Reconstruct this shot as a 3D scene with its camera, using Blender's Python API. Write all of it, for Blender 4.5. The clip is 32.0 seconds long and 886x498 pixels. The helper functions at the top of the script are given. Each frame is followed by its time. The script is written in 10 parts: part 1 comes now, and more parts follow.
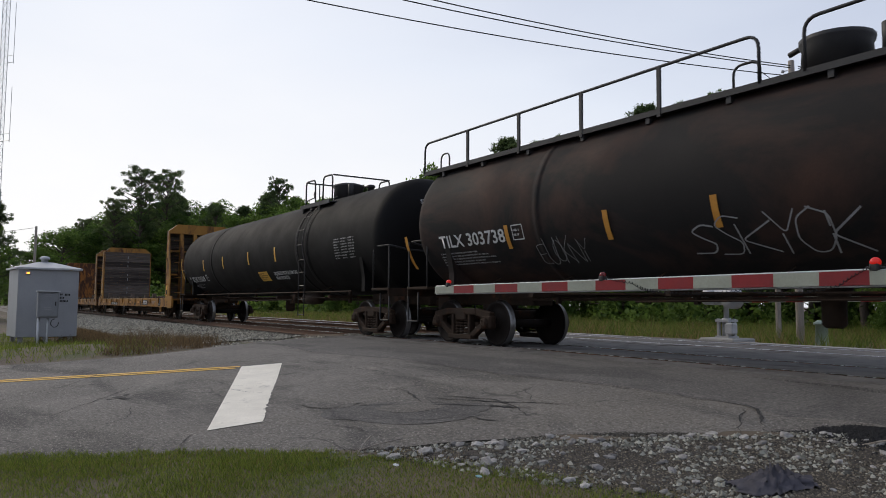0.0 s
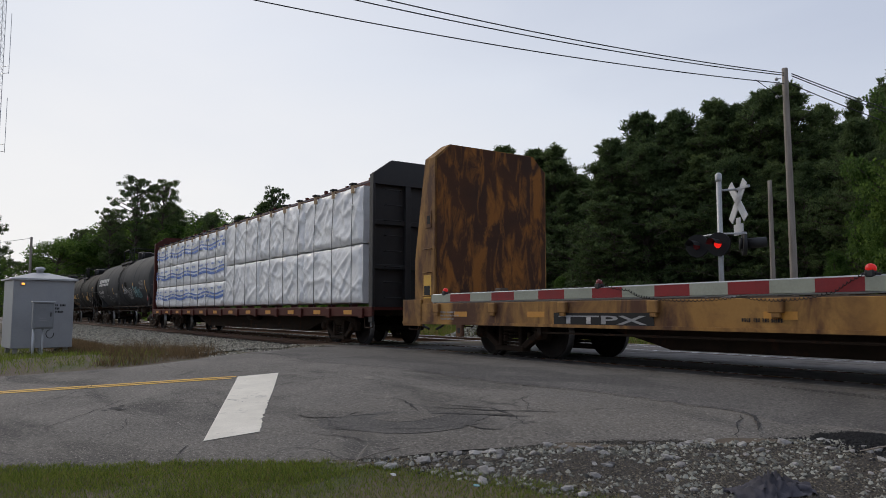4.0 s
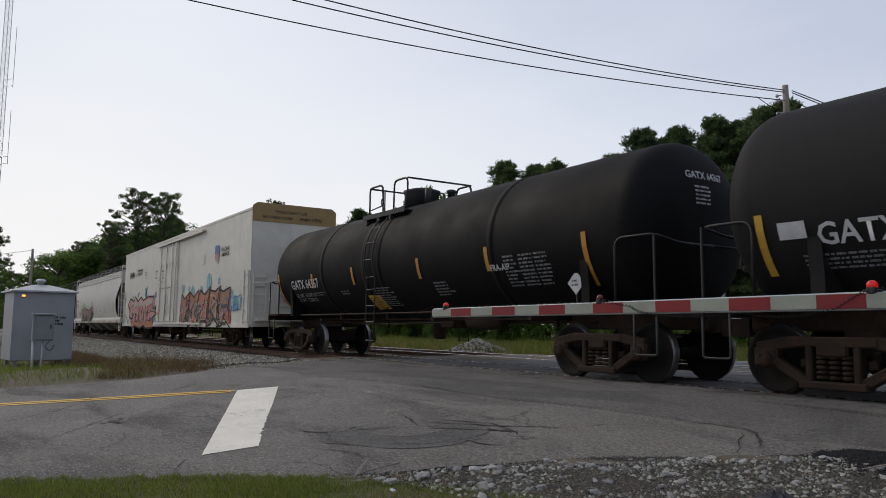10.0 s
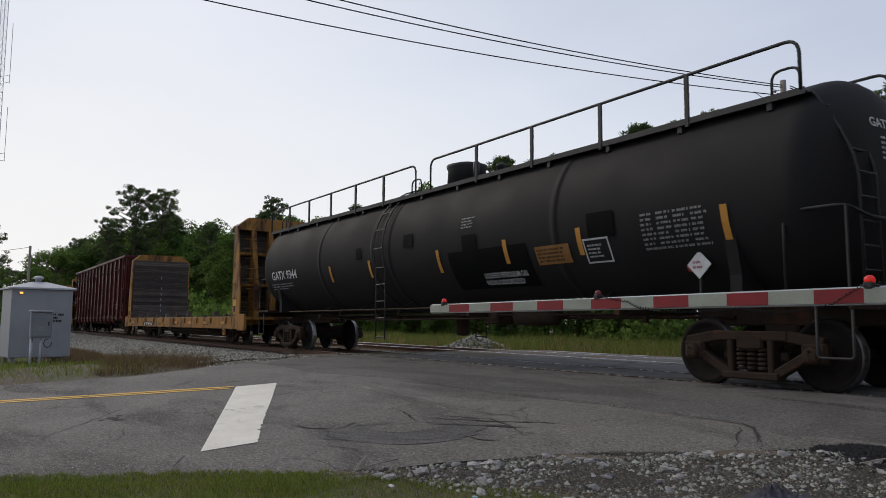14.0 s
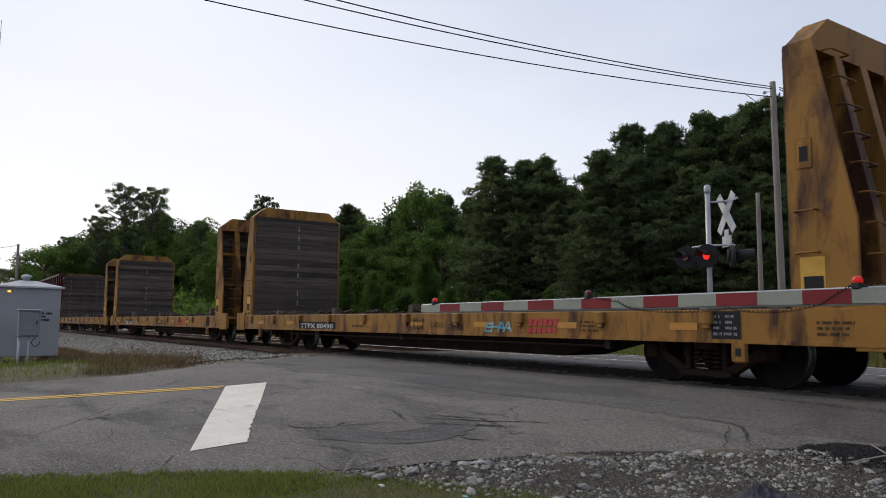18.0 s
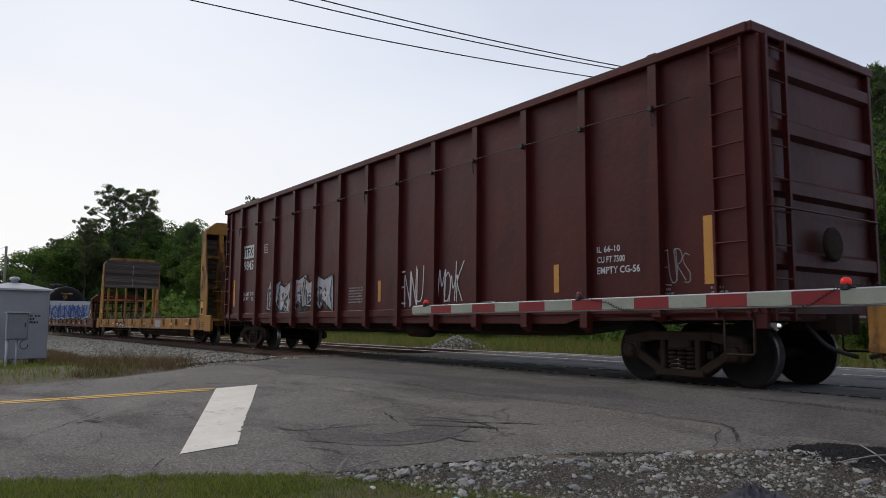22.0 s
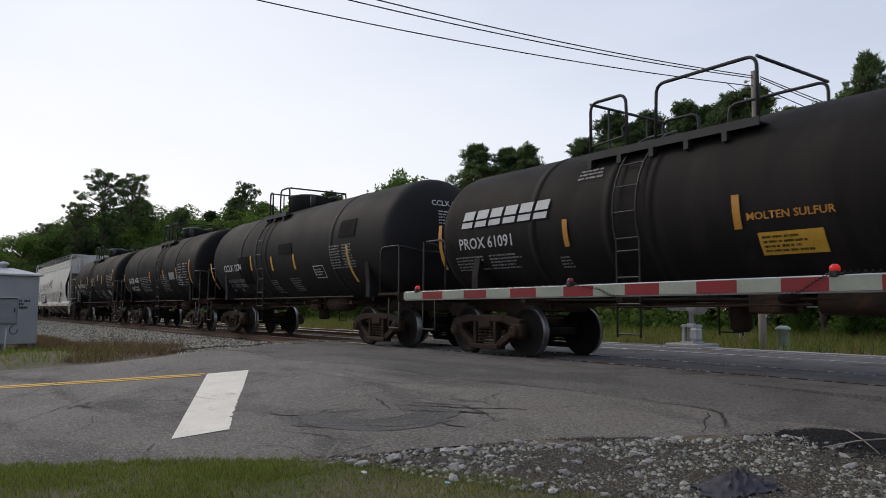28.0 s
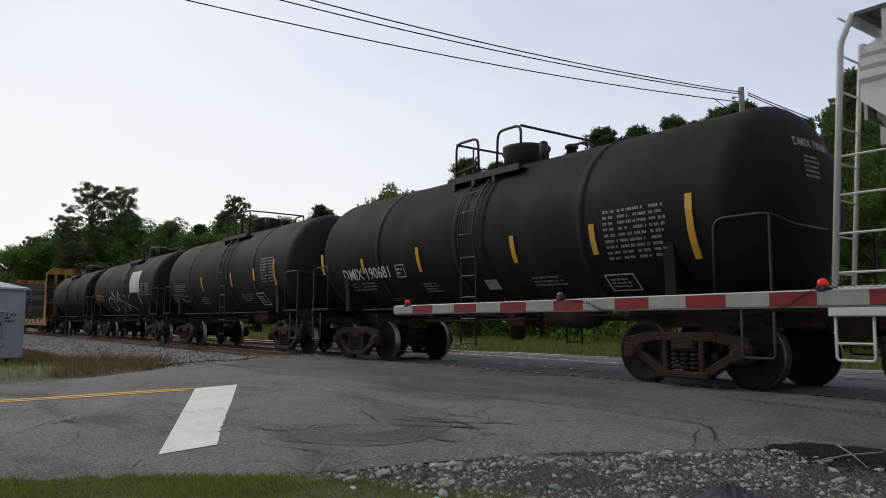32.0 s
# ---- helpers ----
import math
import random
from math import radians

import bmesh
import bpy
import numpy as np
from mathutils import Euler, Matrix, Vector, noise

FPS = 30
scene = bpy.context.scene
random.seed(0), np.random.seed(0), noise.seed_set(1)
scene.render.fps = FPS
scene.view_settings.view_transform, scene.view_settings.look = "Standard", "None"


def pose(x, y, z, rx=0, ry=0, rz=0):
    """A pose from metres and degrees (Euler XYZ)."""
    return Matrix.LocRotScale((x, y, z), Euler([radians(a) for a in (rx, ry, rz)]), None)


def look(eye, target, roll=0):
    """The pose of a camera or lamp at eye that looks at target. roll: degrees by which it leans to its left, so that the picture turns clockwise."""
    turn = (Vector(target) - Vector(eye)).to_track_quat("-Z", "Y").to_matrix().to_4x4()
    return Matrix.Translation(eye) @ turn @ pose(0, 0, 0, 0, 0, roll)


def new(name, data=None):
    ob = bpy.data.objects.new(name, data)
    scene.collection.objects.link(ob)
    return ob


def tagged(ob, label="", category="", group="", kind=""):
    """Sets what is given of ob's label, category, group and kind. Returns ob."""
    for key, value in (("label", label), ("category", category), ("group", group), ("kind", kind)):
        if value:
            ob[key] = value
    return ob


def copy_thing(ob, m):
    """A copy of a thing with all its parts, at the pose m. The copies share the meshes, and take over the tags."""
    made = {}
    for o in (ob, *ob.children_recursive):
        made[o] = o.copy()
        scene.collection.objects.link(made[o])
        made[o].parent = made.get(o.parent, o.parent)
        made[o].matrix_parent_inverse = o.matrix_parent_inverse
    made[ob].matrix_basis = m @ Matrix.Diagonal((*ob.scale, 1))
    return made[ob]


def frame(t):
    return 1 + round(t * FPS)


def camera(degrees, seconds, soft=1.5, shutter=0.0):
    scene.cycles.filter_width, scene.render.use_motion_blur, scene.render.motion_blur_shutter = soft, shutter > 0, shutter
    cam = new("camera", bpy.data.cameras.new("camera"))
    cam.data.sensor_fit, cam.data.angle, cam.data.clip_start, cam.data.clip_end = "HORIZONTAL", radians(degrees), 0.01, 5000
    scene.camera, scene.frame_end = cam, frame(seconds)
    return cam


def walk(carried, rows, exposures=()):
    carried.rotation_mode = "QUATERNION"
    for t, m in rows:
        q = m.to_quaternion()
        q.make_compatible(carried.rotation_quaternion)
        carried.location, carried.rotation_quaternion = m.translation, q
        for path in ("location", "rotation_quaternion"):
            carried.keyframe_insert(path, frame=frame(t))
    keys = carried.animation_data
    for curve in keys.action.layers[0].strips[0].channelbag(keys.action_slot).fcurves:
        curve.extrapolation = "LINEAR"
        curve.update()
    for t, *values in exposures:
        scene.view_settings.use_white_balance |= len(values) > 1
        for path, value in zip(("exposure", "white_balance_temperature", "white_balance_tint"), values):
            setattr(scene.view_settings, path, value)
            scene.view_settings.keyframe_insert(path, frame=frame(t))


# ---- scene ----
# ---- camera ----
cam = camera(61.87, 32.0, soft=0.9, shutter=0.03)
EYE = (0.0, -10.036, 0.834)
TURNS = [
    (0, 56.68, 4.28, -0.46), (0.5, 56.51, 4.16, -0.38), (1, 56.48, 4.39, -0.48), (1.5, 56.40, 4.74, -0.42),
    (2, 56.29, 5.11, -0.42), (2.5, 56.36, 5.17, -0.28), (4.5, 56.40, 4.80, -0.06), (5, 56.26, 4.73, 0.06),
    (5.5, 56.29, 4.80, 0.05), (6, 56.16, 4.91, 0.00), (6.5, 56.46, 5.34, 0.29), (7, 56.50, 5.50, -0.24),
    (7.5, 56.61, 5.68, -0.24), (8, 56.42, 6.11, -0.29), (8.5, 56.29, 6.00, -0.25), (9, 56.37, 5.70, -0.23),
    (9.5, 56.40, 5.85, -0.17), (10, 56.46, 6.05, -0.47), (10.5, 56.54, 6.12, -0.42), (11, 56.73, 6.07, -0.52),
    (11.5, 56.86, 6.07, -0.50), (12, 56.61, 6.06, -0.42), (12.5, 56.49, 5.86, -0.45), (13, 56.49, 5.80, -0.47),
    (13.5, 56.43, 5.84, -0.40), (14, 56.33, 5.74, -0.31), (14.5, 56.34, 5.48, -0.48), (16.5, 56.31, 5.47, -0.18),
    (17, 56.24, 5.24, -0.31), (17.5, 55.68, 5.49, -0.31), (18, 55.61, 5.71, -0.41), (18.5, 55.46, 5.75, -0.23),
    (19, 55.07, 5.78, -0.20), (19.5, 54.91, 5.70, 0.04), (20, 54.85, 5.37, 0.03), (20.5, 55.03, 5.20, -0.09),
    (21, 54.99, 5.44, -0.13), (21.5, 54.99, 5.57, -0.13), (22, 54.93, 5.84, -0.29), (22.5, 54.89, 5.89, -0.41),
    (23, 54.79, 5.74, -0.27), (23.5, 54.74, 5.48, -0.20), (24, 54.81, 5.42, -0.20), (24.5, 54.49, 5.39, -0.00),
    (25, 54.23, 5.66, -0.10), (25.5, 54.61, 5.24, -0.19), (27.5, 54.36, 4.53, -0.53), (28, 54.27, 4.76, -0.39),
    (28.5, 54.19, 4.87, -0.33), (29, 54.17, 5.00, -0.36), (29.5, 54.18, 5.13, -0.35), (30, 53.83, 5.85, -0.56),
    (30.5, 53.64, 6.03, -0.56), (31, 53.53, 5.81, -0.46), (31.5, 53.59, 5.84, -0.69), (32, 53.50, 5.85, -0.43),
]
walk(cam, [(t, pose(*EYE, 90 + pitch, roll, yaw)) for t, yaw, pitch, roll in TURNS],
     exposures=[(0.0, 0.08), (3.0, 0.0), (5.0, -0.12), (7.5, -0.04), (11.0, -0.05), (12.5, -0.2), (14.0, -0.05), (18.0, 0.1), (20.0, 0.0), (23.0, 0.05), (25.0, -0.03), (28.0, 0.1), (30.0, 0.04), (32.0, 0.02)])

# ---- sky and light ----
world = bpy.data.worlds.new("overcast_sky")
scene.world = world
world.use_nodes = True
wn, wl = world.node_tree.nodes, world.node_tree.links
wn.clear()
w_out = wn.new("ShaderNodeOutputWorld")
w_bg = wn.new("ShaderNodeBackground")
w_sky = wn.new("ShaderNodeTexSky")
w_sky.sky_type = 'NISHITA'
w_sky.sun_disc = False
w_sky.sun_elevation = radians(38)
w_sky.sun_rotation = radians(-75)
w_sky.dust_density = 3.0
w_tc = wn.new("ShaderNodeTexCoord")
w_sep = wn.new("ShaderNodeSeparateXYZ")
wl.new(w_tc.outputs["Generated"], w_sep.inputs[0])


def w_math(op, a, b):
    n = wn.new("ShaderNodeMath")
    n.operation = op
    for i, v in enumerate((a, b)):
        if isinstance(v, (int, float)):
            n.inputs[i].default_value = v
        else:
            wl.new(v, n.inputs[i])
    return n.outputs[0]


# brighter low in the west (-x), bluer and darker high up and to the east
w_h = w_math('ADD', w_math('MULTIPLY', w_sep.outputs[2], 1.1), w_math('MULTIPLY', w_sep.outputs[0], 0.55))
w_noise = wn.new("ShaderNodeTexNoise")
w_noise.inputs["Scale"].default_value = 2.6
w_noise.inputs["Detail"].default_value = 7
w_noise.inputs["Distortion"].default_value = 0.5
w_map = wn.new("ShaderNodeMapping")
w_map.inputs["Scale"].default_value = (1, 1, 3.0)
wl.new(w_tc.outputs["Generated"], w_map.inputs[0])
wl.new(w_map.outputs[0], w_noise.inputs[0])
w_h = w_math('ADD', w_h, w_math('MULTIPLY', w_math('SUBTRACT', w_noise.outputs[0], 0.5), 0.22))
w_ramp = wn.new("ShaderNodeValToRGB")
w_ramp.color_ramp.elements[0].position = 0.0
w_ramp.color_ramp.elements[0].color = (0.96, 0.945, 0.93, 1)
w_ramp.color_ramp.elements[1].position = 1.0
w_ramp.color_ramp.elements[1].color = (0.424, 0.475, 0.607, 1)
e = w_ramp.color_ramp.elements.new(0.52)
e.color = (0.545, 0.600, 0.729, 1)
e = w_ramp.color_ramp.elements.new(0.33)
e.color = (0.707, 0.757, 0.855, 1)
wl.new(w_math('ADD', w_math('MULTIPLY', w_h, 0.75), 0.40), w_ramp.inputs[0])
w_scale = wn.new("ShaderNodeVectorMath")
w_scale.operation = 'SCALE'
w_scale.inputs["Scale"].default_value = 0.06
wl.new(w_sky.outputs[0], w_scale.inputs[0])
w_mix = wn.new("ShaderNodeMix")
w_mix.data_type = 'RGBA'
w_mix.inputs[0].default_value = 0.92
wl.new(w_scale.outputs[0], w_mix.inputs[6])
wl.new(w_ramp.outputs[0], w_mix.inputs[7])
wl.new(w_mix.outputs[2], w_bg.inputs[0])
w_bg.inputs[1].default_value = 1.07
wl.new(w_bg.outputs[0], w_out.inputs[0])

sun = new("sun", bpy.data.lights.new("sun", 'SUN'))
sun.data.energy = 1.1
sun.data.angle = radians(20)
sun.data.color = (1.0, 0.87, 0.70)
sun.matrix_world = look((0, 0, 60), (58, 22, 14))

# ---- materials ----
def links_of(m):
    m.use_nodes = True
    return m.node_tree.nodes, m.node_tree.links


def ramp_node(nodes, links, source, stops):
    r = nodes.new("ShaderNodeValToRGB")
    el = r.color_ramp.elements
    while len(el) < len(stops):
        el.new(0.5)
    for k, (p, c) in zip(el, stops):
        k.position, k.color = p, (*c, 1) if len(c) == 3 else c
    links.new(source, r.inputs[0])
    return r.outputs[0]


def noise_node(nodes, links, scale, detail=5, rough=0.55, stretch=None, coord="Object", dist=0.0):
    tc = nodes.new("ShaderNodeTexCoord")
    n = nodes.new("ShaderNodeTexNoise")
    n.inputs["Scale"].default_value = scale
    n.inputs["Detail"].default_value = detail
    n.inputs["Roughness"].default_value = rough
    n.inputs["Distortion"].default_value = dist
    if stretch:
        mp = nodes.new("ShaderNodeMapping")
        mp.inputs["Scale"].default_value = stretch
        links.new(tc.outputs[coord], mp.inputs[0])
        links.new(mp.outputs[0], n.inputs[0])
    else:
        links.new(tc.outputs[coord], n.inputs[0])
    return n.outputs[0]


def mix_node(nodes, links, fac, a, b, blend='MIX'):
    m = nodes.new("ShaderNodeMix")
    m.data_type, m.blend_type = 'RGBA', blend
    for i, v in ((0, fac), (6, a), (7, b)):
        if isinstance(v, (int, float)):
            m.inputs[i].default_value = v
        elif isinstance(v, tuple):
            m.inputs[i].default_value = (*v, 1)
        else:
            links.new(v, m.inputs[i])
    return m.outputs[2]


def mat(name, c1, c2=None, scale=3.0, rough=0.6, metal=0.0, bump=0.15, bscale=40.0, depth=0.01,
        stain=None, stain_at=(0.55, 0.7), stain_scale=1.2, stain_stretch=None, stretch=None, spec=0.5, random_hue=0.0):
    """Paint, metal, earth: two tones in large noise, a fine grain in relief, and stains of a third colour."""
    m = bpy.data.materials.new(name)
    nodes, links = links_of(m)
    b = nodes["Principled BSDF"]
    c2 = c2 or tuple(min(1, v * 1.35 + 0.004) for v in c1)
    big = noise_node(nodes, links, scale, 6, 0.6, stretch)
    col = ramp_node(nodes, links, big, [(0.3, c1), (0.7, c2)])
    if stain:
        sn = noise_node(nodes, links, stain_scale, 8, 0.65, stain_stretch, dist=0.6)
        col = mix_node(nodes, links, ramp_node(nodes, links, sn, [(stain_at[0], (0, 0, 0)), (stain_at[1], (1, 1, 1))]), col, stain)
    fine = noise_node(nodes, links, bscale, 4, 0.7)
    col = mix_node(nodes, links, 0.35, col, ramp_node(nodes, links, fine, [(0.25, (0.55, 0.55, 0.55)), (0.75, (1.0, 1.0, 1.0))]), 'MULTIPLY')
    if random_hue:
        oi = nodes.new("ShaderNodeObjectInfo")
        k = ramp_node(nodes, links, oi.outputs["Random"], [(0, (1 - random_hue,) * 3), (1, (1, 1, 1))])
        col = mix_node(nodes, links, 1.0, col, k, 'MULTIPLY')
    links.new(col, b.inputs["Base Color"])
    b.inputs["Metallic"].default_value = metal
    b.inputs["Specular IOR Level"].default_value = spec
    rr = ramp_node(nodes, links, big, [(0.25, (max(0.02, rough - 0.12),) * 3), (0.75, (min(1, rough + 0.12),) * 3)])
    links.new(rr, b.inputs["Roughness"])
    if bump:
        bp = nodes.new("ShaderNodeBump")
        bp.inputs["Strength"].default_value = bump
        bp.inputs["Distance"].default_value = depth
        links.new(fine, bp.inputs["Height"])
        links.new(bp.outputs[0], b.inputs["Normal"])
    return m


def plain(name, c, rough=0.5, metal=0.0, glow=None, strength=1.0):
    m = bpy.data.materials.new(name)
    nodes, links = links_of(m)
    b = nodes["Principled BSDF"]
    b.inputs["Base Color"].default_value = (*c, 1)
    b.inputs["Roughness"].default_value = rough
    b.inputs["Metallic"].default_value = metal
    if glow:
        b.inputs["Emission Color"].default_value = (*glow, 1)
        b.inputs["Emission Strength"].default_value = strength
    return m


def road_mat(name, c1, c2, speck, worn, dark, cracks=0.6, chip=52, rim=None):
    """Old asphalt: bleached and darkened areas, chips of stone showing in the binder, fine crazing."""
    m = bpy.data.materials.new(name)
    nodes, links = links_of(m)
    b = nodes["Principled BSDF"]
    big = noise_node(nodes, links, 0.55, 6, 0.62, dist=0.4)
    col = ramp_node(nodes, links, big, [(0.32, c1), (0.68, c2)])
    st = noise_node(nodes, links, 0.35, 7, 0.6, (1.0, 2.2, 1.0), dist=0.8)
    col = mix_node(nodes, links, ramp_node(nodes, links, st, [(0.50, (0, 0, 0)), (0.62, (0.85, 0.85, 0.85))]), col, dark)
    st2 = noise_node(nodes, links, 1.7, 8, 0.7, dist=0.5)
    col = mix_node(nodes, links, ramp_node(nodes, links, st2, [(0.58, (0, 0, 0)), (0.72, (0.7, 0.7, 0.7))]), col, worn)
    if rim:
        # bleached to the bare stone towards the broken rim, east of x = -10
        tcr = nodes.new("ShaderNodeTexCoord")
        sep = nodes.new("ShaderNodeSeparateXYZ")
        links.new(tcr.outputs["Object"], sep.inputs[0])
        mr = nodes.new("ShaderNodeMapRange")
        mr.inputs["From Min"].default_value = -9.0
        mr.inputs["From Max"].default_value = -5.8
        links.new(sep.outputs[0], mr.inputs["Value"])
        blot = noise_node(nodes, links, 1.1, 6, 0.65)
        mul = nodes.new("ShaderNodeMath")
        mul.operation = 'MULTIPLY'
        links.new(mr.outputs[0], mul.inputs[0])
        links.new(ramp_node(nodes, links, blot, [(0.36, (0.05, 0.05, 0.05)), (0.58, (0.75, 0.75, 0.75))]), mul.inputs[1])
        col = mix_node(nodes, links, mul.outputs[0], col, rim)
    chips = noise_node(nodes, links, chip, 3, 0.8)
    col = mix_node(nodes, links, ramp_node(nodes, links, chips, [(0.55, (0, 0, 0)), (0.68, (1, 1, 1))]), col, speck)
    fine = noise_node(nodes, links, chip * 0.55, 5, 0.8)
    col = mix_node(nodes, links, 0.8, col, ramp_node(nodes, links, fine, [(0.32, (0.28, 0.28, 0.28)), (0.6, (1.2, 1.2, 1.2))]), 'MULTIPLY')
    tc = nodes.new("ShaderNodeTexCoord")
    wob = nodes.new("ShaderNodeTexNoise")
    wob.inputs["Scale"].default_value = 2.5
    wob.inputs["Detail"].default_value = 6
    links.new(tc.outputs["Object"], wob.inputs[0])
    add = nodes.new("ShaderNodeVectorMath")
    add.operation = 'MULTIPLY_ADD'
    add.inputs[1].default_value = (0.55, 0.55, 0.0)
    links.new(wob.outputs[1], add.inputs[0])
    links.new(tc.outputs["Object"], add.inputs[2])
    vo = nodes.new("ShaderNodeTexVoronoi")
    vo.feature = 'DISTANCE_TO_EDGE'
    vo.inputs["Scale"].default_value = 0.9
    links.new(add.outputs[0], vo.inputs["Vector"])
    line = ramp_node(nodes, links, vo.outputs["Distance"], [(0.0, (cracks,) * 3), (0.016, (0, 0, 0))])
    gate = ramp_node(nodes, links, noise_node(nodes, links, 0.9, 4, 0.6), [(0.5, (0, 0, 0)), (0.6, (1, 1, 1))])
    crk = mix_node(nodes, links, 1.0, line, gate, 'MULTIPLY')
    col = mix_node(nodes, links, crk, col, (0.015, 0.015, 0.015))
    links.new(col, b.inputs["Base Color"])
    b.inputs["Roughness"].default_value = 0.9
    b.inputs["Specular IOR Level"].default_value = 0.3
    bp = nodes.new("ShaderNodeBump")
    bp.inputs["Strength"].default_value = 0.7
    bp.inputs["Distance"].default_value = 0.012
    links.new(fine, bp.inputs["Height"])
    links.new(bp.outputs[0], b.inputs["Normal"])
    return m


def leaf_mat(name, dark, light, thin=0.5):
    m = bpy.data.materials.new(name)
    nodes, links = links_of(m)
    b = nodes["Principled BSDF"]
    geo = nodes.new("ShaderNodeNewGeometry")
    oi = nodes.new("ShaderNodeObjectInfo")
    col = ramp_node(nodes, links, geo.outputs["Random Per Island"], [(0.0, dark), (1.0, light)])
    k = ramp_node(nodes, links, oi.outputs["Random"], [(0, (0.7, 0.75, 0.7)), (1, (1.15, 1.1, 0.95))])
    links.new(mix_node(nodes, links, 1.0, col, k, 'MULTIPLY'), b.inputs["Base Color"])
    b.inputs["Roughness"].default_value = 0.7
    b.inputs["Specular IOR Level"].default_value = 0.25
    tr = nodes.new("ShaderNodeBsdfTranslucent")
    links.new(mix_node(nodes, links, 1.0, col, k, 'MULTIPLY'), tr.inputs[0])
    mx = nodes.new("ShaderNodeMixShader")
    mx.inputs[0].default_value = thin
    links.new(b.outputs[0], mx.inputs[1])
    links.new(tr.outputs[0], mx.inputs[2])
    links.new(mx.outputs[0], nodes["Material Output"].inputs[0])
    return m


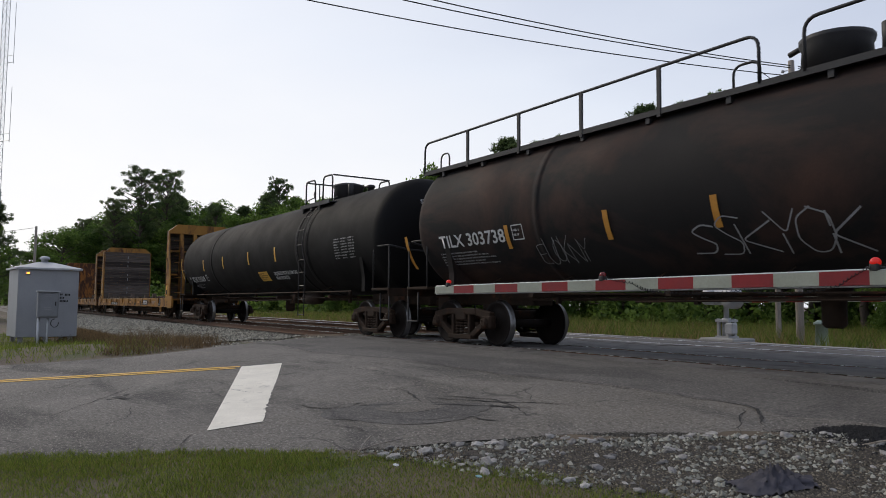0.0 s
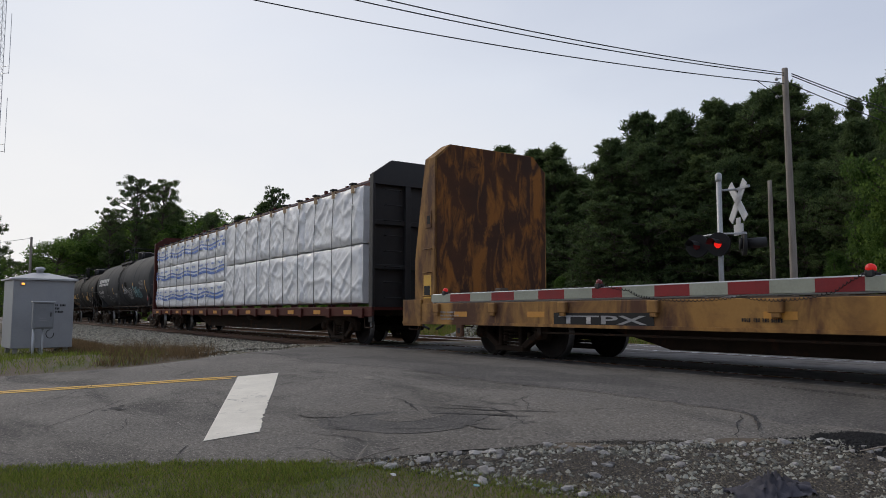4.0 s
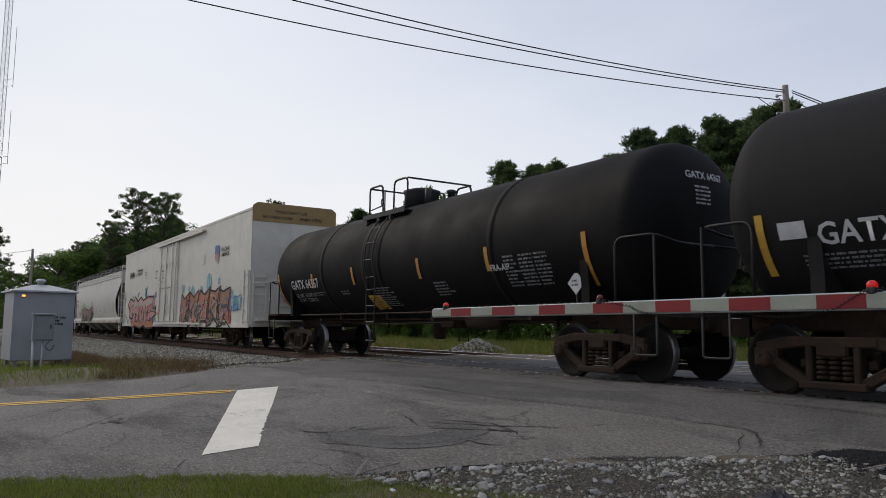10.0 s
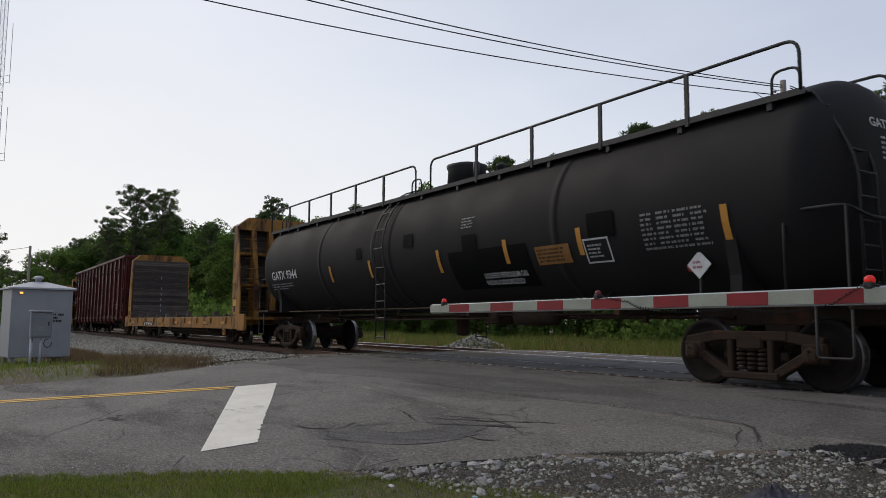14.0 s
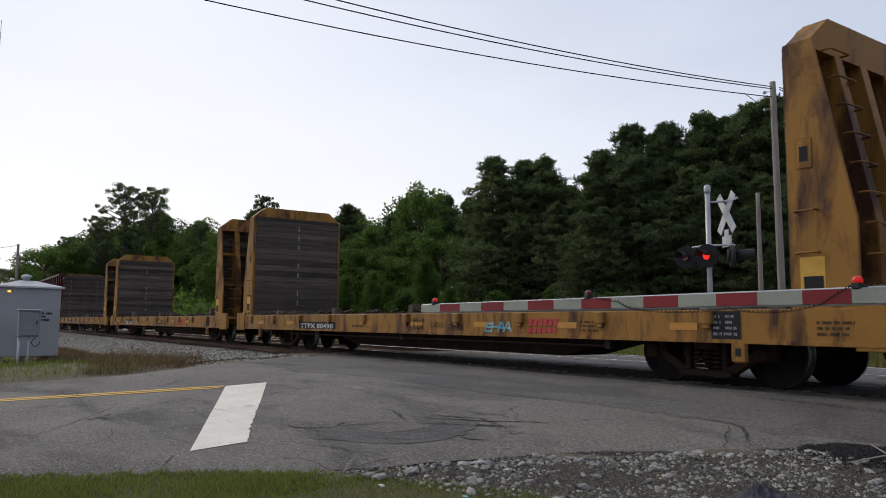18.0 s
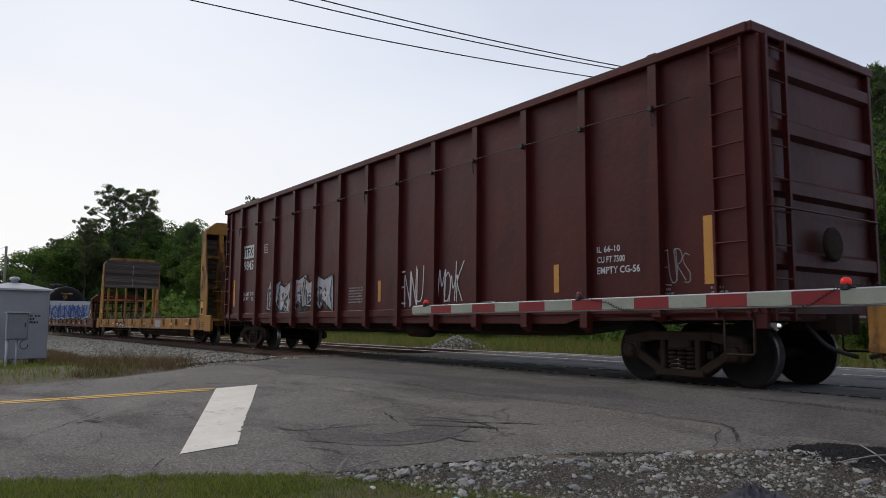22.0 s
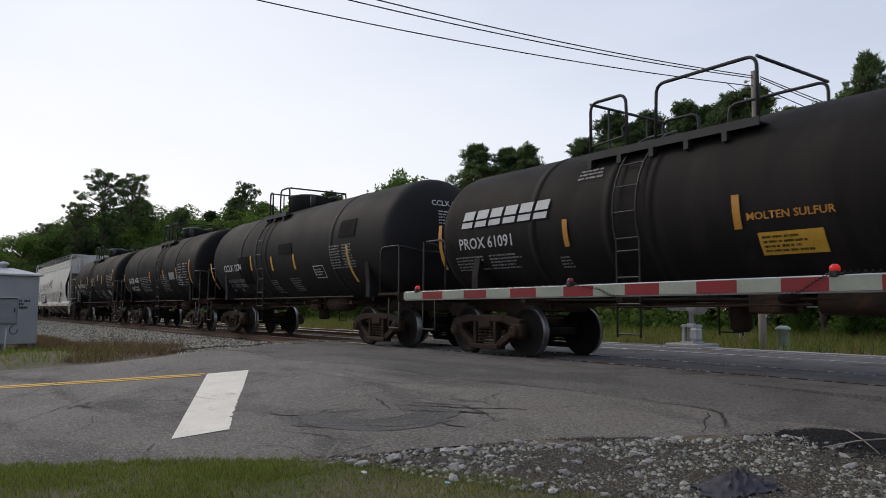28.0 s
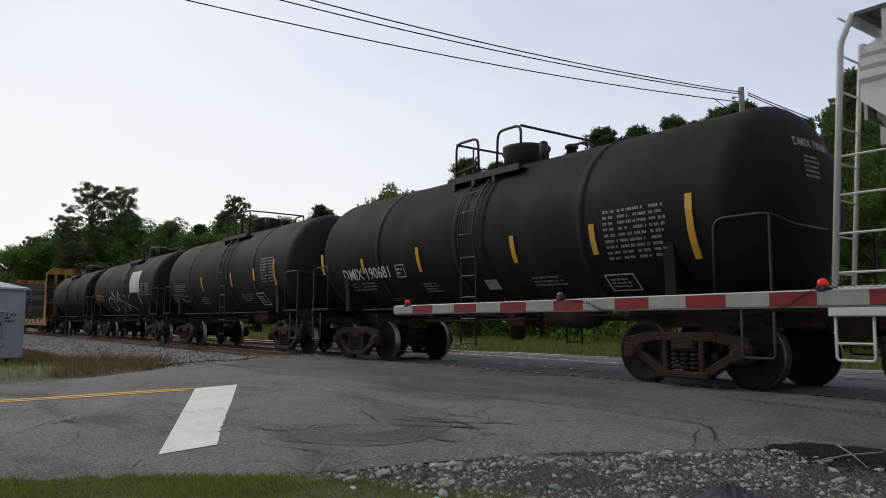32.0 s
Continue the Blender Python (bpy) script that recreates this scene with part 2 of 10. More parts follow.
DIRT = (0.06, 0.045, 0.033)
RUST = (0.13, 0.05, 0.022)
M = {
    "asphalt": road_mat("asphalt", (0.140, 0.129, 0.115), (0.222, 0.203, 0.178), (0.40, 0.365, 0.315), (0.265, 0.24, 0.202), (0.074, 0.069, 0.063), rim=(0.175, 0.157, 0.132)),
    "new_asphalt": road_mat("new_asphalt", (0.115, 0.107, 0.098), (0.164, 0.152, 0.137), (0.29, 0.265, 0.235), (0.185, 0.17, 0.152), (0.088, 0.082, 0.076), 0.2),
    "dark_asphalt": road_mat("dark_asphalt", (0.075, 0.075, 0.077), (0.10, 0.10, 0.10), (0.22, 0.215, 0.21), (0.12, 0.118, 0.115), (0.06, 0.06, 0.062)),
    "white_line": mat("white_line", (0.76, 0.70, 0.58), (0.93, 0.87, 0.74), 3, 0.6, bump=0.3, bscale=60, stain=(0.48, 0.44, 0.37), stain_at=(0.60, 0.74), stain_scale=6.0),
    "yellow_line": mat("yellow_line", (0.66, 0.36, 0.035), (0.78, 0.45, 0.06), 3, 0.6, bump=0.3, bscale=60),
    "soil": mat("soil", (0.10, 0.075, 0.05), (0.17, 0.13, 0.09), 0.8, 0.95, bump=0.7, bscale=25, depth=0.03, stain=(0.07, 0.09, 0.025), stain_at=(0.52, 0.66), stain_scale=0.5),
    "grit": leaf_mat("grit", (0.022, 0.019, 0.016), (0.21, 0.185, 0.155), 0.0),
    "gravel_soil": mat("gravel_soil", (0.026, 0.022, 0.019), (0.085, 0.071, 0.058), 9.0, 0.95, bump=0.9, bscale=45, depth=0.03),
    "ballast": mat("ballast", (0.17, 0.155, 0.14), (0.34, 0.31, 0.275), 5, 0.9, bump=0.9, bscale=22, depth=0.04, stain=(0.09, 0.075, 0.06), stain_at=(0.55, 0.7), stain_scale=0.5),
    "stone": mat("stone", (0.32, 0.30, 0.28), (0.66, 0.625, 0.575), 3, 0.85, bump=0.5, bscale=30, random_hue=0.68),
    "concrete": mat("concrete", (0.30, 0.295, 0.28), (0.42, 0.41, 0.39), 1.5, 0.85, bump=0.3, bscale=60, stain=(0.16, 0.15, 0.14), stain_at=(0.55, 0.7), stain_scale=0.9),
    "tie": mat("tie", (0.05, 0.04, 0.033), (0.10, 0.08, 0.065), 3, 0.9, bump=0.5, bscale=30, stretch=(1, 6, 1)),
    "rail_steel": mat("rail_steel", (0.10, 0.05, 0.03), (0.16, 0.085, 0.05), 6, 0.7, 0.3, bump=0.3),
    "rail_shine": mat("rail_shine", (0.45, 0.45, 0.46), (0.6, 0.6, 0.6), 8, 0.25, 1.0, bump=0.05),
    "wood_pole": mat("wood_pole", (0.20, 0.17, 0.14), (0.36, 0.32, 0.275), 3, 0.9, bump=0.5, bscale=30, stretch=(4, 4, 0.3)),
    "galvanized": mat("galvanized", (0.42, 0.43, 0.44), (0.56, 0.57, 0.58), 3, 0.5, 0.4, bump=0.1),
    "bungalow": mat("bungalow", (0.31, 0.32, 0.33), (0.37, 0.38, 0.385), 1.2, 0.5, 0.15, bump=0.1, bscale=50, stain=(0.3, 0.31, 0.32), stain_at=(0.58, 0.8), stain_scale=1.0, stain_stretch=(3, 3, 0.4)),
    "meter_grey": mat("meter_grey", (0.20, 0.21, 0.22), (0.26, 0.27, 0.28), 2, 0.5, 0.15, bump=0.1),
    "panel_dark": mat("panel_dark", (0.09, 0.085, 0.08), (0.17, 0.16, 0.15), 1.2, 0.85, bump=0.4, bscale=40, stain=(0.06, 0.05, 0.045), stain_at=(0.5, 0.65), stain_scale=1.5),
    "wire": plain("wire", (0.015, 0.015, 0.016), 0.6),
    "arm_white": mat("arm_white", (0.31, 0.32, 0.245), (0.40, 0.41, 0.325), 4, 0.5, bump=0.1),
    "arm_red": mat("arm_red", (0.21, 0.006, 0.008), (0.29, 0.011, 0.012), 4, 0.5, bump=0.1),
    "black_iron": mat("black_iron", (0.012, 0.012, 0.013), (0.03, 0.028, 0.027), 4, 0.6, bump=0.2),
    "lamp_lit": plain("lamp_lit", (0.22, 0.004, 0.004), 0.35, 0, (1.0, 0.022, 0.01), 0.3),
    "signal_lit": plain("signal_lit", (0.3, 0.006, 0.006), 0.3, 0, (1.0, 0.02, 0.012), 0.8),
    "lamp_dark": plain("lamp_dark", (0.16, 0.012, 0.012), 0.25),
    "amber_lit": plain("amber_lit", (0.6, 0.25, 0.02), 0.3, 0, (1.0, 0.35, 0.05), 2.5),
    "sign_white": mat("sign_white", (0.55, 0.55, 0.55), (0.66, 0.66, 0.65), 4, 0.5, bump=0.05),
    "running": mat("running_gear", (0.024, 0.0155, 0.0105), (0.052, 0.033, 0.022), 4, 0.8, 0.1, bump=0.4, bscale=40, stain=RUST, stain_at=(0.56, 0.75), stain_scale=2, spec=0.2),
    "wheel": mat("wheel_steel", (0.010, 0.0075, 0.006), (0.022, 0.016, 0.0125), 5, 0.8, 0.0, bump=0.2, spec=0.2),
    "wheel_rim": mat("wheel_rim", (0.16, 0.155, 0.15), (0.30, 0.29, 0.28), 6, 0.35, 0.9, bump=0.1),
    "cap_blue": mat("cap_blue", (0.035, 0.07, 0.13), (0.065, 0.115, 0.2), 8, 0.6),
    "tank_black": mat("tank_black", (0.0037, 0.0034, 0.0035), (0.0074, 0.0066, 0.0064), 0.9, 0.72, bump=0.12, bscale=30, stain=(0.0105, 0.0095, 0.0092), stain_at=(0.5, 0.8), stain_scale=0.7, stain_stretch=(1.5, 1, 0.35), spec=0.16),
    "tank_rusty": mat("tank_rusty", (0.0107, 0.0101, 0.0102), (0.0232, 0.0212, 0.0204), 0.8, 0.72, bump=0.15, bscale=30, stain=(0.085, 0.043, 0.030), stain_at=(0.44, 0.72), stain_scale=0.55, stain_stretch=(0.6, 1, 0.8), spec=0.16),
    "tank_grey": mat("tank_grey", (0.0155, 0.0143, 0.0143), (0.0248, 0.0229, 0.0227), 0.8, 0.72, bump=0.1, bscale=30, stain=(0.0186, 0.0186, 0.0186), stain_at=(0.5, 0.75), stain_scale=0.8, stain_stretch=(1.5, 1, 0.3), spec=0.16),
    "tank_slate": mat("tank_slate", (0.045, 0.048, 0.052), (0.062, 0.066, 0.071), 0.8, 0.72, bump=0.1, bscale=30, stain=(0.0186, 0.0186, 0.0186), stain_at=(0.5, 0.75), stain_scale=0.8, stain_stretch=(1.5, 1, 0.3), spec=0.16),
    "tank_brown": mat("tank_brown", (0.0089, 0.0074, 0.0069), (0.0190, 0.0158, 0.0142), 0.8, 0.72, bump=0.15, bscale=30, stain=(0.0310, 0.0248, 0.0211), stain_at=(0.5, 0.75), stain_scale=0.7, stain_stretch=(1.2, 1, 0.35), spec=0.16),
    "patch_black": mat("patch_black", (0.0028, 0.0028, 0.003), (0.005, 0.005, 0.0052), 3, 0.8, bump=0.05, spec=0.1),
    "hopper_white": mat("hopper_white", (0.55, 0.525, 0.465), (0.65, 0.622, 0.555), 0.6, 0.5, bump=0.08, bscale=30, stain=(0.49, 0.47, 0.42), stain_at=(0.55, 0.8), stain_scale=0.7, stain_stretch=(2.5, 1, 0.25)),
    "hopper_grey": mat("hopper_grey", (0.57, 0.55, 0.50), (0.67, 0.65, 0.59), 0.6, 0.5, bump=0.08, bscale=30, stain=(0.42, 0.40, 0.36), stain_at=(0.5, 0.8), stain_scale=0.8, stain_stretch=(2.5, 1, 0.25)),
    "reefer_white": mat("reefer_white", (0.63, 0.595, 0.505), (0.735, 0.695, 0.60), 0.7, 0.45, bump=0.25, bscale=1.6, depth=0.05, stain=(0.42, 0.39, 0.34), stain_at=(0.6, 0.85), stain_scale=0.9, stain_stretch=(3, 1, 0.25)),
    "reefer_gold": mat("reefer_gold", (0.30, 0.19, 0.07), (0.38, 0.25, 0.1), 2, 0.6),
    "gon_brown": mat("gon_brown", (0.062, 0.0085, 0.0075), (0.095, 0.0165, 0.0135), 0.7, 0.45, bump=0.3, bscale=1.7, depth=0.05, stain=(0.038, 0.011, 0.009), stain_at=(0.52, 0.75), stain_scale=0.8, stain_stretch=(1.5, 1, 0.5), spec=0.2),
    "flat_yellow": mat("flat_yellow", (0.29, 0.135, 0.024), (0.38, 0.19, 0.042), 1.0, 0.6, bump=0.15, bscale=30, stain=(0.075, 0.033, 0.018), stain_at=(0.47, 0.63), stain_scale=1.6, stain_stretch=(1.6, 1, 0.4), spec=0.25),
    "flat_rusty": mat("flat_rusty", (0.33, 0.17, 0.045), (0.42, 0.23, 0.07), 1.0, 0.65, bump=0.2, bscale=30, stain=(0.09, 0.04, 0.022), stain_at=(0.42, 0.6), stain_scale=1.2, stain_stretch=(1, 1, 0.45), spec=0.25),
    "flat_red": mat("flat_red", (0.062, 0.013, 0.009), (0.092, 0.022, 0.014), 1.0, 0.6, bump=0.15, bscale=30, stain=(0.07, 0.03, 0.02), stain_at=(0.5, 0.7), stain_scale=1.2, spec=0.2),
    "flat_brown": mat("flat_brown", (0.060, 0.014, 0.010), (0.09, 0.024, 0.017), 1.0, 0.65, bump=0.15, bscale=30, spec=0.2),
    "rust_plate": mat("rust_plate", (0.055, 0.028, 0.018), (0.10, 0.045, 0.024), 1.5, 0.8, bump=0.3, bscale=25, stain=(0.30, 0.12, 0.03), stain_at=(0.48, 0.6), stain_scale=2.2, stain_stretch=(1, 1.6, 0.5), spec=0.2),
    "plank": mat("plank", (0.07, 0.055, 0.046), (0.19, 0.16, 0.138), 2, 0.9, bump=0.5, bscale=40, stretch=(1, 0.5, 8), random_hue=0.65, spec=0.2),
    "deck_plank": mat("deck_plank", (0.10, 0.075, 0.055), (0.19, 0.15, 0.12), 2, 0.9, bump=0.5, bscale=30, random_hue=0.4, spec=0.2),
    "wrap": mat("plastic_wrap", (0.84, 0.84, 0.83), (0.92, 0.92, 0.91), 1.2, 0.35, bump=0.12, bscale=6, depth=0.02),
    "wrap_blue": plain("wrap_blue", (0.06, 0.16, 0.50), 0.35),
    "cardboard": mat("cardboard", (0.33, 0.23, 0.13), (0.4, 0.29, 0.17), 4, 0.8),
    "strap": plain("strap", (0.16, 0.16, 0.17), 0.5),
    "grating": mat("grating", (0.06, 0.06, 0.061), (0.11, 0.11, 0.11), 4, 0.7, bump=0.2),
    "ink_white": mat("ink_white", (0.50, 0.50, 0.49), (0.64, 0.64, 0.63), 6, 0.6, bump=0),
    "ink_grey": mat("ink_grey", (0.24, 0.24, 0.24), (0.34, 0.34, 0.34), 6, 0.6, bump=0),
    "ink_shadow": mat("ink_shadow", (0.03, 0.032, 0.036), (0.06, 0.064, 0.07), 3, 0.6, bump=0),
    "ink_black": plain("ink_black", (0.010, 0.010, 0.011), 0.85),
    "ink_yellow": mat("ink_yellow", (0.60, 0.33, 0.03), (0.70, 0.40, 0.05), 5, 0.5, bump=0),
    "ink_ochre": mat("ink_ochre", (0.24, 0.11, 0.02), (0.32, 0.15, 0.03), 5, 0.6, bump=0),
    "ink_orange": mat("ink_orange", (0.50, 0.22, 0.025), (0.60, 0.28, 0.04), 5, 0.5, bump=0),
    "ink_red": plain("ink_red", (0.45, 0.03, 0.03), 0.5),
    "paint_orange": mat("paint_orange", (0.26, 0.12, 0.065), (0.40, 0.19, 0.10), 1.6, 0.5, bump=0, stain=(0.55, 0.14, 0.06), stain_at=(0.52, 0.56), stain_scale=2.2),
    "paint_pink": mat("paint_pink", (0.50, 0.22, 0.19), (0.55, 0.36, 0.31), 1.2, 0.5, bump=0, stain=(0.58, 0.16, 0.13), stain_at=(0.5, 0.6), stain_scale=1.1),
    "paint_teal": mat("paint_teal", (0.07, 0.30, 0.36), (0.12, 0.40, 0.45), 3, 0.5, bump=0, stain=(0.42, 0.54, 0.54), stain_at=(0.5, 0.56), stain_scale=2.0, stain_stretch=(4, 1, 0.5)),
    "bubble_blue": mat("bubble_blue", (0.03, 0.15, 0.40), (0.05, 0.22, 0.50), 3, 0.5, bump=0),
    "piece_beige": mat("piece_beige", (0.50, 0.37, 0.31), (0.56, 0.43, 0.36), 1.5, 0.5, bump=0),
    "paint_blue": mat("paint_blue", (0.04, 0.09, 0.30), (0.07, 0.14, 0.4), 3, 0.5, bump=0),
    "paint_green": mat("paint_green", (0.25, 0.42, 0.16), (0.35, 0.52, 0.25), 3, 0.5, bump=0),
    "paint_silver": mat("paint_silver", (0.3, 0.33, 0.36), (0.45, 0.48, 0.52), 2, 0.4, bump=0),
    "pine": leaf_mat("pine_needles", (0.052, 0.083, 0.037), (0.17, 0.23, 0.098)),
    "leaf": leaf_mat("leaves", (0.05, 0.10, 0.022), (0.17, 0.26, 0.06)),
    "leaf_bright": leaf_mat("young_leaves", (0.05, 0.10, 0.02), (0.12, 0.20, 0.045)),
    "grass": leaf_mat("grass_blades", (0.075, 0.115, 0.018), (0.25, 0.30, 0.062), 0.4),
    "weed": leaf_mat("brown_weed", (0.06, 0.042, 0.026), (0.24, 0.17, 0.10)),
    "dry_grass": leaf_mat("dry_grass", (0.14, 0.105, 0.05), (0.34, 0.255, 0.13)),
    "bark": mat("bark", (0.05, 0.038, 0.03), (0.11, 0.085, 0.07), 3, 0.9, bump=0.8, bscale=14, depth=0.04, stretch=(2, 2, 0.5)),
    "cloth": mat("dark_cloth", (0.045, 0.043, 0.052), (0.085, 0.08, 0.095), 5, 0.9, bump=0.3),
    "far_wood": mat("far_wood", (0.02, 0.035, 0.015), (0.05, 0.075, 0.03), 0.25, 0.9, bump=0.8, bscale=0.8, depth=0.8),
    # plain dirt on the funnels; on the hopper ends it also paints in shade
    "hopper_under": mat("hopper_under", (0.16, 0.145, 0.12), (0.26, 0.24, 0.2), 1.0, 0.75, bump=0.2, bscale=25, stain=(0.09, 0.06, 0.04), stain_at=(0.5, 0.7), stain_scale=1.5),
    "pedestal": mat("pedestal", (0.30, 0.38, 0.30), (0.38, 0.46, 0.38), 3, 0.6, bump=0.1),
    "paint_dull": mat("paint_dull", (0.20, 0.12, 0.10), (0.33, 0.22, 0.19), 3, 0.5, bump=0),
    "graffiti_brown": plain("graffiti_brown", (0.075, 0.06, 0.05), 0.7),
    "crumbs": leaf_mat("asphalt_crumbs", (0.018, 0.017, 0.016), (0.095, 0.088, 0.08), 0.0),
    "crack": mat("crack", (0.025, 0.023, 0.021), (0.06, 0.056, 0.052), 6, 0.95, bump=0.5),
    "black_soil": mat("black_soil", (0.015, 0.014, 0.014), (0.03, 0.029, 0.028), 6, 0.95, bump=0.9, bscale=30, depth=0.04),
    "stone_small": leaf_mat("stone_small", (0.07, 0.064, 0.058), (0.54, 0.505, 0.455), 0.0),
}

# ---- building helpers ----
def to_mesh(name, bm, material):
    me = bpy.data.meshes.new(name)
    bm.to_mesh(me)
    bm.free()
    for mm in (material if isinstance(material, (list, tuple)) else [material]):
        me.materials.append(M[mm] if isinstance(mm, str) else mm)
    return me


def part(name, bm, material, parent, label="", m=None):
    """Link a bmesh (or a finished mesh) as one mesh object under a thing or a part."""
    me = bm if isinstance(bm, bpy.types.Mesh) else to_mesh(name, bm, material)
    ob = new(name, me)
    ob.parent = parent
    if m is not None:
        ob.matrix_basis = m
    if label:
        ob["label"] = label
    return ob


def thing(name, label, category, m=None, group="", kind=""):
    ob = new(name)
    ob.empty_display_size = 0.2
    if m is not None:
        ob.matrix_basis = m
    return tagged(ob, label, category, group, kind)


def solo(name, bm, material, label, category="", group="", kind="", m=None):
    me = bm if isinstance(bm, bpy.types.Mesh) else to_mesh(name, bm, material)
    ob = new(name, me)
    if m is not None:
        ob.matrix_basis = m
    return tagged(ob, label, category, group, kind)


def box(bm, x0, x1, y0, y1, z0, z1, mi=0, bevel=0.0, m=None):
    """A box with optionally chamfered upright and level edges."""
    start = len(bm.verts)
    r = bmesh.ops.create_cube(bm, size=1)
    vs = r["verts"]
    for v in vs:
        v.co = Vector(((x0 + x1) / 2 + v.co.x * (x1 - x0), (y0 + y1) / 2 + v.co.y * (y1 - y0), (z0 + z1) / 2 + v.co.z * (z1 - z0)))
    faces = {f for v in vs for f in v.link_faces}
    if bevel:
        es = list({e for v in vs for e in v.link_edges})
        rb = bmesh.ops.bevel(bm, geom=es, offset=bevel, segments=1, affect='EDGES')
        vs = list({v for f in rb["faces"] for v in f.verts} | {v for v in vs if v.is_valid})
        faces = {f for v in vs for f in v.link_faces}
    for f in faces:
        f.material_index = mi
    if m is not None:
        bmesh.ops.transform(bm, matrix=m, verts=vs)
    return vs


def frame_of(d):
    d = Vector(d).normalized()
    a = Vector((0, 0, 1)) if abs(d.z) < 0.9 else Vector((1, 0, 0))
    u = d.cross(a).normalized()
    return u, d.cross(u).normalized()


def rod(bm, p, q, r, n=6, mi=0, r2=None, caps=True):
    """A round bar from p to q."""
    p, q = Vector(p), Vector(q)
    u, w = frame_of(q - p)
    rings = []
    for c, rr in ((p, r), (q, r if r2 is None else r2)):
        rings.append([bm.verts.new(c + (u * math.cos(a) + w * math.sin(a)) * rr) for a in (2 * math.pi * i / n for i in range(n))])
    for i in range(n):
        f = bm.faces.new((rings[0][i], rings[0][(i + 1) % n], rings[1][(i + 1) % n], rings[1][i]))
        f.material_index = mi
        f.smooth = n > 5
    if caps:
        for ring in (rings[0][::-1], rings[1]):
            bm.faces.new(ring).material_index = mi


def tube(bm, pts, r, n=6, mi=0):
    """A bent round bar along points."""
    pts = [Vector(p) for p in pts]
    rings = []
    u = None
    for i, p in enumerate(pts):
        d = (pts[min(i + 1, len(pts) - 1)] - pts[max(i - 1, 0)]).normalized()
        if u is None:
            u, w = frame_of(d)
        u = (u - d * u.dot(d)).normalized()
        w = d.cross(u)
        rings.append([bm.verts.new(p + (u * math.cos(a) + w * math.sin(a)) * r) for a in (2 * math.pi * k / n for k in range(n))])
    for a, b in zip(rings, rings[1:]):
        for k in range(n):
            f = bm.faces.new((a[k], a[(k + 1) % n], b[(k + 1) % n], b[k]))
            f.material_index = mi
            f.smooth = True
    bm.faces.new(rings[0][::-1]).material_index = mi
    bm.faces.new(rings[-1]).material_index = mi


def bend(pts, r=0.15, n=5):
    """Round the inner corners of a run of points."""
    pts = [Vector(p) for p in pts]
    out = [pts[0]]
    for a, b, c in zip(pts, pts[1:], pts[2:]):
        k = min(r, (a - b).length * 0.45, (c - b).length * 0.45)
        p, q = b + (a - b).normalized() * k, b + (c - b).normalized() * k
        for i in range(n + 1):
            t = i / n
            out.append(p * (1 - t) ** 2 + b * 2 * t * (1 - t) + q * t * t)
    return out + [pts[-1]]


def revolve(bm, profile, axis="x", n=24, mi=0, smooth=True, m=None):
    """Turn (along, radius) pairs about an axis."""
    rings, vs = [], []
    for s, r in profile:
        ring = []
        for k in range(n):
            a = 2 * math.pi * k / n
            c, d = r * math.cos(a), r * math.sin(a)
            ring.append(bm.verts.new({"x": (s, c, d), "y": (c, s, d), "z": (c, d, s)}[axis]))
        rings.append(ring)
        vs += ring
    flip = axis == "y"
    for a, b in zip(rings, rings[1:]):
        for k in range(n):
            q = (a[k], a[(k + 1) % n], b[(k + 1) % n], b[k])
            f = bm.faces.new(q if flip else q[::-1])
            f.material_index = mi
            f.smooth = smooth
    bm.faces.new(rings[0] if not flip else rings[0][::-1]).material_index = mi
    bm.faces.new(rings[-1][::-1] if not flip else rings[-1]).material_index = mi
    if m is not None:
        bmesh.ops.transform(bm, matrix=m, verts=vs)
    return vs


def prism(bm, outline, y0, y1, axis="y", mi=0):
    """Push an outline (pairs) out along an axis between two depths."""
    def at(a, b, s):
        return {"y": (a, s, b), "x": (s, a, b), "z": (a, b, s)}[axis]
    r0 = [bm.verts.new(at(a, b, y0)) for a, b in outline]
    r1 = [bm.verts.new(at(a, b, y1)) for a, b in outline]
    fs = [bm.faces.new(r0), bm.faces.new(r1[::-1])]
    n = len(outline)
    for i in range(n):
        fs.append(bm.faces.new((r0[i], r1[i], r1[(i + 1) % n], r0[(i + 1) % n])))
    for f in fs:
        f.material_index = mi
    bmesh.ops.recalc_face_normals(bm, faces=fs)


def smooth_step(a, b, x):
    t = min(1, max(0, (x - a) / (b - a)))
    return t * t * (3 - 2 * t)


def ground_z(x, y):
    """Height of the ground: the crossing is level with the rails, and the road falls off towards the near verge."""
    p = -0.09 - 0.0356 * (max(x, -21.6) + 11.23) + 0.0696 * (y + 5.87)
    h = max(0.06 - abs(p + 0.012), 0) / 0.06
    z = max(min(p, -0.012) - h * h * 0.015, -1.0)
    w = smooth_step(-16.5, -20.7, x) * smooth_step(-2.14, -4.34, y)
    z = z * (1 - w) - 0.45 * w
    if y > 5.7:
        z = -0.012 - 0.25 * smooth_step(5.7, 9.0, y)
    return z


def lerp_list(pairs, v):
    if v <= pairs[0][0]:
        return pairs[0][1]
    for (a, p), (b, q) in zip(pairs, pairs[1:]):
        if v <= b:
            return p + (q - p) * (v - a) / (b - a)
    return pairs[-1][1]


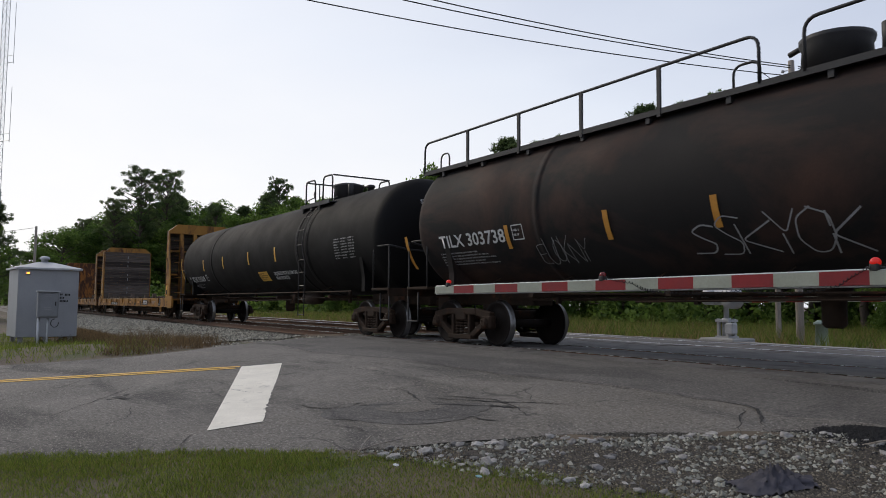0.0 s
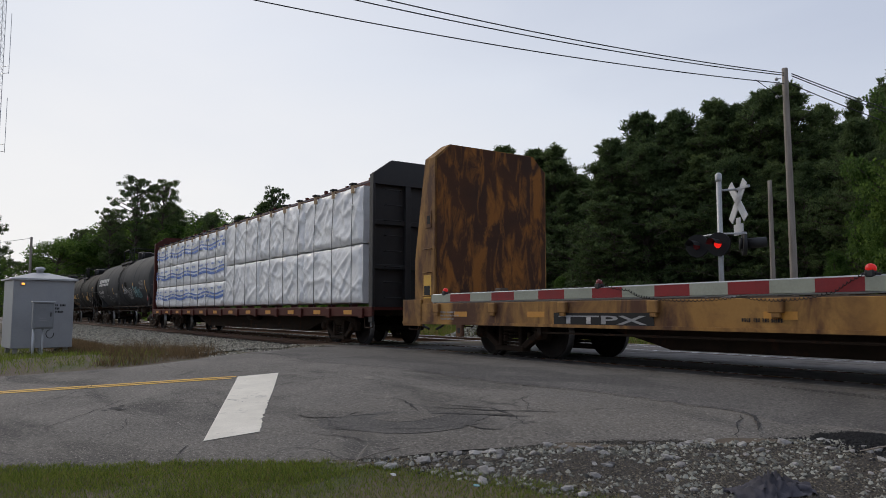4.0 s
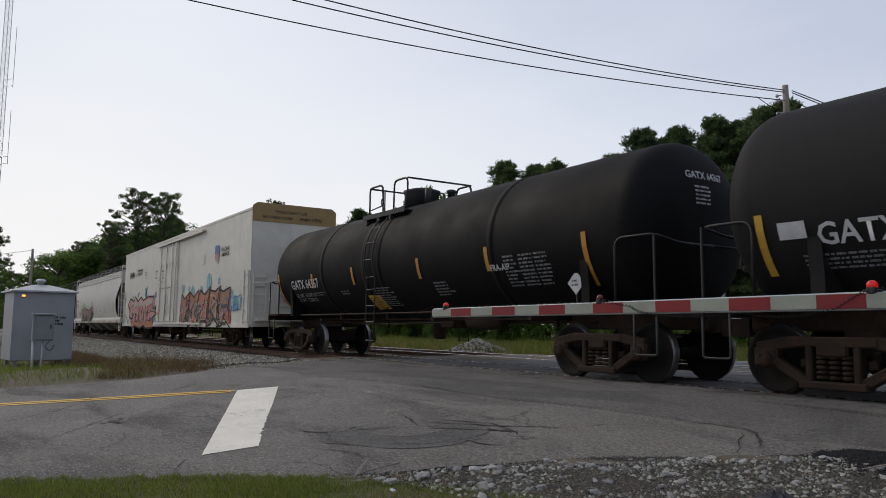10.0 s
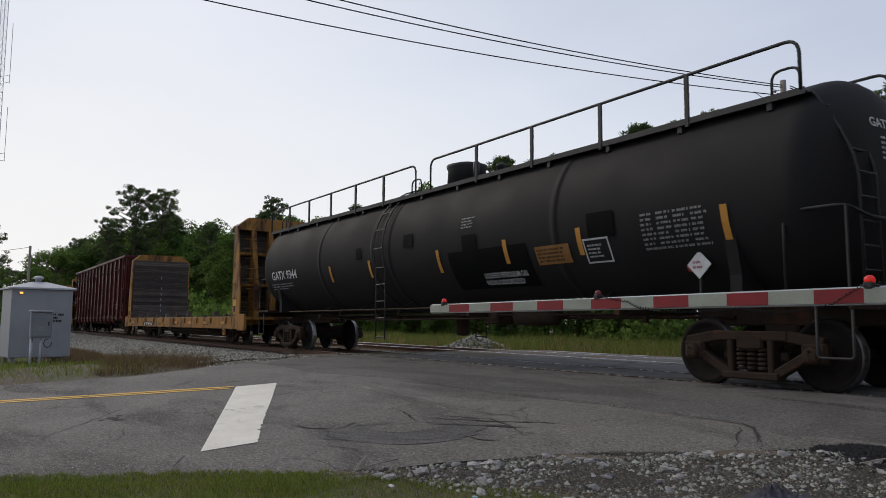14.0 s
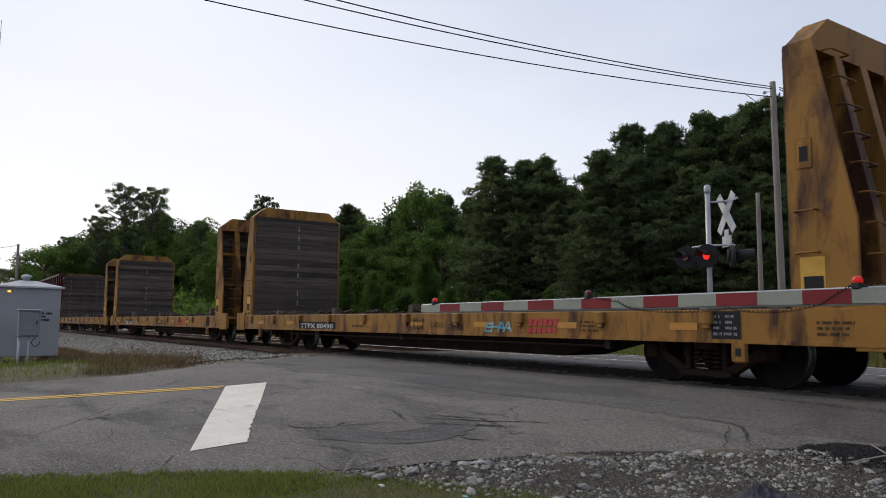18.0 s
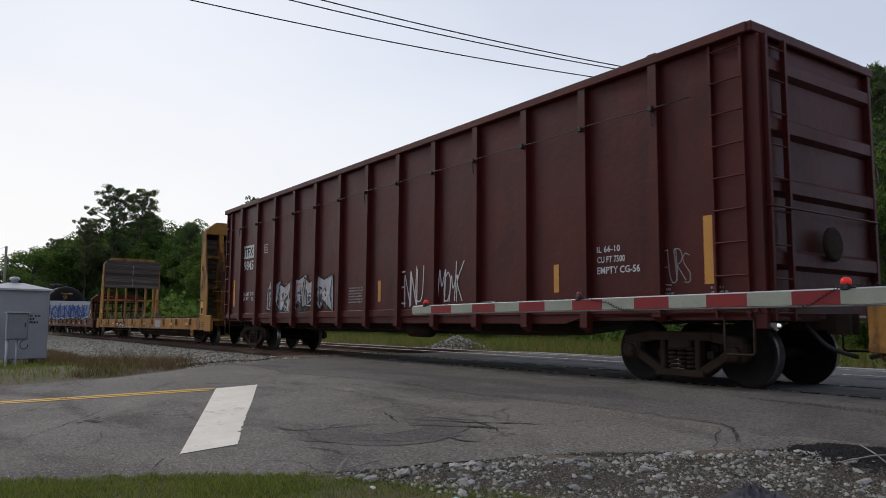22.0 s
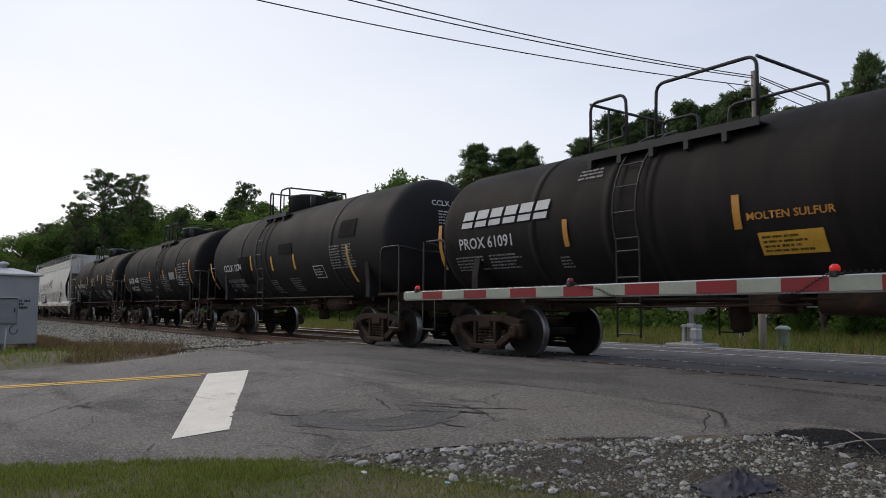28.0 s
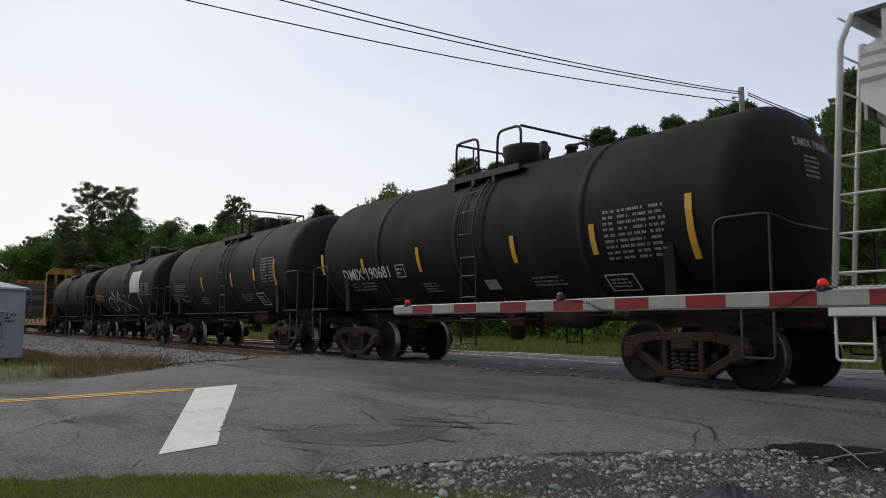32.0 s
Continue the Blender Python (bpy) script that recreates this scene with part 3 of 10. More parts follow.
LEFT_EDGE = [(-60, -34.25), (-8.93, -14.36), (-7.28, -14.01), (-6.2, -14.3), (-4.48, -16.1), (-3.09, -17.2), (-1.64, -18.06), (5.71, -10.36), (60, 9.5)]
RIGHT_EDGE = [(-60, -26.73), (-9.42, -7.45), (-8.83, -6.96), (-8.12, -6.5), (-7.39, -5.83), (-6.28, -5.48), (-5.44, -4.96), (-4.02, -4.01), (-3.45, -3.26), (-3.18, -1.2), (-2.6, 12.3), (5.7, 12.3), (5.9, 3.05), (60, 24)]


def grid_mesh(xs, ys, zf):
    verts = [(x, y, zf(x, y)) for y in ys for x in xs]
    n = len(xs)
    faces = [(j * n + i, j * n + i + 1, (j + 1) * n + i + 1, (j + 1) * n + i) for j in range(len(ys) - 1) for i in range(n - 1)]
    return verts, faces


def raw_mesh(name, verts, faces, material, smooth=False):
    me = bpy.data.meshes.new(name)
    me.from_pydata(verts, [], faces)
    me.materials.append(M[material])
    if smooth:
        me.polygons.foreach_set("use_smooth", [True] * len(me.polygons))
    me.update()
    return me


# ---- ground, road, track ----
gx = sorted({-3000, -1500, -800, -500, -320, -220, -160, -120, -95, -80, 40, 60, 90, 150, 300, 700, 1500, 3000} | set(np.round(np.arange(-70, 30, 0.8), 2).tolist()))
gy = sorted({-1500, -700, -300, -150, -90, -60, -45, 40, 60, 90, 130, 180, 260, 400, 800, 1600, 3000} | set(np.round(np.arange(-36, 32, 0.6), 2).tolist()))


def sheet_z(x, y):
    z = ground_z(x, y)
    if LEFT_EDGE[0][0] < y < 60 and lerp_list(LEFT_EDGE, y) - 0.5 < x < lerp_list(RIGHT_EDGE, y) + 0.4:
        z -= 0.06
    if y < 7 and y > -3.2 and not (-19.3 < x < 11):
        z = -0.5
    return z + (0.02 * noise.noise((x * 0.9, y * 0.9, 0)) if abs(x) < 70 else 0)


solo("ground", raw_mesh("ground", *grid_mesh(gx, gy, sheet_z), "soil", True), None, "uneven earth with patchy grass", kind="structure")

# the road: strips across, following the edges
ry = sorted(set([-60, -45, -34, -26, -20, -16] + np.round(np.arange(-13, 7.0, 0.35), 2).tolist() + [8, 9.5, 12, 16, 22, 30, 42, 60]))
rv, rf = [], []
NU = 26
for y in ry:
    a, b = lerp_list(LEFT_EDGE, y), lerp_list(RIGHT_EDGE, y)
    for i in range(NU + 1):
        x = a + (b - a) * i / NU
        edge = 0.09 * noise.noise((x * 2.1, y * 2.3, 4)) if i in (0, NU) else 0
        rv.append((x + edge, y, ground_z(x, y) - (0.05 if i in (0, NU) else 0) + 0.006 * noise.noise((x * 0.8, y * 0.8, 7))))
for j in range(len(ry) - 1):
    if -1.75 <= (ry[j] + ry[j + 1]) / 2 <= 5.95:
        continue
    for i in range(NU):
        k = j * (NU + 1) + i
        rf.append((k, k + 1, k + NU + 2, k + NU + 1))
solo("road", raw_mesh("road", rv, rf, "asphalt", True), None, "weathered grey asphalt road with patches and cracks", kind="structure")

TRACKS = (0.0, 4.1)
RAIL_X = (-260, 60)


def rail_profile(bm, y, x0, x1):
    o = [(-0.07, -0.16), (0.07, -0.16), (0.07, -0.145), (0.012, -0.125), (0.012, -0.04), (0.036, -0.03), (0.036, -0.006), (0.028, 0.0), (-0.028, 0.0), (-0.036, -0.006), (-0.036, -0.03), (-0.012, -0.04), (-0.012, -0.125), (-0.07, -0.145)]
    prism(bm, [(y + a, b) for a, b in o], x0, x1, axis="x")
    for f in bm.faces:
        if f.calc_center_median().z > -0.008:
            f.material_index = 1


for ty in TRACKS:
    tr = thing("track", "rusty steel rails on dark timber ties", "railway track", kind="structure")
    for side in (-0.7535, 0.7535):
        bm = bmesh.new()
        rail_profile(bm, ty + side, *RAIL_X)
        part("rail", bm, ["rail_steel", "rail_shine"], tr)
    bm = bmesh.new()
    box(bm, -0.115, 0.115, -1.3, 1.3, -0.34, -0.165, bevel=0.01)
    tie_mesh = to_mesh("tie", bm, "tie")
    for i in range(110):
        x = -18.8 - i * 0.55
        part("tie", tie_mesh, None, tr, m=pose(x, ty, 0.0, 0, 0, random.uniform(-1, 1)))

# ballast bed beyond the crossing
def bed_z(y):
    prof = [(-5.6, -0.52), (-5.2, -0.44), (-3.6, -0.38), (-2.0, -0.2), (-1.6, -0.19), (6.0, -0.19), (6.4, -0.22), (8.0, -0.45)]
    return lerp_list(prof, y)


bx = np.round(np.concatenate([np.arange(-260, -70, 8), np.arange(-70, -18.2, 0.5)]), 2).tolist()
by = np.round(np.arange(-5.7, 8.3, 0.3), 2).tolist()
solo("ballast_bed", raw_mesh("ballast_bed", *grid_mesh(bx, by, lambda x, y: bed_z(y) + 0.05 * noise.noise((x * 1.3, y * 1.3, 2)) + 0.02 * noise.noise((x * 6, y * 6, 5))), "ballast", False), None, "grey crushed-stone ballast under the tracks", kind="structure")

# crossing panels
bm = bmesh.new()
crossing = thing("crossing_panels", "flat concrete and asphalt panels between the rails", "level crossing", kind="structure")
for ty in TRACKS:
    for y0, y1, nm in ((-1.42, -0.84, "edge_panel"), (-0.66, 0.66, "centre_panel"), (0.84, 1.42, "edge_panel")):
        for k in range(9):
            x0 = -17.9 + k * 2.45
            bm = bmesh.new()
            box(bm, x0 + 0.008, x0 + 2.442, ty + y0, ty + y1, -0.3, -0.008 + 0.004 * ((k * 7) % 3 - 1), bevel=0.008)
            part(nm, bm, "panel_dark", crossing)
bm = bmesh.new()
box(bm, -17.9, 6, 1.43, 4.1 - 1.43, -0.3, -0.014)
part("infill", bm, "panel_dark", crossing, "worn asphalt infill between the tracks")
bm = bmesh.new()
box(bm, -18.0, 6, -1.9, -1.43, -0.3, -0.016)
part("infill", bm, "new_asphalt", crossing)
bm = bmesh.new()
box(bm, -17.9, 6, 4.1 + 1.43, 5.95, -0.3, -0.014)
part("infill", bm, "concrete", crossing)

# ---- road markings ----
def ground_strip(name, corners, material, label, cat, lift=0.006, n=(14, 3), ragged=0.0):
    """A thin painted strip laid over the road, from four corners."""
    a, b, c, d = [Vector((*p, 0)) for p in corners]
    verts, faces = [], []
    for j in range(n[0] + 1):
        for i in range(n[1] + 1):
            u, v = i / n[1], j / n[0]
            p = (a * (1 - u) + b * u) * (1 - v) + (d * (1 - u) + c * u) * v
            if ragged and (i == n[1]) and v > 0.35:
                p += (a - b).normalized() * ragged * (abs(noise.noise((v * 17, 3, 1))) * 0.6 + abs(noise.noise((v * 61, 3, 1)))) * min(1, (v - 0.35) * 3)
            verts.append((p.x, p.y, ground_z(p.x, p.y) + lift + 0.006 * noise.noise((p.x * 0.8, p.y * 0.8, 7))))
    for j in range(n[0]):
        for i in range(n[1]):
            k = j * (n[1] + 1) + i
            faces.append((k, k + 1, k + n[1] + 2, k + n[1] + 1))
    me = raw_mesh(name, verts, faces, material)
    return solo(name, me, None, label, cat, kind="structure")


ground_strip("stop_line", [(-11.06, -6.39), (-10.96, -5.79), (-7.18, -7.43), (-7.17, -7.99)], "white_line", "thick white stop line with chipped edges", "road marking", n=(110, 6), ragged=0.07)
for off in (0.0, 0.22):
    ground_strip("centre_line", [(-33.25 + off, -60), (-33.14 + off, -60), (-11.03 + off * 0.55, -6.42 - off * 0.5), (-11.13 + off * 0.55, -6.40 - off * 0.5)], "yellow_line", "yellow centre line", "road marking", n=(160, 1))

# ---- train running gear ----
def side_frame_mesh():
    bm = bmesh.new()
    # built of bars so that the openings stay open
    def bar(p, q, w, d=0.07):
        p, q = Vector((p[0], 0, p[1])), Vector((q[0], 0, q[1]))
        l = (q - p).length
        a = math.atan2(q.z - p.z, q.x - p.x)
        box(bm, -l / 2, l / 2, -d, d, -w / 2, w / 2, bevel=0.018, m=Matrix.Translation((p + q) / 2) @ Matrix.Rotation(-a, 4, 'Y'))
    bar((-1.02, 0.60), (-0.5, 0.69), 0.15)
    bar((-0.55, 0.69), (0.55, 0.69), 0.13, 0.085)
    bar((0.5, 0.69), (1.02, 0.60), 0.15)
    bar((-0.92, 0.52), (-0.33, 0.17), 0.13)
    bar((0.92, 0.52), (0.33, 0.17), 0.13)
    bar((-0.42, 0.16), (0.42, 0.16), 0.10, 0.11)
    bar((-0.30, 0.16), (-0.30, 0.66), 0.09, 0.08)
    bar((0.30, 0.16), (0.30, 0.66), 0.09, 0.08)
    for sx in (-0.89, 0.89):
        box(bm, sx - 0.17, sx + 0.17, -0.09, 0.09, 0.34, 0.62, bevel=0.04)
    return to_mesh("side_frame", bm, "running")


def spring_mesh():
    bm = bmesh.new()
    for dx in (-0.16, 0.0, 0.16):
        for k in range(5):
            revolve(bm, [(0.23 + k * 0.062, 0.055), (0.245 + k * 0.062, 0.075), (0.265 + k * 0.062, 0.075), (0.28 + k * 0.062, 0.055)], "z", 8, m=pose(dx, 0, 0))
    return to_mesh("spring_nest", bm, "running")


def bolster_mesh():
    bm = bmesh.new()
    box(bm, -0.2, 0.2, -1.08, 1.08, 0.50, 0.72, bevel=0.03)
    box(bm, -0.26, 0.26, -0.3, 0.3, 0.72, 0.86, bevel=0.03)
    for sx in (-0.42, 0.42):
        box(bm, sx - 0.06, sx + 0.06, -0.95, 0.95, 0.36, 0.48, bevel=0.02)
        for sy in (-0.75, 0.75):
            box(bm, sx - 0.05 + (0.03 if sx < 0 else -0.03), sx + 0.05, sy - 0.07, sy + 0.07, 0.30, 0.58, bevel=0.015)
    return to_mesh("bolster", bm, "running")


def wheelset_mesh():
    bm = bmesh.new()
    for s in (-1, 1):
        y = 0.70 * s
        prof = [(y + 0.07 * s, 0.13), (y + 0.065 * s, 0.17), (y + 0.03 * s, 0.22), (y + 0.02 * s, 0.36), (y + 0.075 * s, 0.40), (y + 0.08 * s, 0.452), (y + 0.0 * s, 0.46), (y - 0.02 * s, 0.475), (y - 0.035 * s, 0.485), (y - 0.05 * s, 0.47), (y - 0.05 * s, 0.40), (y - 0.01 * s, 0.36), (y - 0.02 * s, 0.2), (y - 0.06 * s, 0.13)]
        if s < 0:
            pass
        vs = revolve(bm, prof if s > 0 else prof, "y", 32)
    rod(bm, (0, -1.1, 0), (0, 1.1, 0), 0.08, 12)
    bmesh.ops.recalc_face_normals(bm, faces=bm.faces[:])
    for f in bm.faces:
        c = f.calc_center_median()
        if math.hypot(c.x, c.z) > 0.447 and abs(c.y) > 0.66:
            f.material_index = 1
    return to_mesh("wheelset", bm, ["wheel", "wheel_rim"])


def cap_mesh(material):
    bm = bmesh.new()
    revolve(bm, [(-0.07, 0.05), (-0.065, 0.10), (0.0, 0.115), (0.06, 0.115)], "y", 14)
    for k in range(3):
        a = k * 2.094
        rod(bm, (0.06 * math.cos(a), -0.085, 0.06 * math.sin(a)), (0.06 * math.cos(a), -0.06, 0.06 * math.sin(a)), 0.018, 6)
    return to_mesh("bearing_cap", bm, material)


def coupler_mesh():
    bm = bmesh.new()
    box(bm, -0.55, 0.0, -0.09, 0.09, 0.78, 0.94, bevel=0.02)
    prism(bm, [(0.0, -0.11), (0.16, -0.17), (0.30, -0.12), (0.30, -0.03), (0.19, -0.02), (0.19, 0.06), (0.32, 0.12), (0.24, 0.19), (0.0, 0.14)], 0.73, 1.0, axis="z")
    return to_mesh("coupler", bm, "running")


SIDE_FRAME, SPRINGS, BOLSTER, WHEELS = side_frame_mesh(), spring_mesh(), bolster_mesh(), wheelset_mesh()
CAPS = {"running": cap_mesh("running"), "cap_blue": cap_mesh("cap_blue")}
COUPLER = coupler_mesh()
WHEELBASE = 1.78
SPINNING = []


def truck(car, x, cap="running"):
    b = part("bolster", BOLSTER, None, car, m=pose(x, 0, 0))
    for s in (-1, 1):
        f = part("side_frame", SIDE_FRAME, None, car, m=pose(x, 0.99 * s, 0))
        part("spring_nest", SPRINGS, None, f)
        for sx in (-0.89, 0.89):
            part("bearing_cap", CAPS[cap], None, f, m=pose(sx, 0.0, 0.46, 0, 0, 0 if s < 0 else 180) @ pose(0, -0.08, 0))
    for sx in (-0.89, 0.89):
        w = part("wheelset", WHEELS, None, car, m=pose(x + sx, 0, 0.457))
        SPINNING.append((w, x + sx))


# ---- writing ----
def text_mesh(body, material, width, height, space=1.0):
    """Flat lettering, from x 0 to width and z 0 to height, facing -y."""
    cu = bpy.data.curves.new("lettering", 'FONT')
    cu.body = body
    cu.resolution_u = 2
    cu.offset = 0.016
    cu.space_character = space
    ob = new("lettering", cu)
    dg = bpy.context.evaluated_depsgraph_get()
    me = bpy.data.meshes.new_from_object(ob.evaluated_get(dg))
    bpy.data.objects.remove(ob)
    bpy.data.curves.remove(cu)
    co = np.zeros(len(me.vertices) * 3)
    me.vertices.foreach_get("co", co)
    co = co.reshape(-1, 3)
    lo, hi = co.min(0), co.max(0)
    sx = width / max(1e-6, hi[0] - lo[0]) if width else height / max(1e-6, hi[1] - lo[1])
    sz = height / max(1e-6, hi[1] - lo[1])
    out = np.stack([(co[:, 0] - lo[0]) * sx, np.zeros(len(co)), (co[:, 1] - lo[1]) * sz], 1)
    me.vertices.foreach_set("co", out.ravel())
    me.materials.clear()
    me.materials.append(M[material])
    me.update()
    return me


def bars_bm(w, h, rows, seed, fill=0.5, cols=1):
    """Rows of narrow bars set in groups, for stencilling too small to read; x 0..w, z 0..h."""
    rnd = random.Random(seed)
    bm = bmesh.new()
    if h / rows > 0.075:
        rows = max(rows, min(9, round(h / 0.07)))
    rh = h / rows
    ch = rh * fill
    for r in range(rows):
        for c in range(cols):
            x, end = c * w / cols, (c + rnd.uniform(0.62, 0.97)) * w / cols
            while x < end - ch * 0.4:
                for k in range(rnd.randint(2, 6)):
                    cw = ch * rnd.uniform(0.32, 0.56)
                    if x + cw > end:
                        break
                    z0 = h - (r + 1) * rh + rh * (1 - fill) / 2
                    z1 = z0 + ch
                    z0 += ch * rnd.choice((0, 0, 0.12))
                    bm.faces.new([bm.verts.new(p) for p in ((x, 0, z0), (x + cw, 0, z0), (x + cw, 0, z1), (x, 0, z1))])
                    x += cw + ch * 0.2
                x += ch * rnd.uniform(0.4, 0.9)
    return bm


def quad_bm(w, h, n=(1, 1)):
    bm = bmesh.new()
    vs = [[bm.verts.new((w * i / n[0], 0, h * j / n[1])) for i in range(n[0] + 1)] for j in range(n[1] + 1)]
    for j in range(n[1]):
        for i in range(n[0]):
            bm.faces.new((vs[j][i], vs[j][i + 1], vs[j + 1][i + 1], vs[j + 1][i]))
    return bm


def frame_bm(w, h, t):
    bm = bmesh.new()
    for a, b, c, d in ((0, w, 0, t), (0, w, h - t, h), (0, t, t, h - t), (w - t, w, t, h - t)):
        bm.faces.new([bm.verts.new(p) for p in ((a, 0, c), (b, 0, c), (b, 0, d), (a, 0, d))])
    return bm


def wrap_mesh(me, x, z_arc, radius, zc, lift=0.008):
    """Lay flat work on the near side of a level cylinder: z becomes the way round it, measured from its widest height."""
    co = np.zeros(len(me.vertices) * 3)
    me.vertices.foreach_get("co", co)
    co = co.reshape(-1, 3)
    a = (co[:, 2] + z_arc) / radius
    r = radius + lift - co[:, 1]
    out = np.stack([co[:, 0] + x, -r * np.cos(a), zc + r * np.sin(a)], 1)
    me.vertices.foreach_set("co", out.ravel())
    me.update()
    return me


def head_mesh(me, y, z, xend, face=1):
    """Set flat work upright on a car's end, which faces +x."""
    co = np.zeros(len(me.vertices) * 3)
    me.vertices.foreach_get("co", co)
    co = co.reshape(-1, 3)
    out = np.stack([np.full(len(co), xend) - face * co[:, 1], co[:, 0] + y, co[:, 2] + z], 1)
    me.vertices.foreach_set("co", out.ravel())
    me.update()
    return me


def bm_mesh(bm, material):
    return to_mesh("marking", bm, material)

# ---- tank cars ----
TANK_R, TANK_Z = 1.50, 2.66


def tank_body(half, r, zc, bands):
    """The shell with its rounded heads and jacket bands, in one piece."""
    bm = bmesh.new()
    depth = 0.62
    head = []
    for i in range(11):
        a = math.pi / 2 * i / 10
        head.append((-half + depth * (1 - math.cos(a)), max(0.03, r * math.sin(a) ** 0.75)))
    prof = list(head) + [(-half + depth + 0.05, r), (-half + depth + 0.3, r)]
    for b in sorted(bands):
        prof += [(b - 0.14, r), (b - 0.06, r), (b - 0.05, r + 0.012), (b + 0.05, r + 0.012), (b + 0.06, r), (b + 0.14, r)]
    prof += [(half - depth - 0.3, r), (half - depth - 0.05, r)] + [(-s, q) for s, q in reversed(head)]
    revolve(bm, prof, "x", 56, m=pose(0, 0, zc))
    return bm


def on_head(me, y, z, half, r, zc):
    """Lay flat work on the front head."""
    co = np.zeros(len(me.vertices) * 3)
    me.vertices.foreach_get("co", co)
    co = co.reshape(-1, 3)
    yy, zz = co[:, 0] + y, co[:, 2] + z
    rho = np.clip(np.hypot(yy, zz - zc) / r, 0, 0.999) ** (1 / 0.75)
    out = np.stack([half - 0.62 + 0.62 * np.sqrt(1 - rho ** 2) + 0.012, yy, zz], 1)
    me.vertices.foreach_set("co", out.ravel())
    me.update()
    return me


def tank_ladder(bm, x, r, zc, y_sign=-1):
    """A ladder that lies on the tank's flank and hangs down to the step."""
    def on(a, lift=0.06):
        return Vector((0, y_sign * (r + lift) * math.cos(a), zc + (r + lift) * math.sin(a)))
    for dx in (-0.22, 0.22):
        pts = [on(a) for a in np.linspace(1.3, -0.35, 10)]
        end = pts[-1]
        pts += [Vector((0, end.y, z)) for z in (zc - 1.1, 0.45)]
        tube(bm, [p + Vector((x + dx, 0, 0)) for p in pts], 0.018, 5)
    for a in np.linspace(1.15, -0.3, 6):
        p = on(a)
        rod(bm, (x - 0.22, p.y, p.z), (x + 0.22, p.y, p.z), 0.014, 5)
    y = on(-0.35).y
    for z in (1.75, 1.35, 0.95, 0.5):
        rod(bm, (x - 0.22, y, z), (x + 0.22, y, z), 0.014, 5)


TRUCK_IN = 1.48


def tank_car(label, L, R, paint="tank_black", r=TANK_R, zc=TANK_Z, top="centre", strip="ink_yellow", strips=(), cap="running", dome=0.45, texts=(), ladder=None, bands=None, head=None, top_x=None, placard=None, span=(-1.0, 0.95), group="tank cars of the freight train"):
    half = (R - L) / 2
    r, zc = r * 0.985, zc * 0.985
    car = thing("tank_car", label, "rail tank car", group=group)
    part("tank", tank_body(half, r, zc, bands if bands is not None else (-half * 0.5, half * 0.5, ladder - half - 0.4 if ladder else 0, ladder - half + 0.4 if ladder else 0.9)), paint, car)
    # end platforms, sills, couplers
    for s in (-1, 1):
        bm = bmesh.new()
        e = half + 0.12
        x0, x1 = sorted((s * (half - 2.9), s * e))
        box(bm, x0, x1, -0.28, 0.28, 0.82, 1.22, bevel=0.02)
        part("stub_sill", bm, "running", car)
        bm = bmesh.new()
        x0, x1 = sorted((s * (half - 0.75), s * e))
        box(bm, x0, x1, -1.45, 1.45, 1.16, 1.22, bevel=0.01)
        box(bm, *sorted((s * (e - 0.05), s * e)), -1.45, 1.45, 1.02, 1.22, bevel=0.01)
        part("end_platform", bm, "running", car)
        bm = bmesh.new()
        for yy in (-1.42, 1.42):
            tube(bm, bend([(s * (half - 0.7), yy, 1.2), (s * (half - 0.7), yy, 2.25), (s * (e - 0.04), yy, 2.25), (s * (e - 0.04), yy * 0.6, 2.15), (s * (e - 0.04), 0, 2.15)], 0.18), 0.022, 5)
            rod(bm, (s * (e - 0.04), yy, 1.2), (s * (e - 0.04), yy, 2.25), 0.02, 5)
            tube(bm, bend([(s * (e - 0.45), yy, 1.1), (s * (e - 0.45), yy, 0.45), (s * (e - 0.02), yy, 0.45), (s * (e - 0.02), yy, 1.1)], 0.05), 0.018, 5)
        part("end_handrail", bm, "black_iron", car)
        bm = bmesh.new()
        xs = s * (half - TRUCK_IN)
        prism(bm, [(-1.3, 1.15), (1.3, 1.15), (1.3, 1.5), (r * 0.93, zc - r * 0.36), (-r * 0.93, zc - r * 0.36), (-1.3, 1.5)], xs - 0.09, xs + 0.09, axis="x")
        part("saddle", bm, paint, car)
        part("coupler", COUPLER, None, car, m=pose(s * (e + 0.13), 0, 0, 0, 0, 0 if s > 0 else 180))
        truck(car, s * (half - TRUCK_IN), cap)
    # brake gear and pipes under the tank
    bm = bmesh.new()
    for yy in (-1.28,):
        rod(bm, (-half + 2.2, yy, 1.16), (half - 2.2, yy, 1.16), 0.022, 5)
        k = -half + 2.6
        while k < half - 2.4:
            rod(bm, (k, yy, 1.16), (k, yy * 0.62, zc - r * 0.8), 0.014, 4)
            k += 2.1
    rod(bm, (-half + 2.2, -0.3, 0.95), (half - 2.2, -0.3, 0.95), 0.03, 5)
    rod(bm, (-half + 2.2, 0.4, 1.02), (half - 2.2, 0.4, 1.02), 0.03, 5)
    for k in (-0.55, -0.2, 0.2, 0.62):
        box(bm, half * k - 0.05, half * k + 0.05, -1.25, 0.6, 0.98, 1.06)
        box(bm, half * k - 0.04, half * k + 0.04, -0.62, -0.54, 0.86, zc - r * 0.9)
    rod(bm, (-half * 0.6, -0.75, 1.04), (half * 0.6, -0.7, 1.0), 0.018, 5)
    rod(bm, (-half * 0.3, -0.95, 0.9), (half * 0.25, -0.9, 0.94), 0.016, 5)
    part("brake_rigging", bm, "running", car)
    bm = bmesh.new()
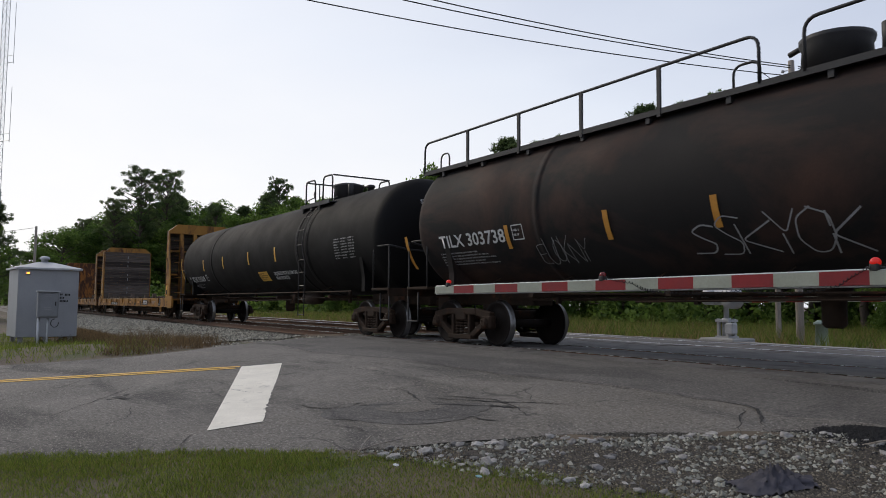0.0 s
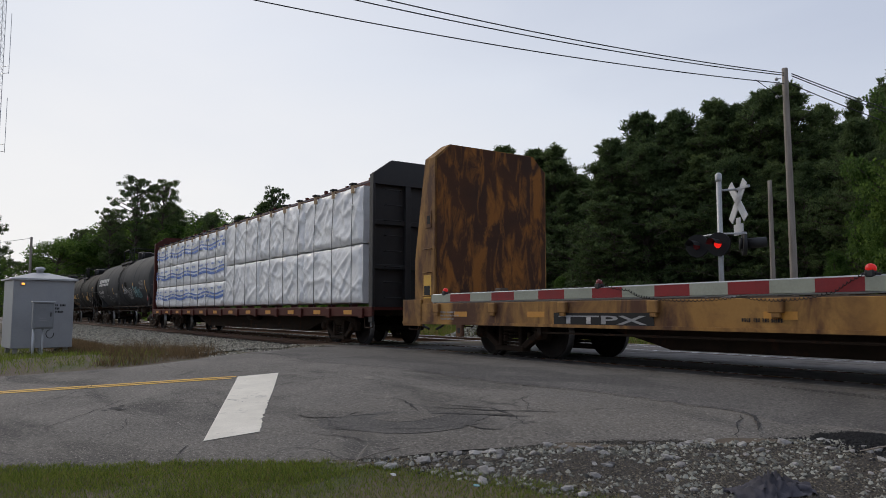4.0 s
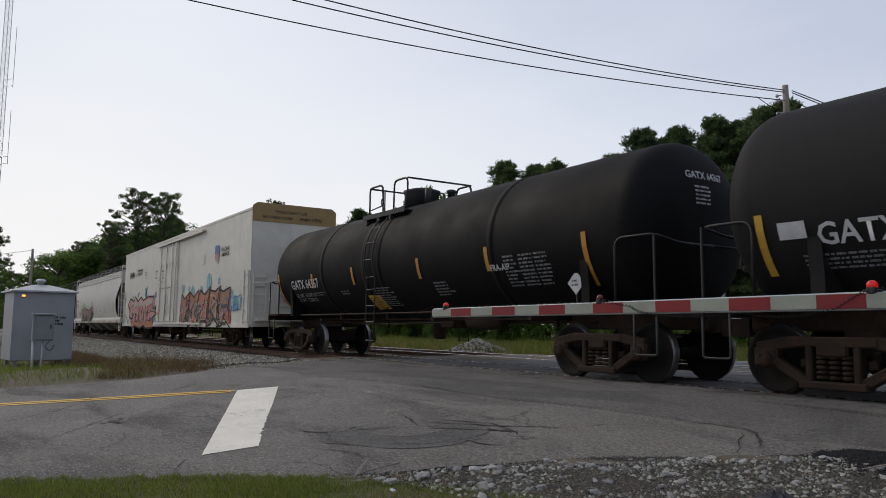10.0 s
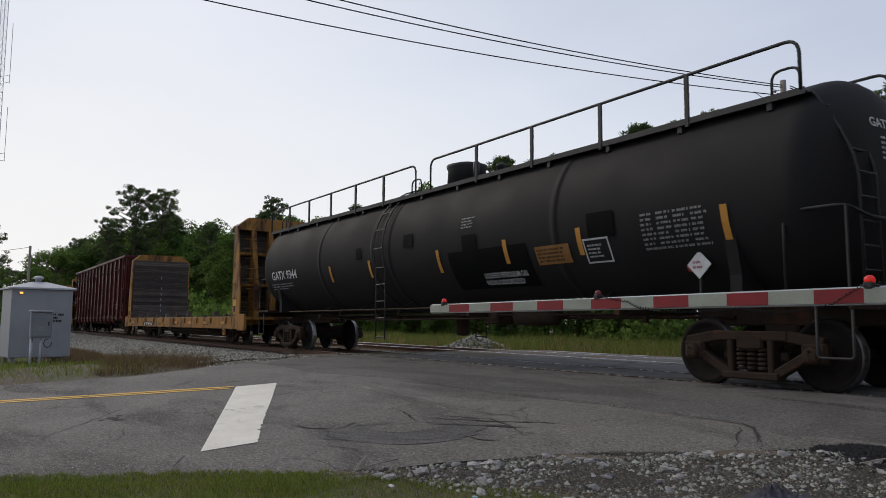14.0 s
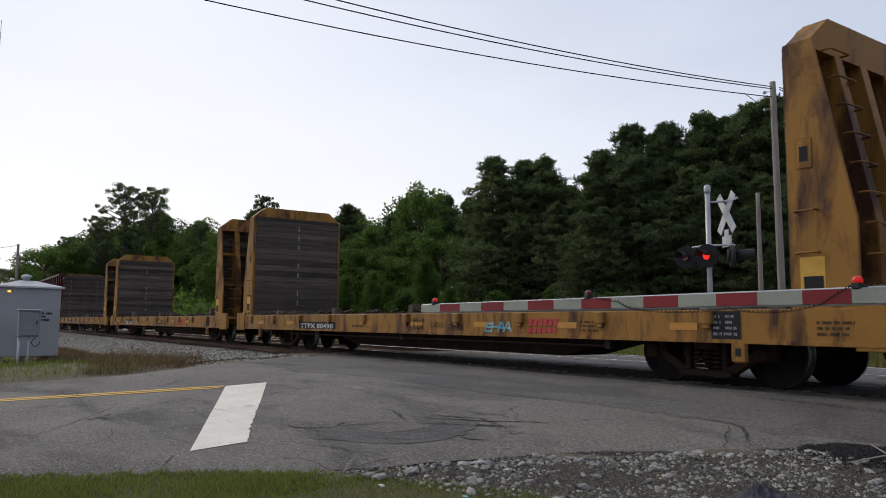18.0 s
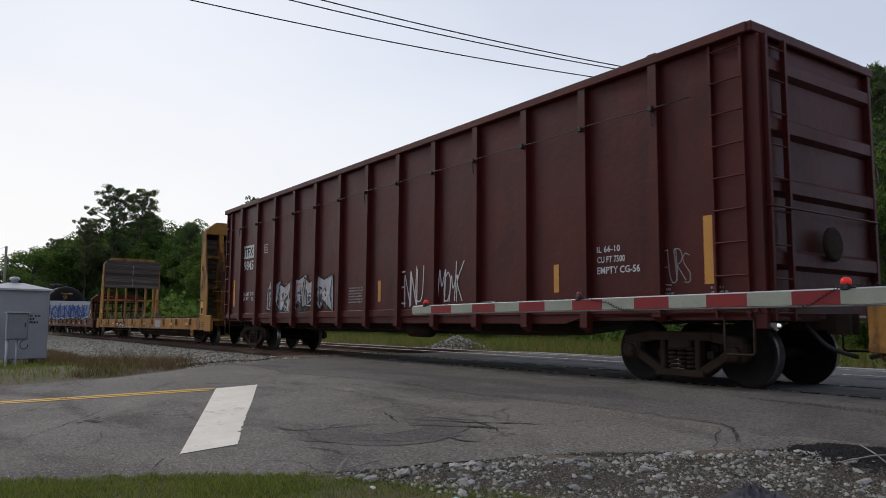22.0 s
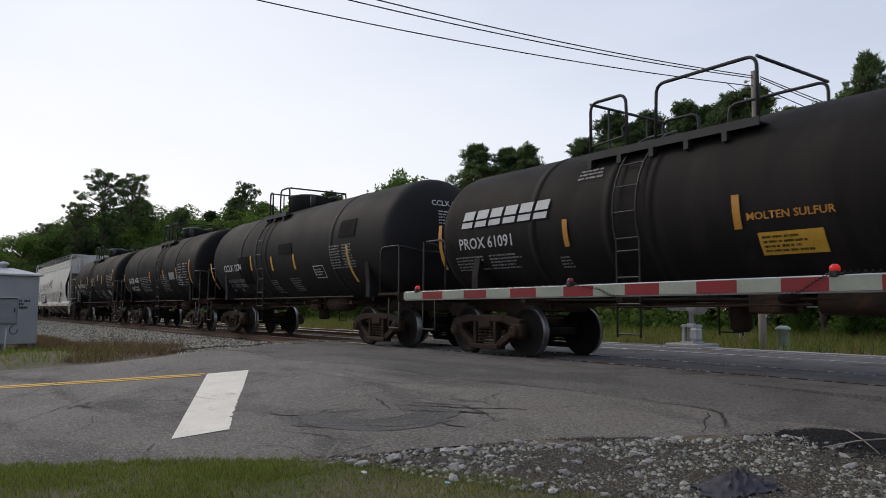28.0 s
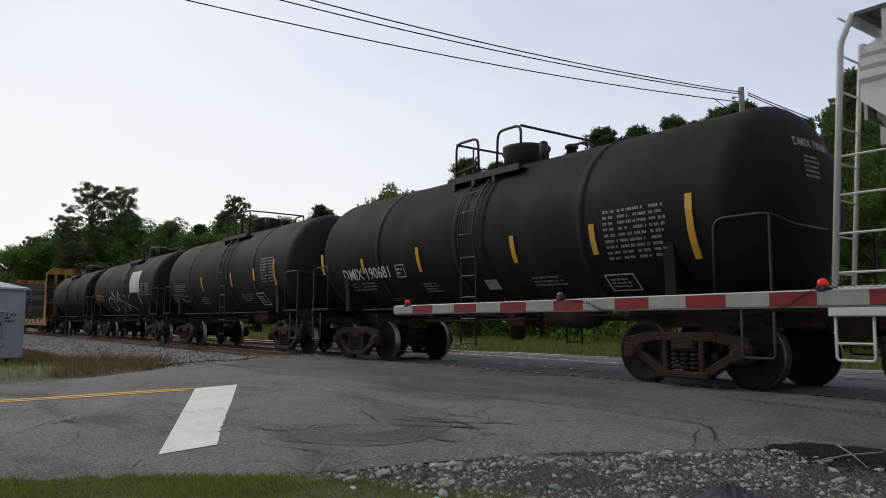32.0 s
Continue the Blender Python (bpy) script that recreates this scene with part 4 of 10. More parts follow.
    revolve(bm, [(-0.7, 0.05), (-0.66, 0.17), (0.0, 0.19), (0.45, 0.17), (0.5, 0.05)], "x", 12, m=pose(half * 0.35, -0.55, 0.98))
    box(bm, half * 0.35 - 1.6, half * 0.35 - 1.1, -0.75, -0.3, 0.82, 1.12, bevel=0.03)
    rod(bm, (half * 0.35, -0.55, 1.05), (half * 0.35, -0.4, 1.4), 0.04, 5)
    part("brake_cylinder", bm, "running", car)
    bm = bmesh.new()
    revolve(bm, [(0.55, 0.11), (0.6, 0.16), (0.9, 0.16), (1.2, 0.3)], "z", 12)
    part("bottom_outlet", bm, "running", car)
    # dome and top works
    zt = zc + r
    at_x = (ladder - half) if (top_x is None and ladder and top == "centre") else (top_x or 0.15)
    ox = at_x + (0.1 + 0.4 * (span[0] + span[1]) if top == "centre" else 0)
    if dome:
        bm = bmesh.new()
        revolve(bm, [(zt - 0.1, dome * 1.05), (zt + 0.28, dome), (zt + 0.34, dome * 1.08), (zt + 0.40, dome * 1.08), (zt + 0.46, dome * 0.6)], "z", 18, m=pose(ox, 0, 0))
        rod(bm, (ox - dome, 0, zt + 0.43), (ox - dome - 0.25, 0, zt + 0.36), 0.04, 6)
        part("dome", bm, "black_iron", car)
        bm = bmesh.new()
        revolve(bm, [(zt - 0.1, 0.1), (zt + 0.22, 0.1), (zt + 0.24, 0.13), (zt + 0.3, 0.13), (zt + 0.33, 0.05)], "z", 10, m=pose(ox + dome + 0.55, 0.25, 0))
        part("valve", bm, "black_iron", car)
        bm = bmesh.new()
        revolve(bm, [(zt - 0.1, 0.08), (zt + 0.3, 0.08), (zt + 0.32, 0.04)], "z", 10, m=pose(ox + dome + 0.4, -0.35, 0))
        part("valve", bm, "black_iron", car)
    bm = bmesh.new()
    rails = bmesh.new()
    wy = 0.9 if top == "centre" else 1.02
    zw = zc + math.sqrt(max(0.1, r * r - wy * wy)) + (0.05 if top == "centre" else 0.07)
    if top == "centre":
        # a low deck along the crown on both sides, railed all round but for the gap above each ladder
        xa, xb = span
        for s in (-1, 1):
            box(bm, xa - 0.1, xb + 0.1, s * wy - 0.2, s * wy + 0.2, zw - 0.04, zw, bevel=0.008)
            box(bm, xa - 0.1, xb + 0.1, *sorted((s * (wy + 0.18), s * (wy + 0.2))), zw - 0.07, zw + 0.05)
            k = xa + 0.1
            while k < xb:
                box(bm, k - 0.04, k + 0.04, s * wy - 0.2, s * wy + 0.2, zw - 0.2, zw - 0.02)
                k += 0.62
            y = s * (wy + 0.05)
            top_z = max(zw + 0.8, 4.3)
            tube(rails, bend([(xa, y, zw), (xa, y, top_z), (-0.3, y, top_z), (-0.27, y, zw)], 0.16), 0.026, 6)
            tube(rails, bend([(xb, y, zw), (xb, y, top_z), (0.3, y, top_z), (0.27, y, zw)], 0.16), 0.026, 6)
            tube(rails, bend([(-0.27, y, zw + 0.45), (-0.4, y, zw + 0.38), (-0.32, y, zw + 0.25), (xa, y, zw + 0.2)], 0.08), 0.018, 5)
        for x in (xa, xb):
            rod(rails, (x, -wy - 0.05, top_z - 0.01), (x, wy + 0.05, top_z - 0.01), 0.024, 6)
        for y in (-0.5, 0.5):
            rod(rails, (xa, y, zw + 0.2), (xa, y, top_z - 0.01), 0.02, 5)
    else:
        for s in (-1, 1):
            box(bm, -half + 0.12, half - 0.5, s * wy - 0.15, s * wy + 0.15, zw - 0.03, zw, bevel=0.006)
            box(bm, -half + 0.12, half - 0.5, s * wy - 0.15, s * wy - 0.12, zw - 0.06, zw + 0.03)
            k = -half + 0.9
            while k < half - 0.9:
                box(bm, k - 0.04, k + 0.04, s * wy - 0.13, s * wy + 0.10, zw - 0.16, zw - 0.02)
                k += 1.45
            y = s * (wy + 0.14)
            for a, b in ((-half + 0.15, -0.28), (0.36, half - 0.55)):
                tube(rails, bend([(a, y, zw), (a, y, zw + 0.68), (b, y, zw + 0.68), (b, y, zw)], 0.2), 0.024, 6)
                n = max(2, round((b - a) / 1.6))
                for i in range(1, n):
                    x = a + (b - a) * i / n
                    box(rails, x - 0.032, x + 0.032, y - 0.02, y + 0.02, zw - 0.1, zw + 0.67)
            for x, w in ((-half + 0.45, 0.34), (-0.85, 0.42), (half - 1.1, 0.4)):
                tube(rails, bend([(x, y - s * 0.25, zw), (x, y - s * 0.25, zw + 0.42), (x + w, y - s * 0.25, zw + 0.42), (x + w, y - s * 0.25, zw + 0.05)], 0.15), 0.02, 5)
        # ladder down the front head
        for yy in (-0.98, -0.56):
            pts = [(half - 0.5, yy, zw), (half - 0.22, yy, zw - 0.45), (half + 0.02, yy, zc + 0.2), (half + 0.04, yy, 1.25)]
            tube(rails, bend(pts, 0.25), 0.022, 5)
        for k in range(8):
            z = 1.5 + k * 0.3
            x = half + 0.03 if z < zc + 0.2 else half + 0.02 - 0.24 * (z - zc - 0.2) / (zw - 0.45 - zc - 0.2)
            rod(rails, (x, -0.98, z), (x, -0.56, z), 0.014, 5)
    shift = pose(at_x if top == "centre" else 0, 0, 0)
    part("walkway", bm, "black_iron", car, m=shift)
    part("top_handrail", rails, "black_iron", car, m=shift)
    if head:
        part("lettering", on_head(text_mesh(head[0], head[1], 0.9, 0.13), -0.45, zc + 0.74, half, r, zc), None, car)
        part("stencil", on_head(bm_mesh(bars_bm(0.5, 0.34, 4, 3), head[1]), -0.3, zc + 0.3, half, r, zc), None, car)
    if placard is not None:
        bm = bmesh.new()
        prism(bm, [(0, -0.2), (0.2, 0), (0, 0.2), (-0.2, 0)], -r * 0.86, -r * 0.86 + 0.012)
        plc = part("placard", bm, placard[1], car, "diamond hazard placard", m=pose(placard[0] - half, 0, zc - r * 0.62))
        me = shift_mesh(bm_mesh(bars_bm(0.2, 0.14, 2, 4), placard[2]), -0.1, -0.07)
        part("placard_mark", me, None, plc, m=pose(0, -r * 0.86 - 0.003, 0))
        bm = bmesh.new()
        rod(bm, (0, -r * 0.84, -0.55), (0, -r * 0.84, 0.2), 0.02, 5)
        part("placard_bracket", bm, "black_iron", car, m=pose(placard[0] - half, 0, zc - r * 0.62))
    if ladder is not None:
        for s in (-1, 1):
            bm = bmesh.new()
            tank_ladder(bm, ladder - half, r, zc, s)
            part("ladder", bm, "black_iron", car)
    # reflective strips and lettering on the flank
    for x, za, h in strips:
        me = bm_mesh(quad_bm(0.11, h, (1, 4)), strip)
        part("reflector_strip", wrap_mesh(me, x - half, za, r, zc, 0.018), None, car)
    for kind, x, za, w, h, ink, body in texts:
        mark(car, kind, x - half, za, w, h, ink, body, lambda me, x=x - half, za=za, kind=kind: wrap_mesh(me, x, za, r, zc, {'patch': 0.016}.get(kind, 0.021)))
    return car


def mark(car, kind, x, z, w, h, ink, body, lay):
    """One marking: lettering, small bars, a plate with bars, a filled patch or a frame."""
    if kind != "patch":
        under = lay

        def lay(me):
            me = under(me)
            me.transform(Matrix.Translation((0, -0.005, 0)))
            return me
    if kind == "text":
        part("lettering", lay(text_mesh(body, ink, w, h)), None, car)
    elif kind == "bars":
        rows, cols, seed = body
        ink = {"ink_white": "ink_grey"}.get(ink, ink)
        tagged(part("stencil", lay(bm_mesh(bars_bm(w, h, rows, seed, cols=cols), ink)), None, car), kind="stuff")
    elif kind == "patch":
        part("painted_patch", lay(bm_mesh(quad_bm(w, h, (max(1, int(w / 0.4)), max(2, int(h / 0.05)))), ink)), None, car)
        if ink in ("ink_yellow", "ink_ochre") and w > 0.5 and h > 0.2:
            me = shift_mesh(bm_mesh(bars_bm(w * 0.88, h * 0.8, 4, int(w * 100)), "ink_black"), w * 0.06, h * 0.1)
            me.transform(Matrix.Translation((0, -0.008, 0)))
            tagged(part("stencil", lay(me), None, car), kind="stuff")
    elif kind == "frame":
        part("stencil_frame", lay(bm_mesh(frame_bm(w, h, min(w, h) * 0.07), ink)), None, car)
        tagged(part("stencil", lay(shift_mesh(bm_mesh(bars_bm(w * 0.7, h * 0.6, 2, 5), ink), w * 0.15, h * 0.2)), None, car), kind="stuff")
    elif kind == "brand":
        for k in range(6):
            part("brand_block", lay(shift_mesh(bm_mesh(blocks_bm(w / 6, h, 1), ink), k * w / 6, 0)), None, car)
    elif kind == "outline":
        part("graffiti", lay(bm_mesh(outline_bm(w, h, body), ink)), None, car, "thin outlined graffiti letters")
    elif kind == "scrawl":
        part("graffiti", lay(bm_mesh(scrawl_bm(w, h, body), ink)), None, car, "painted graffiti scrawl")


def blocks_bm(w, h, n):
    """A row of plain slanted blocks, each in two lengths, standing for a brand's emblem."""
    bm = bmesh.new()
    cw = w / n
    for k in range(n):
        x0, x1 = k * cw, k * cw + cw * 0.8
        for c, d in ((0, h * 0.34), (h * 0.46, h)):
            n2 = max(1, int((x1 - x0) / 0.25))
            for i in range(n2):
                u, v = x0 + (x1 - x0) * i / n2, x0 + (x1 - x0) * (i + 1) / n2
                bm.faces.new([bm.verts.new(p) for p in ((u + c * 0.2, 0, c), (v + c * 0.2, 0, c), (v + d * 0.2, 0, d), (u + d * 0.2, 0, d))])
    return bm


def shift_mesh(me, dx, dz):
    me.transform(Matrix.Translation((dx, 0, dz)))
    return me


def stroke(bm, pts, width, y=0.0, mi=0):
    """A flat brush stroke through (x, z) points."""
    pts = [Vector((p[0], 0, p[1])) for p in pts]
    prev = None
    for i, p in enumerate(pts):
        d = (pts[min(i + 1, len(pts) - 1)] - pts[max(i - 1, 0)])
        d = d.normalized() if d.length > 1e-6 else Vector((1, 0, 0))
        nrm = Vector((-d.z, 0, d.x)) * width / 2
        a, b = bm.verts.new(p + nrm + Vector((0, y, 0))), bm.verts.new(p - nrm + Vector((0, y, 0)))
        if prev:
            bm.faces.new((prev[1], b, a, prev[0])).material_index = mi
        prev = (a, b)


GLYPHS = (
    (((0, 0), (0, 1)), ((0, 0.5), (0.62, 0.52)), ((0.62, 0), (0.64, 1.02))),
    (((0, 0), (0.3, 1), (0.64, 0)), ((0.14, 0.38), (0.5, 0.38))),
    (((0, 0), (0.05, 1), (0.32, 0.4), (0.6, 1), (0.66, 0))),
    (((0, 1), (0.02, 0.25), (0.2, 0), (0.45, 0.02), (0.6, 0.25), (0.62, 1))),
    (((0, 0), (0.02, 1), (0.4, 0.98), (0.55, 0.78), (0.4, 0.55), (0.05, 0.5), (0.6, 0))),
    (((0.02, 1), (0, 0), (0.55, 0.03))),
    (((0.55, 1), (0.03, 0.97), (0, 0.02), (0.58, 0)), ((0.02, 0.5), (0.45, 0.52))),
    (((0, 0), (0, 1), (0.58, 0), (0.6, 1))),
    (((0.56, 0.9), (0.3, 1), (0.05, 0.8), (0.25, 0.55), (0.52, 0.35), (0.4, 0.05), (0.02, 0.08))),
    (((0, 0), (0, 1)), ((0.58, 1), (0.04, 0.48), (0.6, 0))),
    (((0.3, 1), (0.05, 0.8), (0, 0.35), (0.2, 0), (0.45, 0.02), (0.62, 0.35), (0.55, 0.82), (0.3, 1))),
    (((0, 1), (0.3, 0.5), (0.6, 1)), ((0.3, 0.5), (0.24, 0))),
)


def scrawl_bm(w, h, spec):
    """Quick hand strokes in the manner of sprayed letters, which spell nothing."""
    seed, count, thick = spec
    rnd = random.Random(seed)
    bm = bmesh.new()
    lean = rnd.uniform(-0.1, 0.25) * h
    for k in range(count):
        x0, cw = w * k / count, w / count
        g = rnd.choice(GLYPHS)
        runs = g if isinstance(g[0][0], tuple) else (g,)
        big, low = rnd.uniform(0.75, 1.1), rnd.uniform(-0.06, 0.12)
        for run in runs:
            pts = [Vector((x0 + cw * (px * 2.0 - 0.2 + rnd.uniform(-0.1, 0.1)) + lean * pz, 0, h * (low + pz * big * 0.92))) for px, pz in run]
            smooth = bend(pts, 0.12 * h, 4) if len(pts) > 2 else pts
            stroke(bm, [(p.x, p.z) for p in smooth], thick * rnd.uniform(0.55, 0.8), y=-0.0006 * k)
    return bm


def outline_bm(w, h, spec):
    """Fat rounded block shapes side by side, only their outlines sprayed."""
    seed, count, thick = spec
    rnd = random.Random(seed)
    bm = bmesh.new()
    for k in range(count):
        x0, cw = w * k / count, w / count * rnd.uniform(0.95, 1.15)
        low, high = rnd.uniform(-0.03, 0.06) * h, h * rnd.uniform(0.85, 1.05)
        cut = rnd.uniform(0.3, 0.55)
        ring = [(0.0, 0.0), (0.36, 0.0), (0.38, cut), (0.62, cut), (0.64, 0.02), (1.0, 0.0), (0.96, 0.7), (0.75, 1.0), (0.2, 0.98), (0.03, 0.75), (0.0, 0.0)]
        if rnd.random() < 0.5:
            ring = [(px, 1 - pz) for px, pz in ring]
        pts = bend([Vector((x0 + cw * (px + rnd.uniform(-0.04, 0.04)) + 0.12 * h * pz, 0, low + high * pz)) for px, pz in ring], 0.09 * h, 4)
        stroke(bm, [(p.x, p.z) for p in pts], thick * rnd.uniform(0.7, 0.95), y=-0.0006 * k)
        stroke(bm, [(x0 + cw * 0.42, low + high * 0.72), (x0 + cw * 0.66, low + high * 0.75)], thick * 0.7, y=-0.0006 * k - 0.0003)
    return bm


# ---- long cars, drawn to one length and brought to their own ----
DRAWN = 0.928
GEAR = {SIDE_FRAME, SPRINGS, BOLSTER, WHEELS, COUPLER} | set(CAPS.values())


def shorten(car, fixed=()):
    """Bring the body of a car from its drawn length to its true one; the running gear stays as it is."""
    squeeze = Matrix.Diagonal((DRAWN, 1, 1, 1))
    for ob in car.children_recursive:
        if ob in fixed or ob.parent in fixed or ob.data in GEAR or ob.parent.data in GEAR:
            continue
        if ob.matrix_basis.translation.length > 1e-6:
            ob.matrix_basis.translation.x *= DRAWN
        else:
            ob.data.transform(squeeze)


# ---- flat cars ----
def flat_lay(y, lift=0.006):
    """Lay flat work on a level upright side at y."""
    def lay(me, x=0, z=0):
        me.transform(Matrix.Translation((x, y - lift, z)))
        return me
    return lay


def side_marks(car, items, y):
    for kind, x, z, w, h, ink, body in items:
        mark(car, kind, x, z, w, h, ink, body, lambda me, x=x, z=z: flat_lay(y)(me, x, z))


def side_ladder(bm, x, y, z0, z1, w=0.42, n=6, out=-0.07):
    for i in range(n):
        z = z0 + (z1 - z0) * i / (n - 1)
        tube(bm, bend([(x, y, z), (x, y + out, z), (x + w, y + out, z), (x + w, y, z)], 0.03, 2), 0.014, 5)


def car_base(car, half, inset, cap="running", sill=(0.62, 1.02), belly=0.26):
    """Centre sill, brake gear, couplers and trucks for cars with a frame."""
    bm = bmesh.new()
    o = [(-half, sill[0] + 0.15), (-half + inset + 1.4, sill[0] + 0.12), (-half + inset + 3.4, belly), (half - inset - 3.4, belly), (half - inset - 1.4, sill[0] + 0.12), (half, sill[0] + 0.15), (half, sill[1] - 0.02), (-half, sill[1] - 0.02)]
    prism(bm, o, -0.55, 0.55)
    part("centre_sill", bm, "running", car)
    bm = bmesh.new()
    revolve(bm, [(-0.5, 0.05), (-0.45, 0.16), (0.3, 0.17), (0.35, 0.05)], "x", 12, m=pose(1.4, -0.85, 0.72))
    rod(bm, (-half + 3.5, -0.75, 0.72), (half - 3.5, -0.75, 0.72), 0.025, 5)
    rod(bm, (1.4, -0.85, 0.8), (1.4, -0.6, 0.95), 0.05, 5)
    part("brake_rigging", bm, "running", car)
    for s in (-1, 1):
        part("coupler", COUPLER, None, car, m=pose(s * (half + 0.1), 0, 0, 0, 0, 0 if s > 0 else 180))
        truck(car, s * (half - inset), cap)
        bm = bmesh.new()
        tube(bm, bend([(s * (half - 0.05), -0.35, 0.85), (s * (half + 0.25), -0.35, 0.55), (s * (half + 0.6), -0.32, 0.45)], 0.15), 0.03, 5)
        part("air_hose", bm, "black_iron", car)
        for y in (-1.5, 1.5):
            bm = bmesh.new()
            x0, x1 = s * (half - 0.08), s * (half - 0.5)
            tube(bm, bend([(x0, y, 0.95), (x0, y, 0.47), (x1, y, 0.47), (x1, y, 0.95)], 0.05, 3), 0.018, 5)
            part("sill_step", bm, "running", car)


def plank_wall(parent, x, z0, z1, half_w, face, material, rnd, h=0.185, top_chamfer=0.0):
    """Boards across a bulkhead, one by one."""
    z = z0
    while z < z1 - 0.05:
        hh = min(h, z1 - z) - 0.008
        bm = bmesh.new()
        d = rnd.uniform(0.0, 0.012)
        w = half_w - rnd.uniform(0, 0.02) - max(0, (z + hh - (z1 - top_chamfer))) * 0.9
        box(bm, *sorted((x, x + face * (0.055 + d))), -w, w, z, z + hh, bevel=0.006)
        part("plank", bm, material, parent)
        z += h


def bulkhead(car, s, xin, paint, style, z0=1.04, z1=4.42, base=0.72, thin=0.34, w=1.56):
    """An end wall: s is the end (+1 front), xin its inner face; it leans in towards the top on its outer side."""
    rnd = random.Random(int(xin * 100) + s)
    cor = 0.34
    out_b, out_t = xin + s * base, xin + s * thin
    zm = z0 + (z1 - z0) * 0.45
    # head beam with cut corners, the gussets hang from it
    bm = bmesh.new()
    prism(bm, [(-w, z1 - cor - 0.12), (w, z1 - cor - 0.12), (w, z1 - cor), (w - 0.42, z1), (-w + 0.42, z1), (-w, z1 - cor)], *sorted((xin + s * 0.04, out_t)), axis="x")
    wall = part("bulkhead", bm, paint, car)
    for y in () if style == "clad" else (-w, w - 0.05):
        bm = bmesh.new()
        prism(bm, [(xin, z0 - 0.45), (out_b, z0 - 0.45), (out_b, zm - 0.6), (out_t, z1 - cor), (xin, z1 - cor)], y, y + 0.05)
        part("gusset", bm, paint, wall)
    # uprights and cross beams on the outer side
    open_frame = style == "half"
    for y in ((-1.25, -0.8, -0.3, 0.3, 0.8, 1.25) if open_frame else (-0.95, -0.32, 0.32, 0.95)):
        bm = bmesh.new()
        foot, head, thick = (0.24, 0.2, 0.045) if open_frame else (base - 0.03, thin - 0.02, 0.05)
        prism(bm, [(xin + s * 0.06, z0 - 0.3), (xin + s * foot, z0 - 0.3), (xin + s * foot, zm - 0.7), (xin + s * head, z1 - cor - 0.1), (xin + s * 0.06, z1 - cor - 0.1)], y - thick, y + thick)
        up = part("upright", bm, paint, wall)
        if not open_frame:
            # flange along the outer edge
            bm = bmesh.new()
            prism(bm, [(xin + s * foot, z0 - 0.3), (xin + s * (foot + 0.025), z0 - 0.3), (xin + s * (foot + 0.025), zm - 0.7), (xin + s * (head + 0.025), z1 - cor - 0.1), (xin + s * head, z1 - cor - 0.1), (xin + s * foot, zm - 0.7)], y - 0.085, y + 0.085)
            part("flange", bm, paint, up)
    for z, d in ((z0 + (z1 - z0) * 0.30, 0.12 if open_frame else 0.45), (z0 + (z1 - z0) * 0.62, 0.12 if open_frame else 0.25)):
        bm = bmesh.new()
        box(bm, *sorted((xin + s * 0.06, xin + s * (0.06 + d))), -w + 0.06, w - 0.06, z, z + 0.09, bevel=0.01)
        part("cross_beam", bm, paint, wall)
    # rungs
    bm = bmesh.new()
    xo = lambda z: out_b if z < zm - 0.6 else out_b + (out_t - out_b) * (z - zm + 0.6) / (z1 - cor - zm + 0.6)
    for i in range(int((z1 - cor - z0 - 0.3) / 0.36) + 1):
        z = z0 + 0.25 + i * 0.36
        tube(bm, bend([(xo(z) - s * 0.02, -1.32, z), (xo(z) + s * 0.1, -1.32, z), (xo(z) + s * 0.1, -0.9, z), (xo(z) - s * 0.02, -0.9, z)], 0.03, 2), 0.014, 5)
    part("ladder", bm, paint, wall)
    for z in () if style == "clad" else (z0 + 0.15, z0 + 0.65, z0 + 1.15):
        bm = bmesh.new()
        xa, xb = xin + s * 0.1, xin + s * 0.36
        tube(bm, bend([(xa, -w, z), (xa, -w - 0.07, z), (xb, -w - 0.07, z), (xb, -w, z)], 0.03, 2), 0.014, 5)
        part("grab_iron", bm, paint, wall)
    if style == "clad":
        bm = bmesh.new()
        rod(bm, (xin + s * 0.5, -w, z0 - 0.1), (xin + s * 0.08, -w + 0.02, z0 + 1.5), 0.03, 6)
        part("brace", bm, paint, wall)
    else:
        # lift holes and plates on the gusset
        bm = bmesh.new()
        xm = xin + s * 0.22
        box(bm, xm - 0.1, xm + 0.1, -w - 0.012, -w, zm + 0.05, zm + 0.42, bevel=0.01)
        box(bm, xm - 0.05, xm + 0.05, -w - 0.016, -w - 0.011, zm + 0.14, zm + 0.32, mi=1)
        part("lift_plate", bm, [paint, "ink_black"], wall)
        me = bm_mesh(quad_bm(0.3, 0.5), "ink_yellow")
        part("reflector_strip", flat_lay(-w, 0.004)(me, min(xin + s * 0.12, xin + s * 0.42), z0 + 0.1), None, wall)
        me = bm_mesh(quad_bm(0.24, 0.2), "ink_black")
        part("stencil", flat_lay(-w, 0.006)(me, min(xin + s * 0.16, xin + s * 0.4), z0 + 0.62 - 0.45), None, wall)
    # facing
    if style == "steel":
        bm = bmesh.new()
        prism(bm, [(-w + 0.05, z0), (w - 0.05, z0), (w - 0.05, z1 - cor - 0.02), (w - 0.4, z1 - 0.03), (-w + 0.4, z1 - 0.03), (-w + 0.05, z1 - cor - 0.02)], *sorted((xin, xin - s * 0.03)), axis="x")
        part("face_plate", bm, "rust_plate", wall, "deeply rusted steel face plate")
    elif style == "half":
        plank_wall(wall, xin, z0 + 1.85, z1 - 0.14, w - 0.05, -s, "plank", rnd, 0.17)
    elif style == "wood":
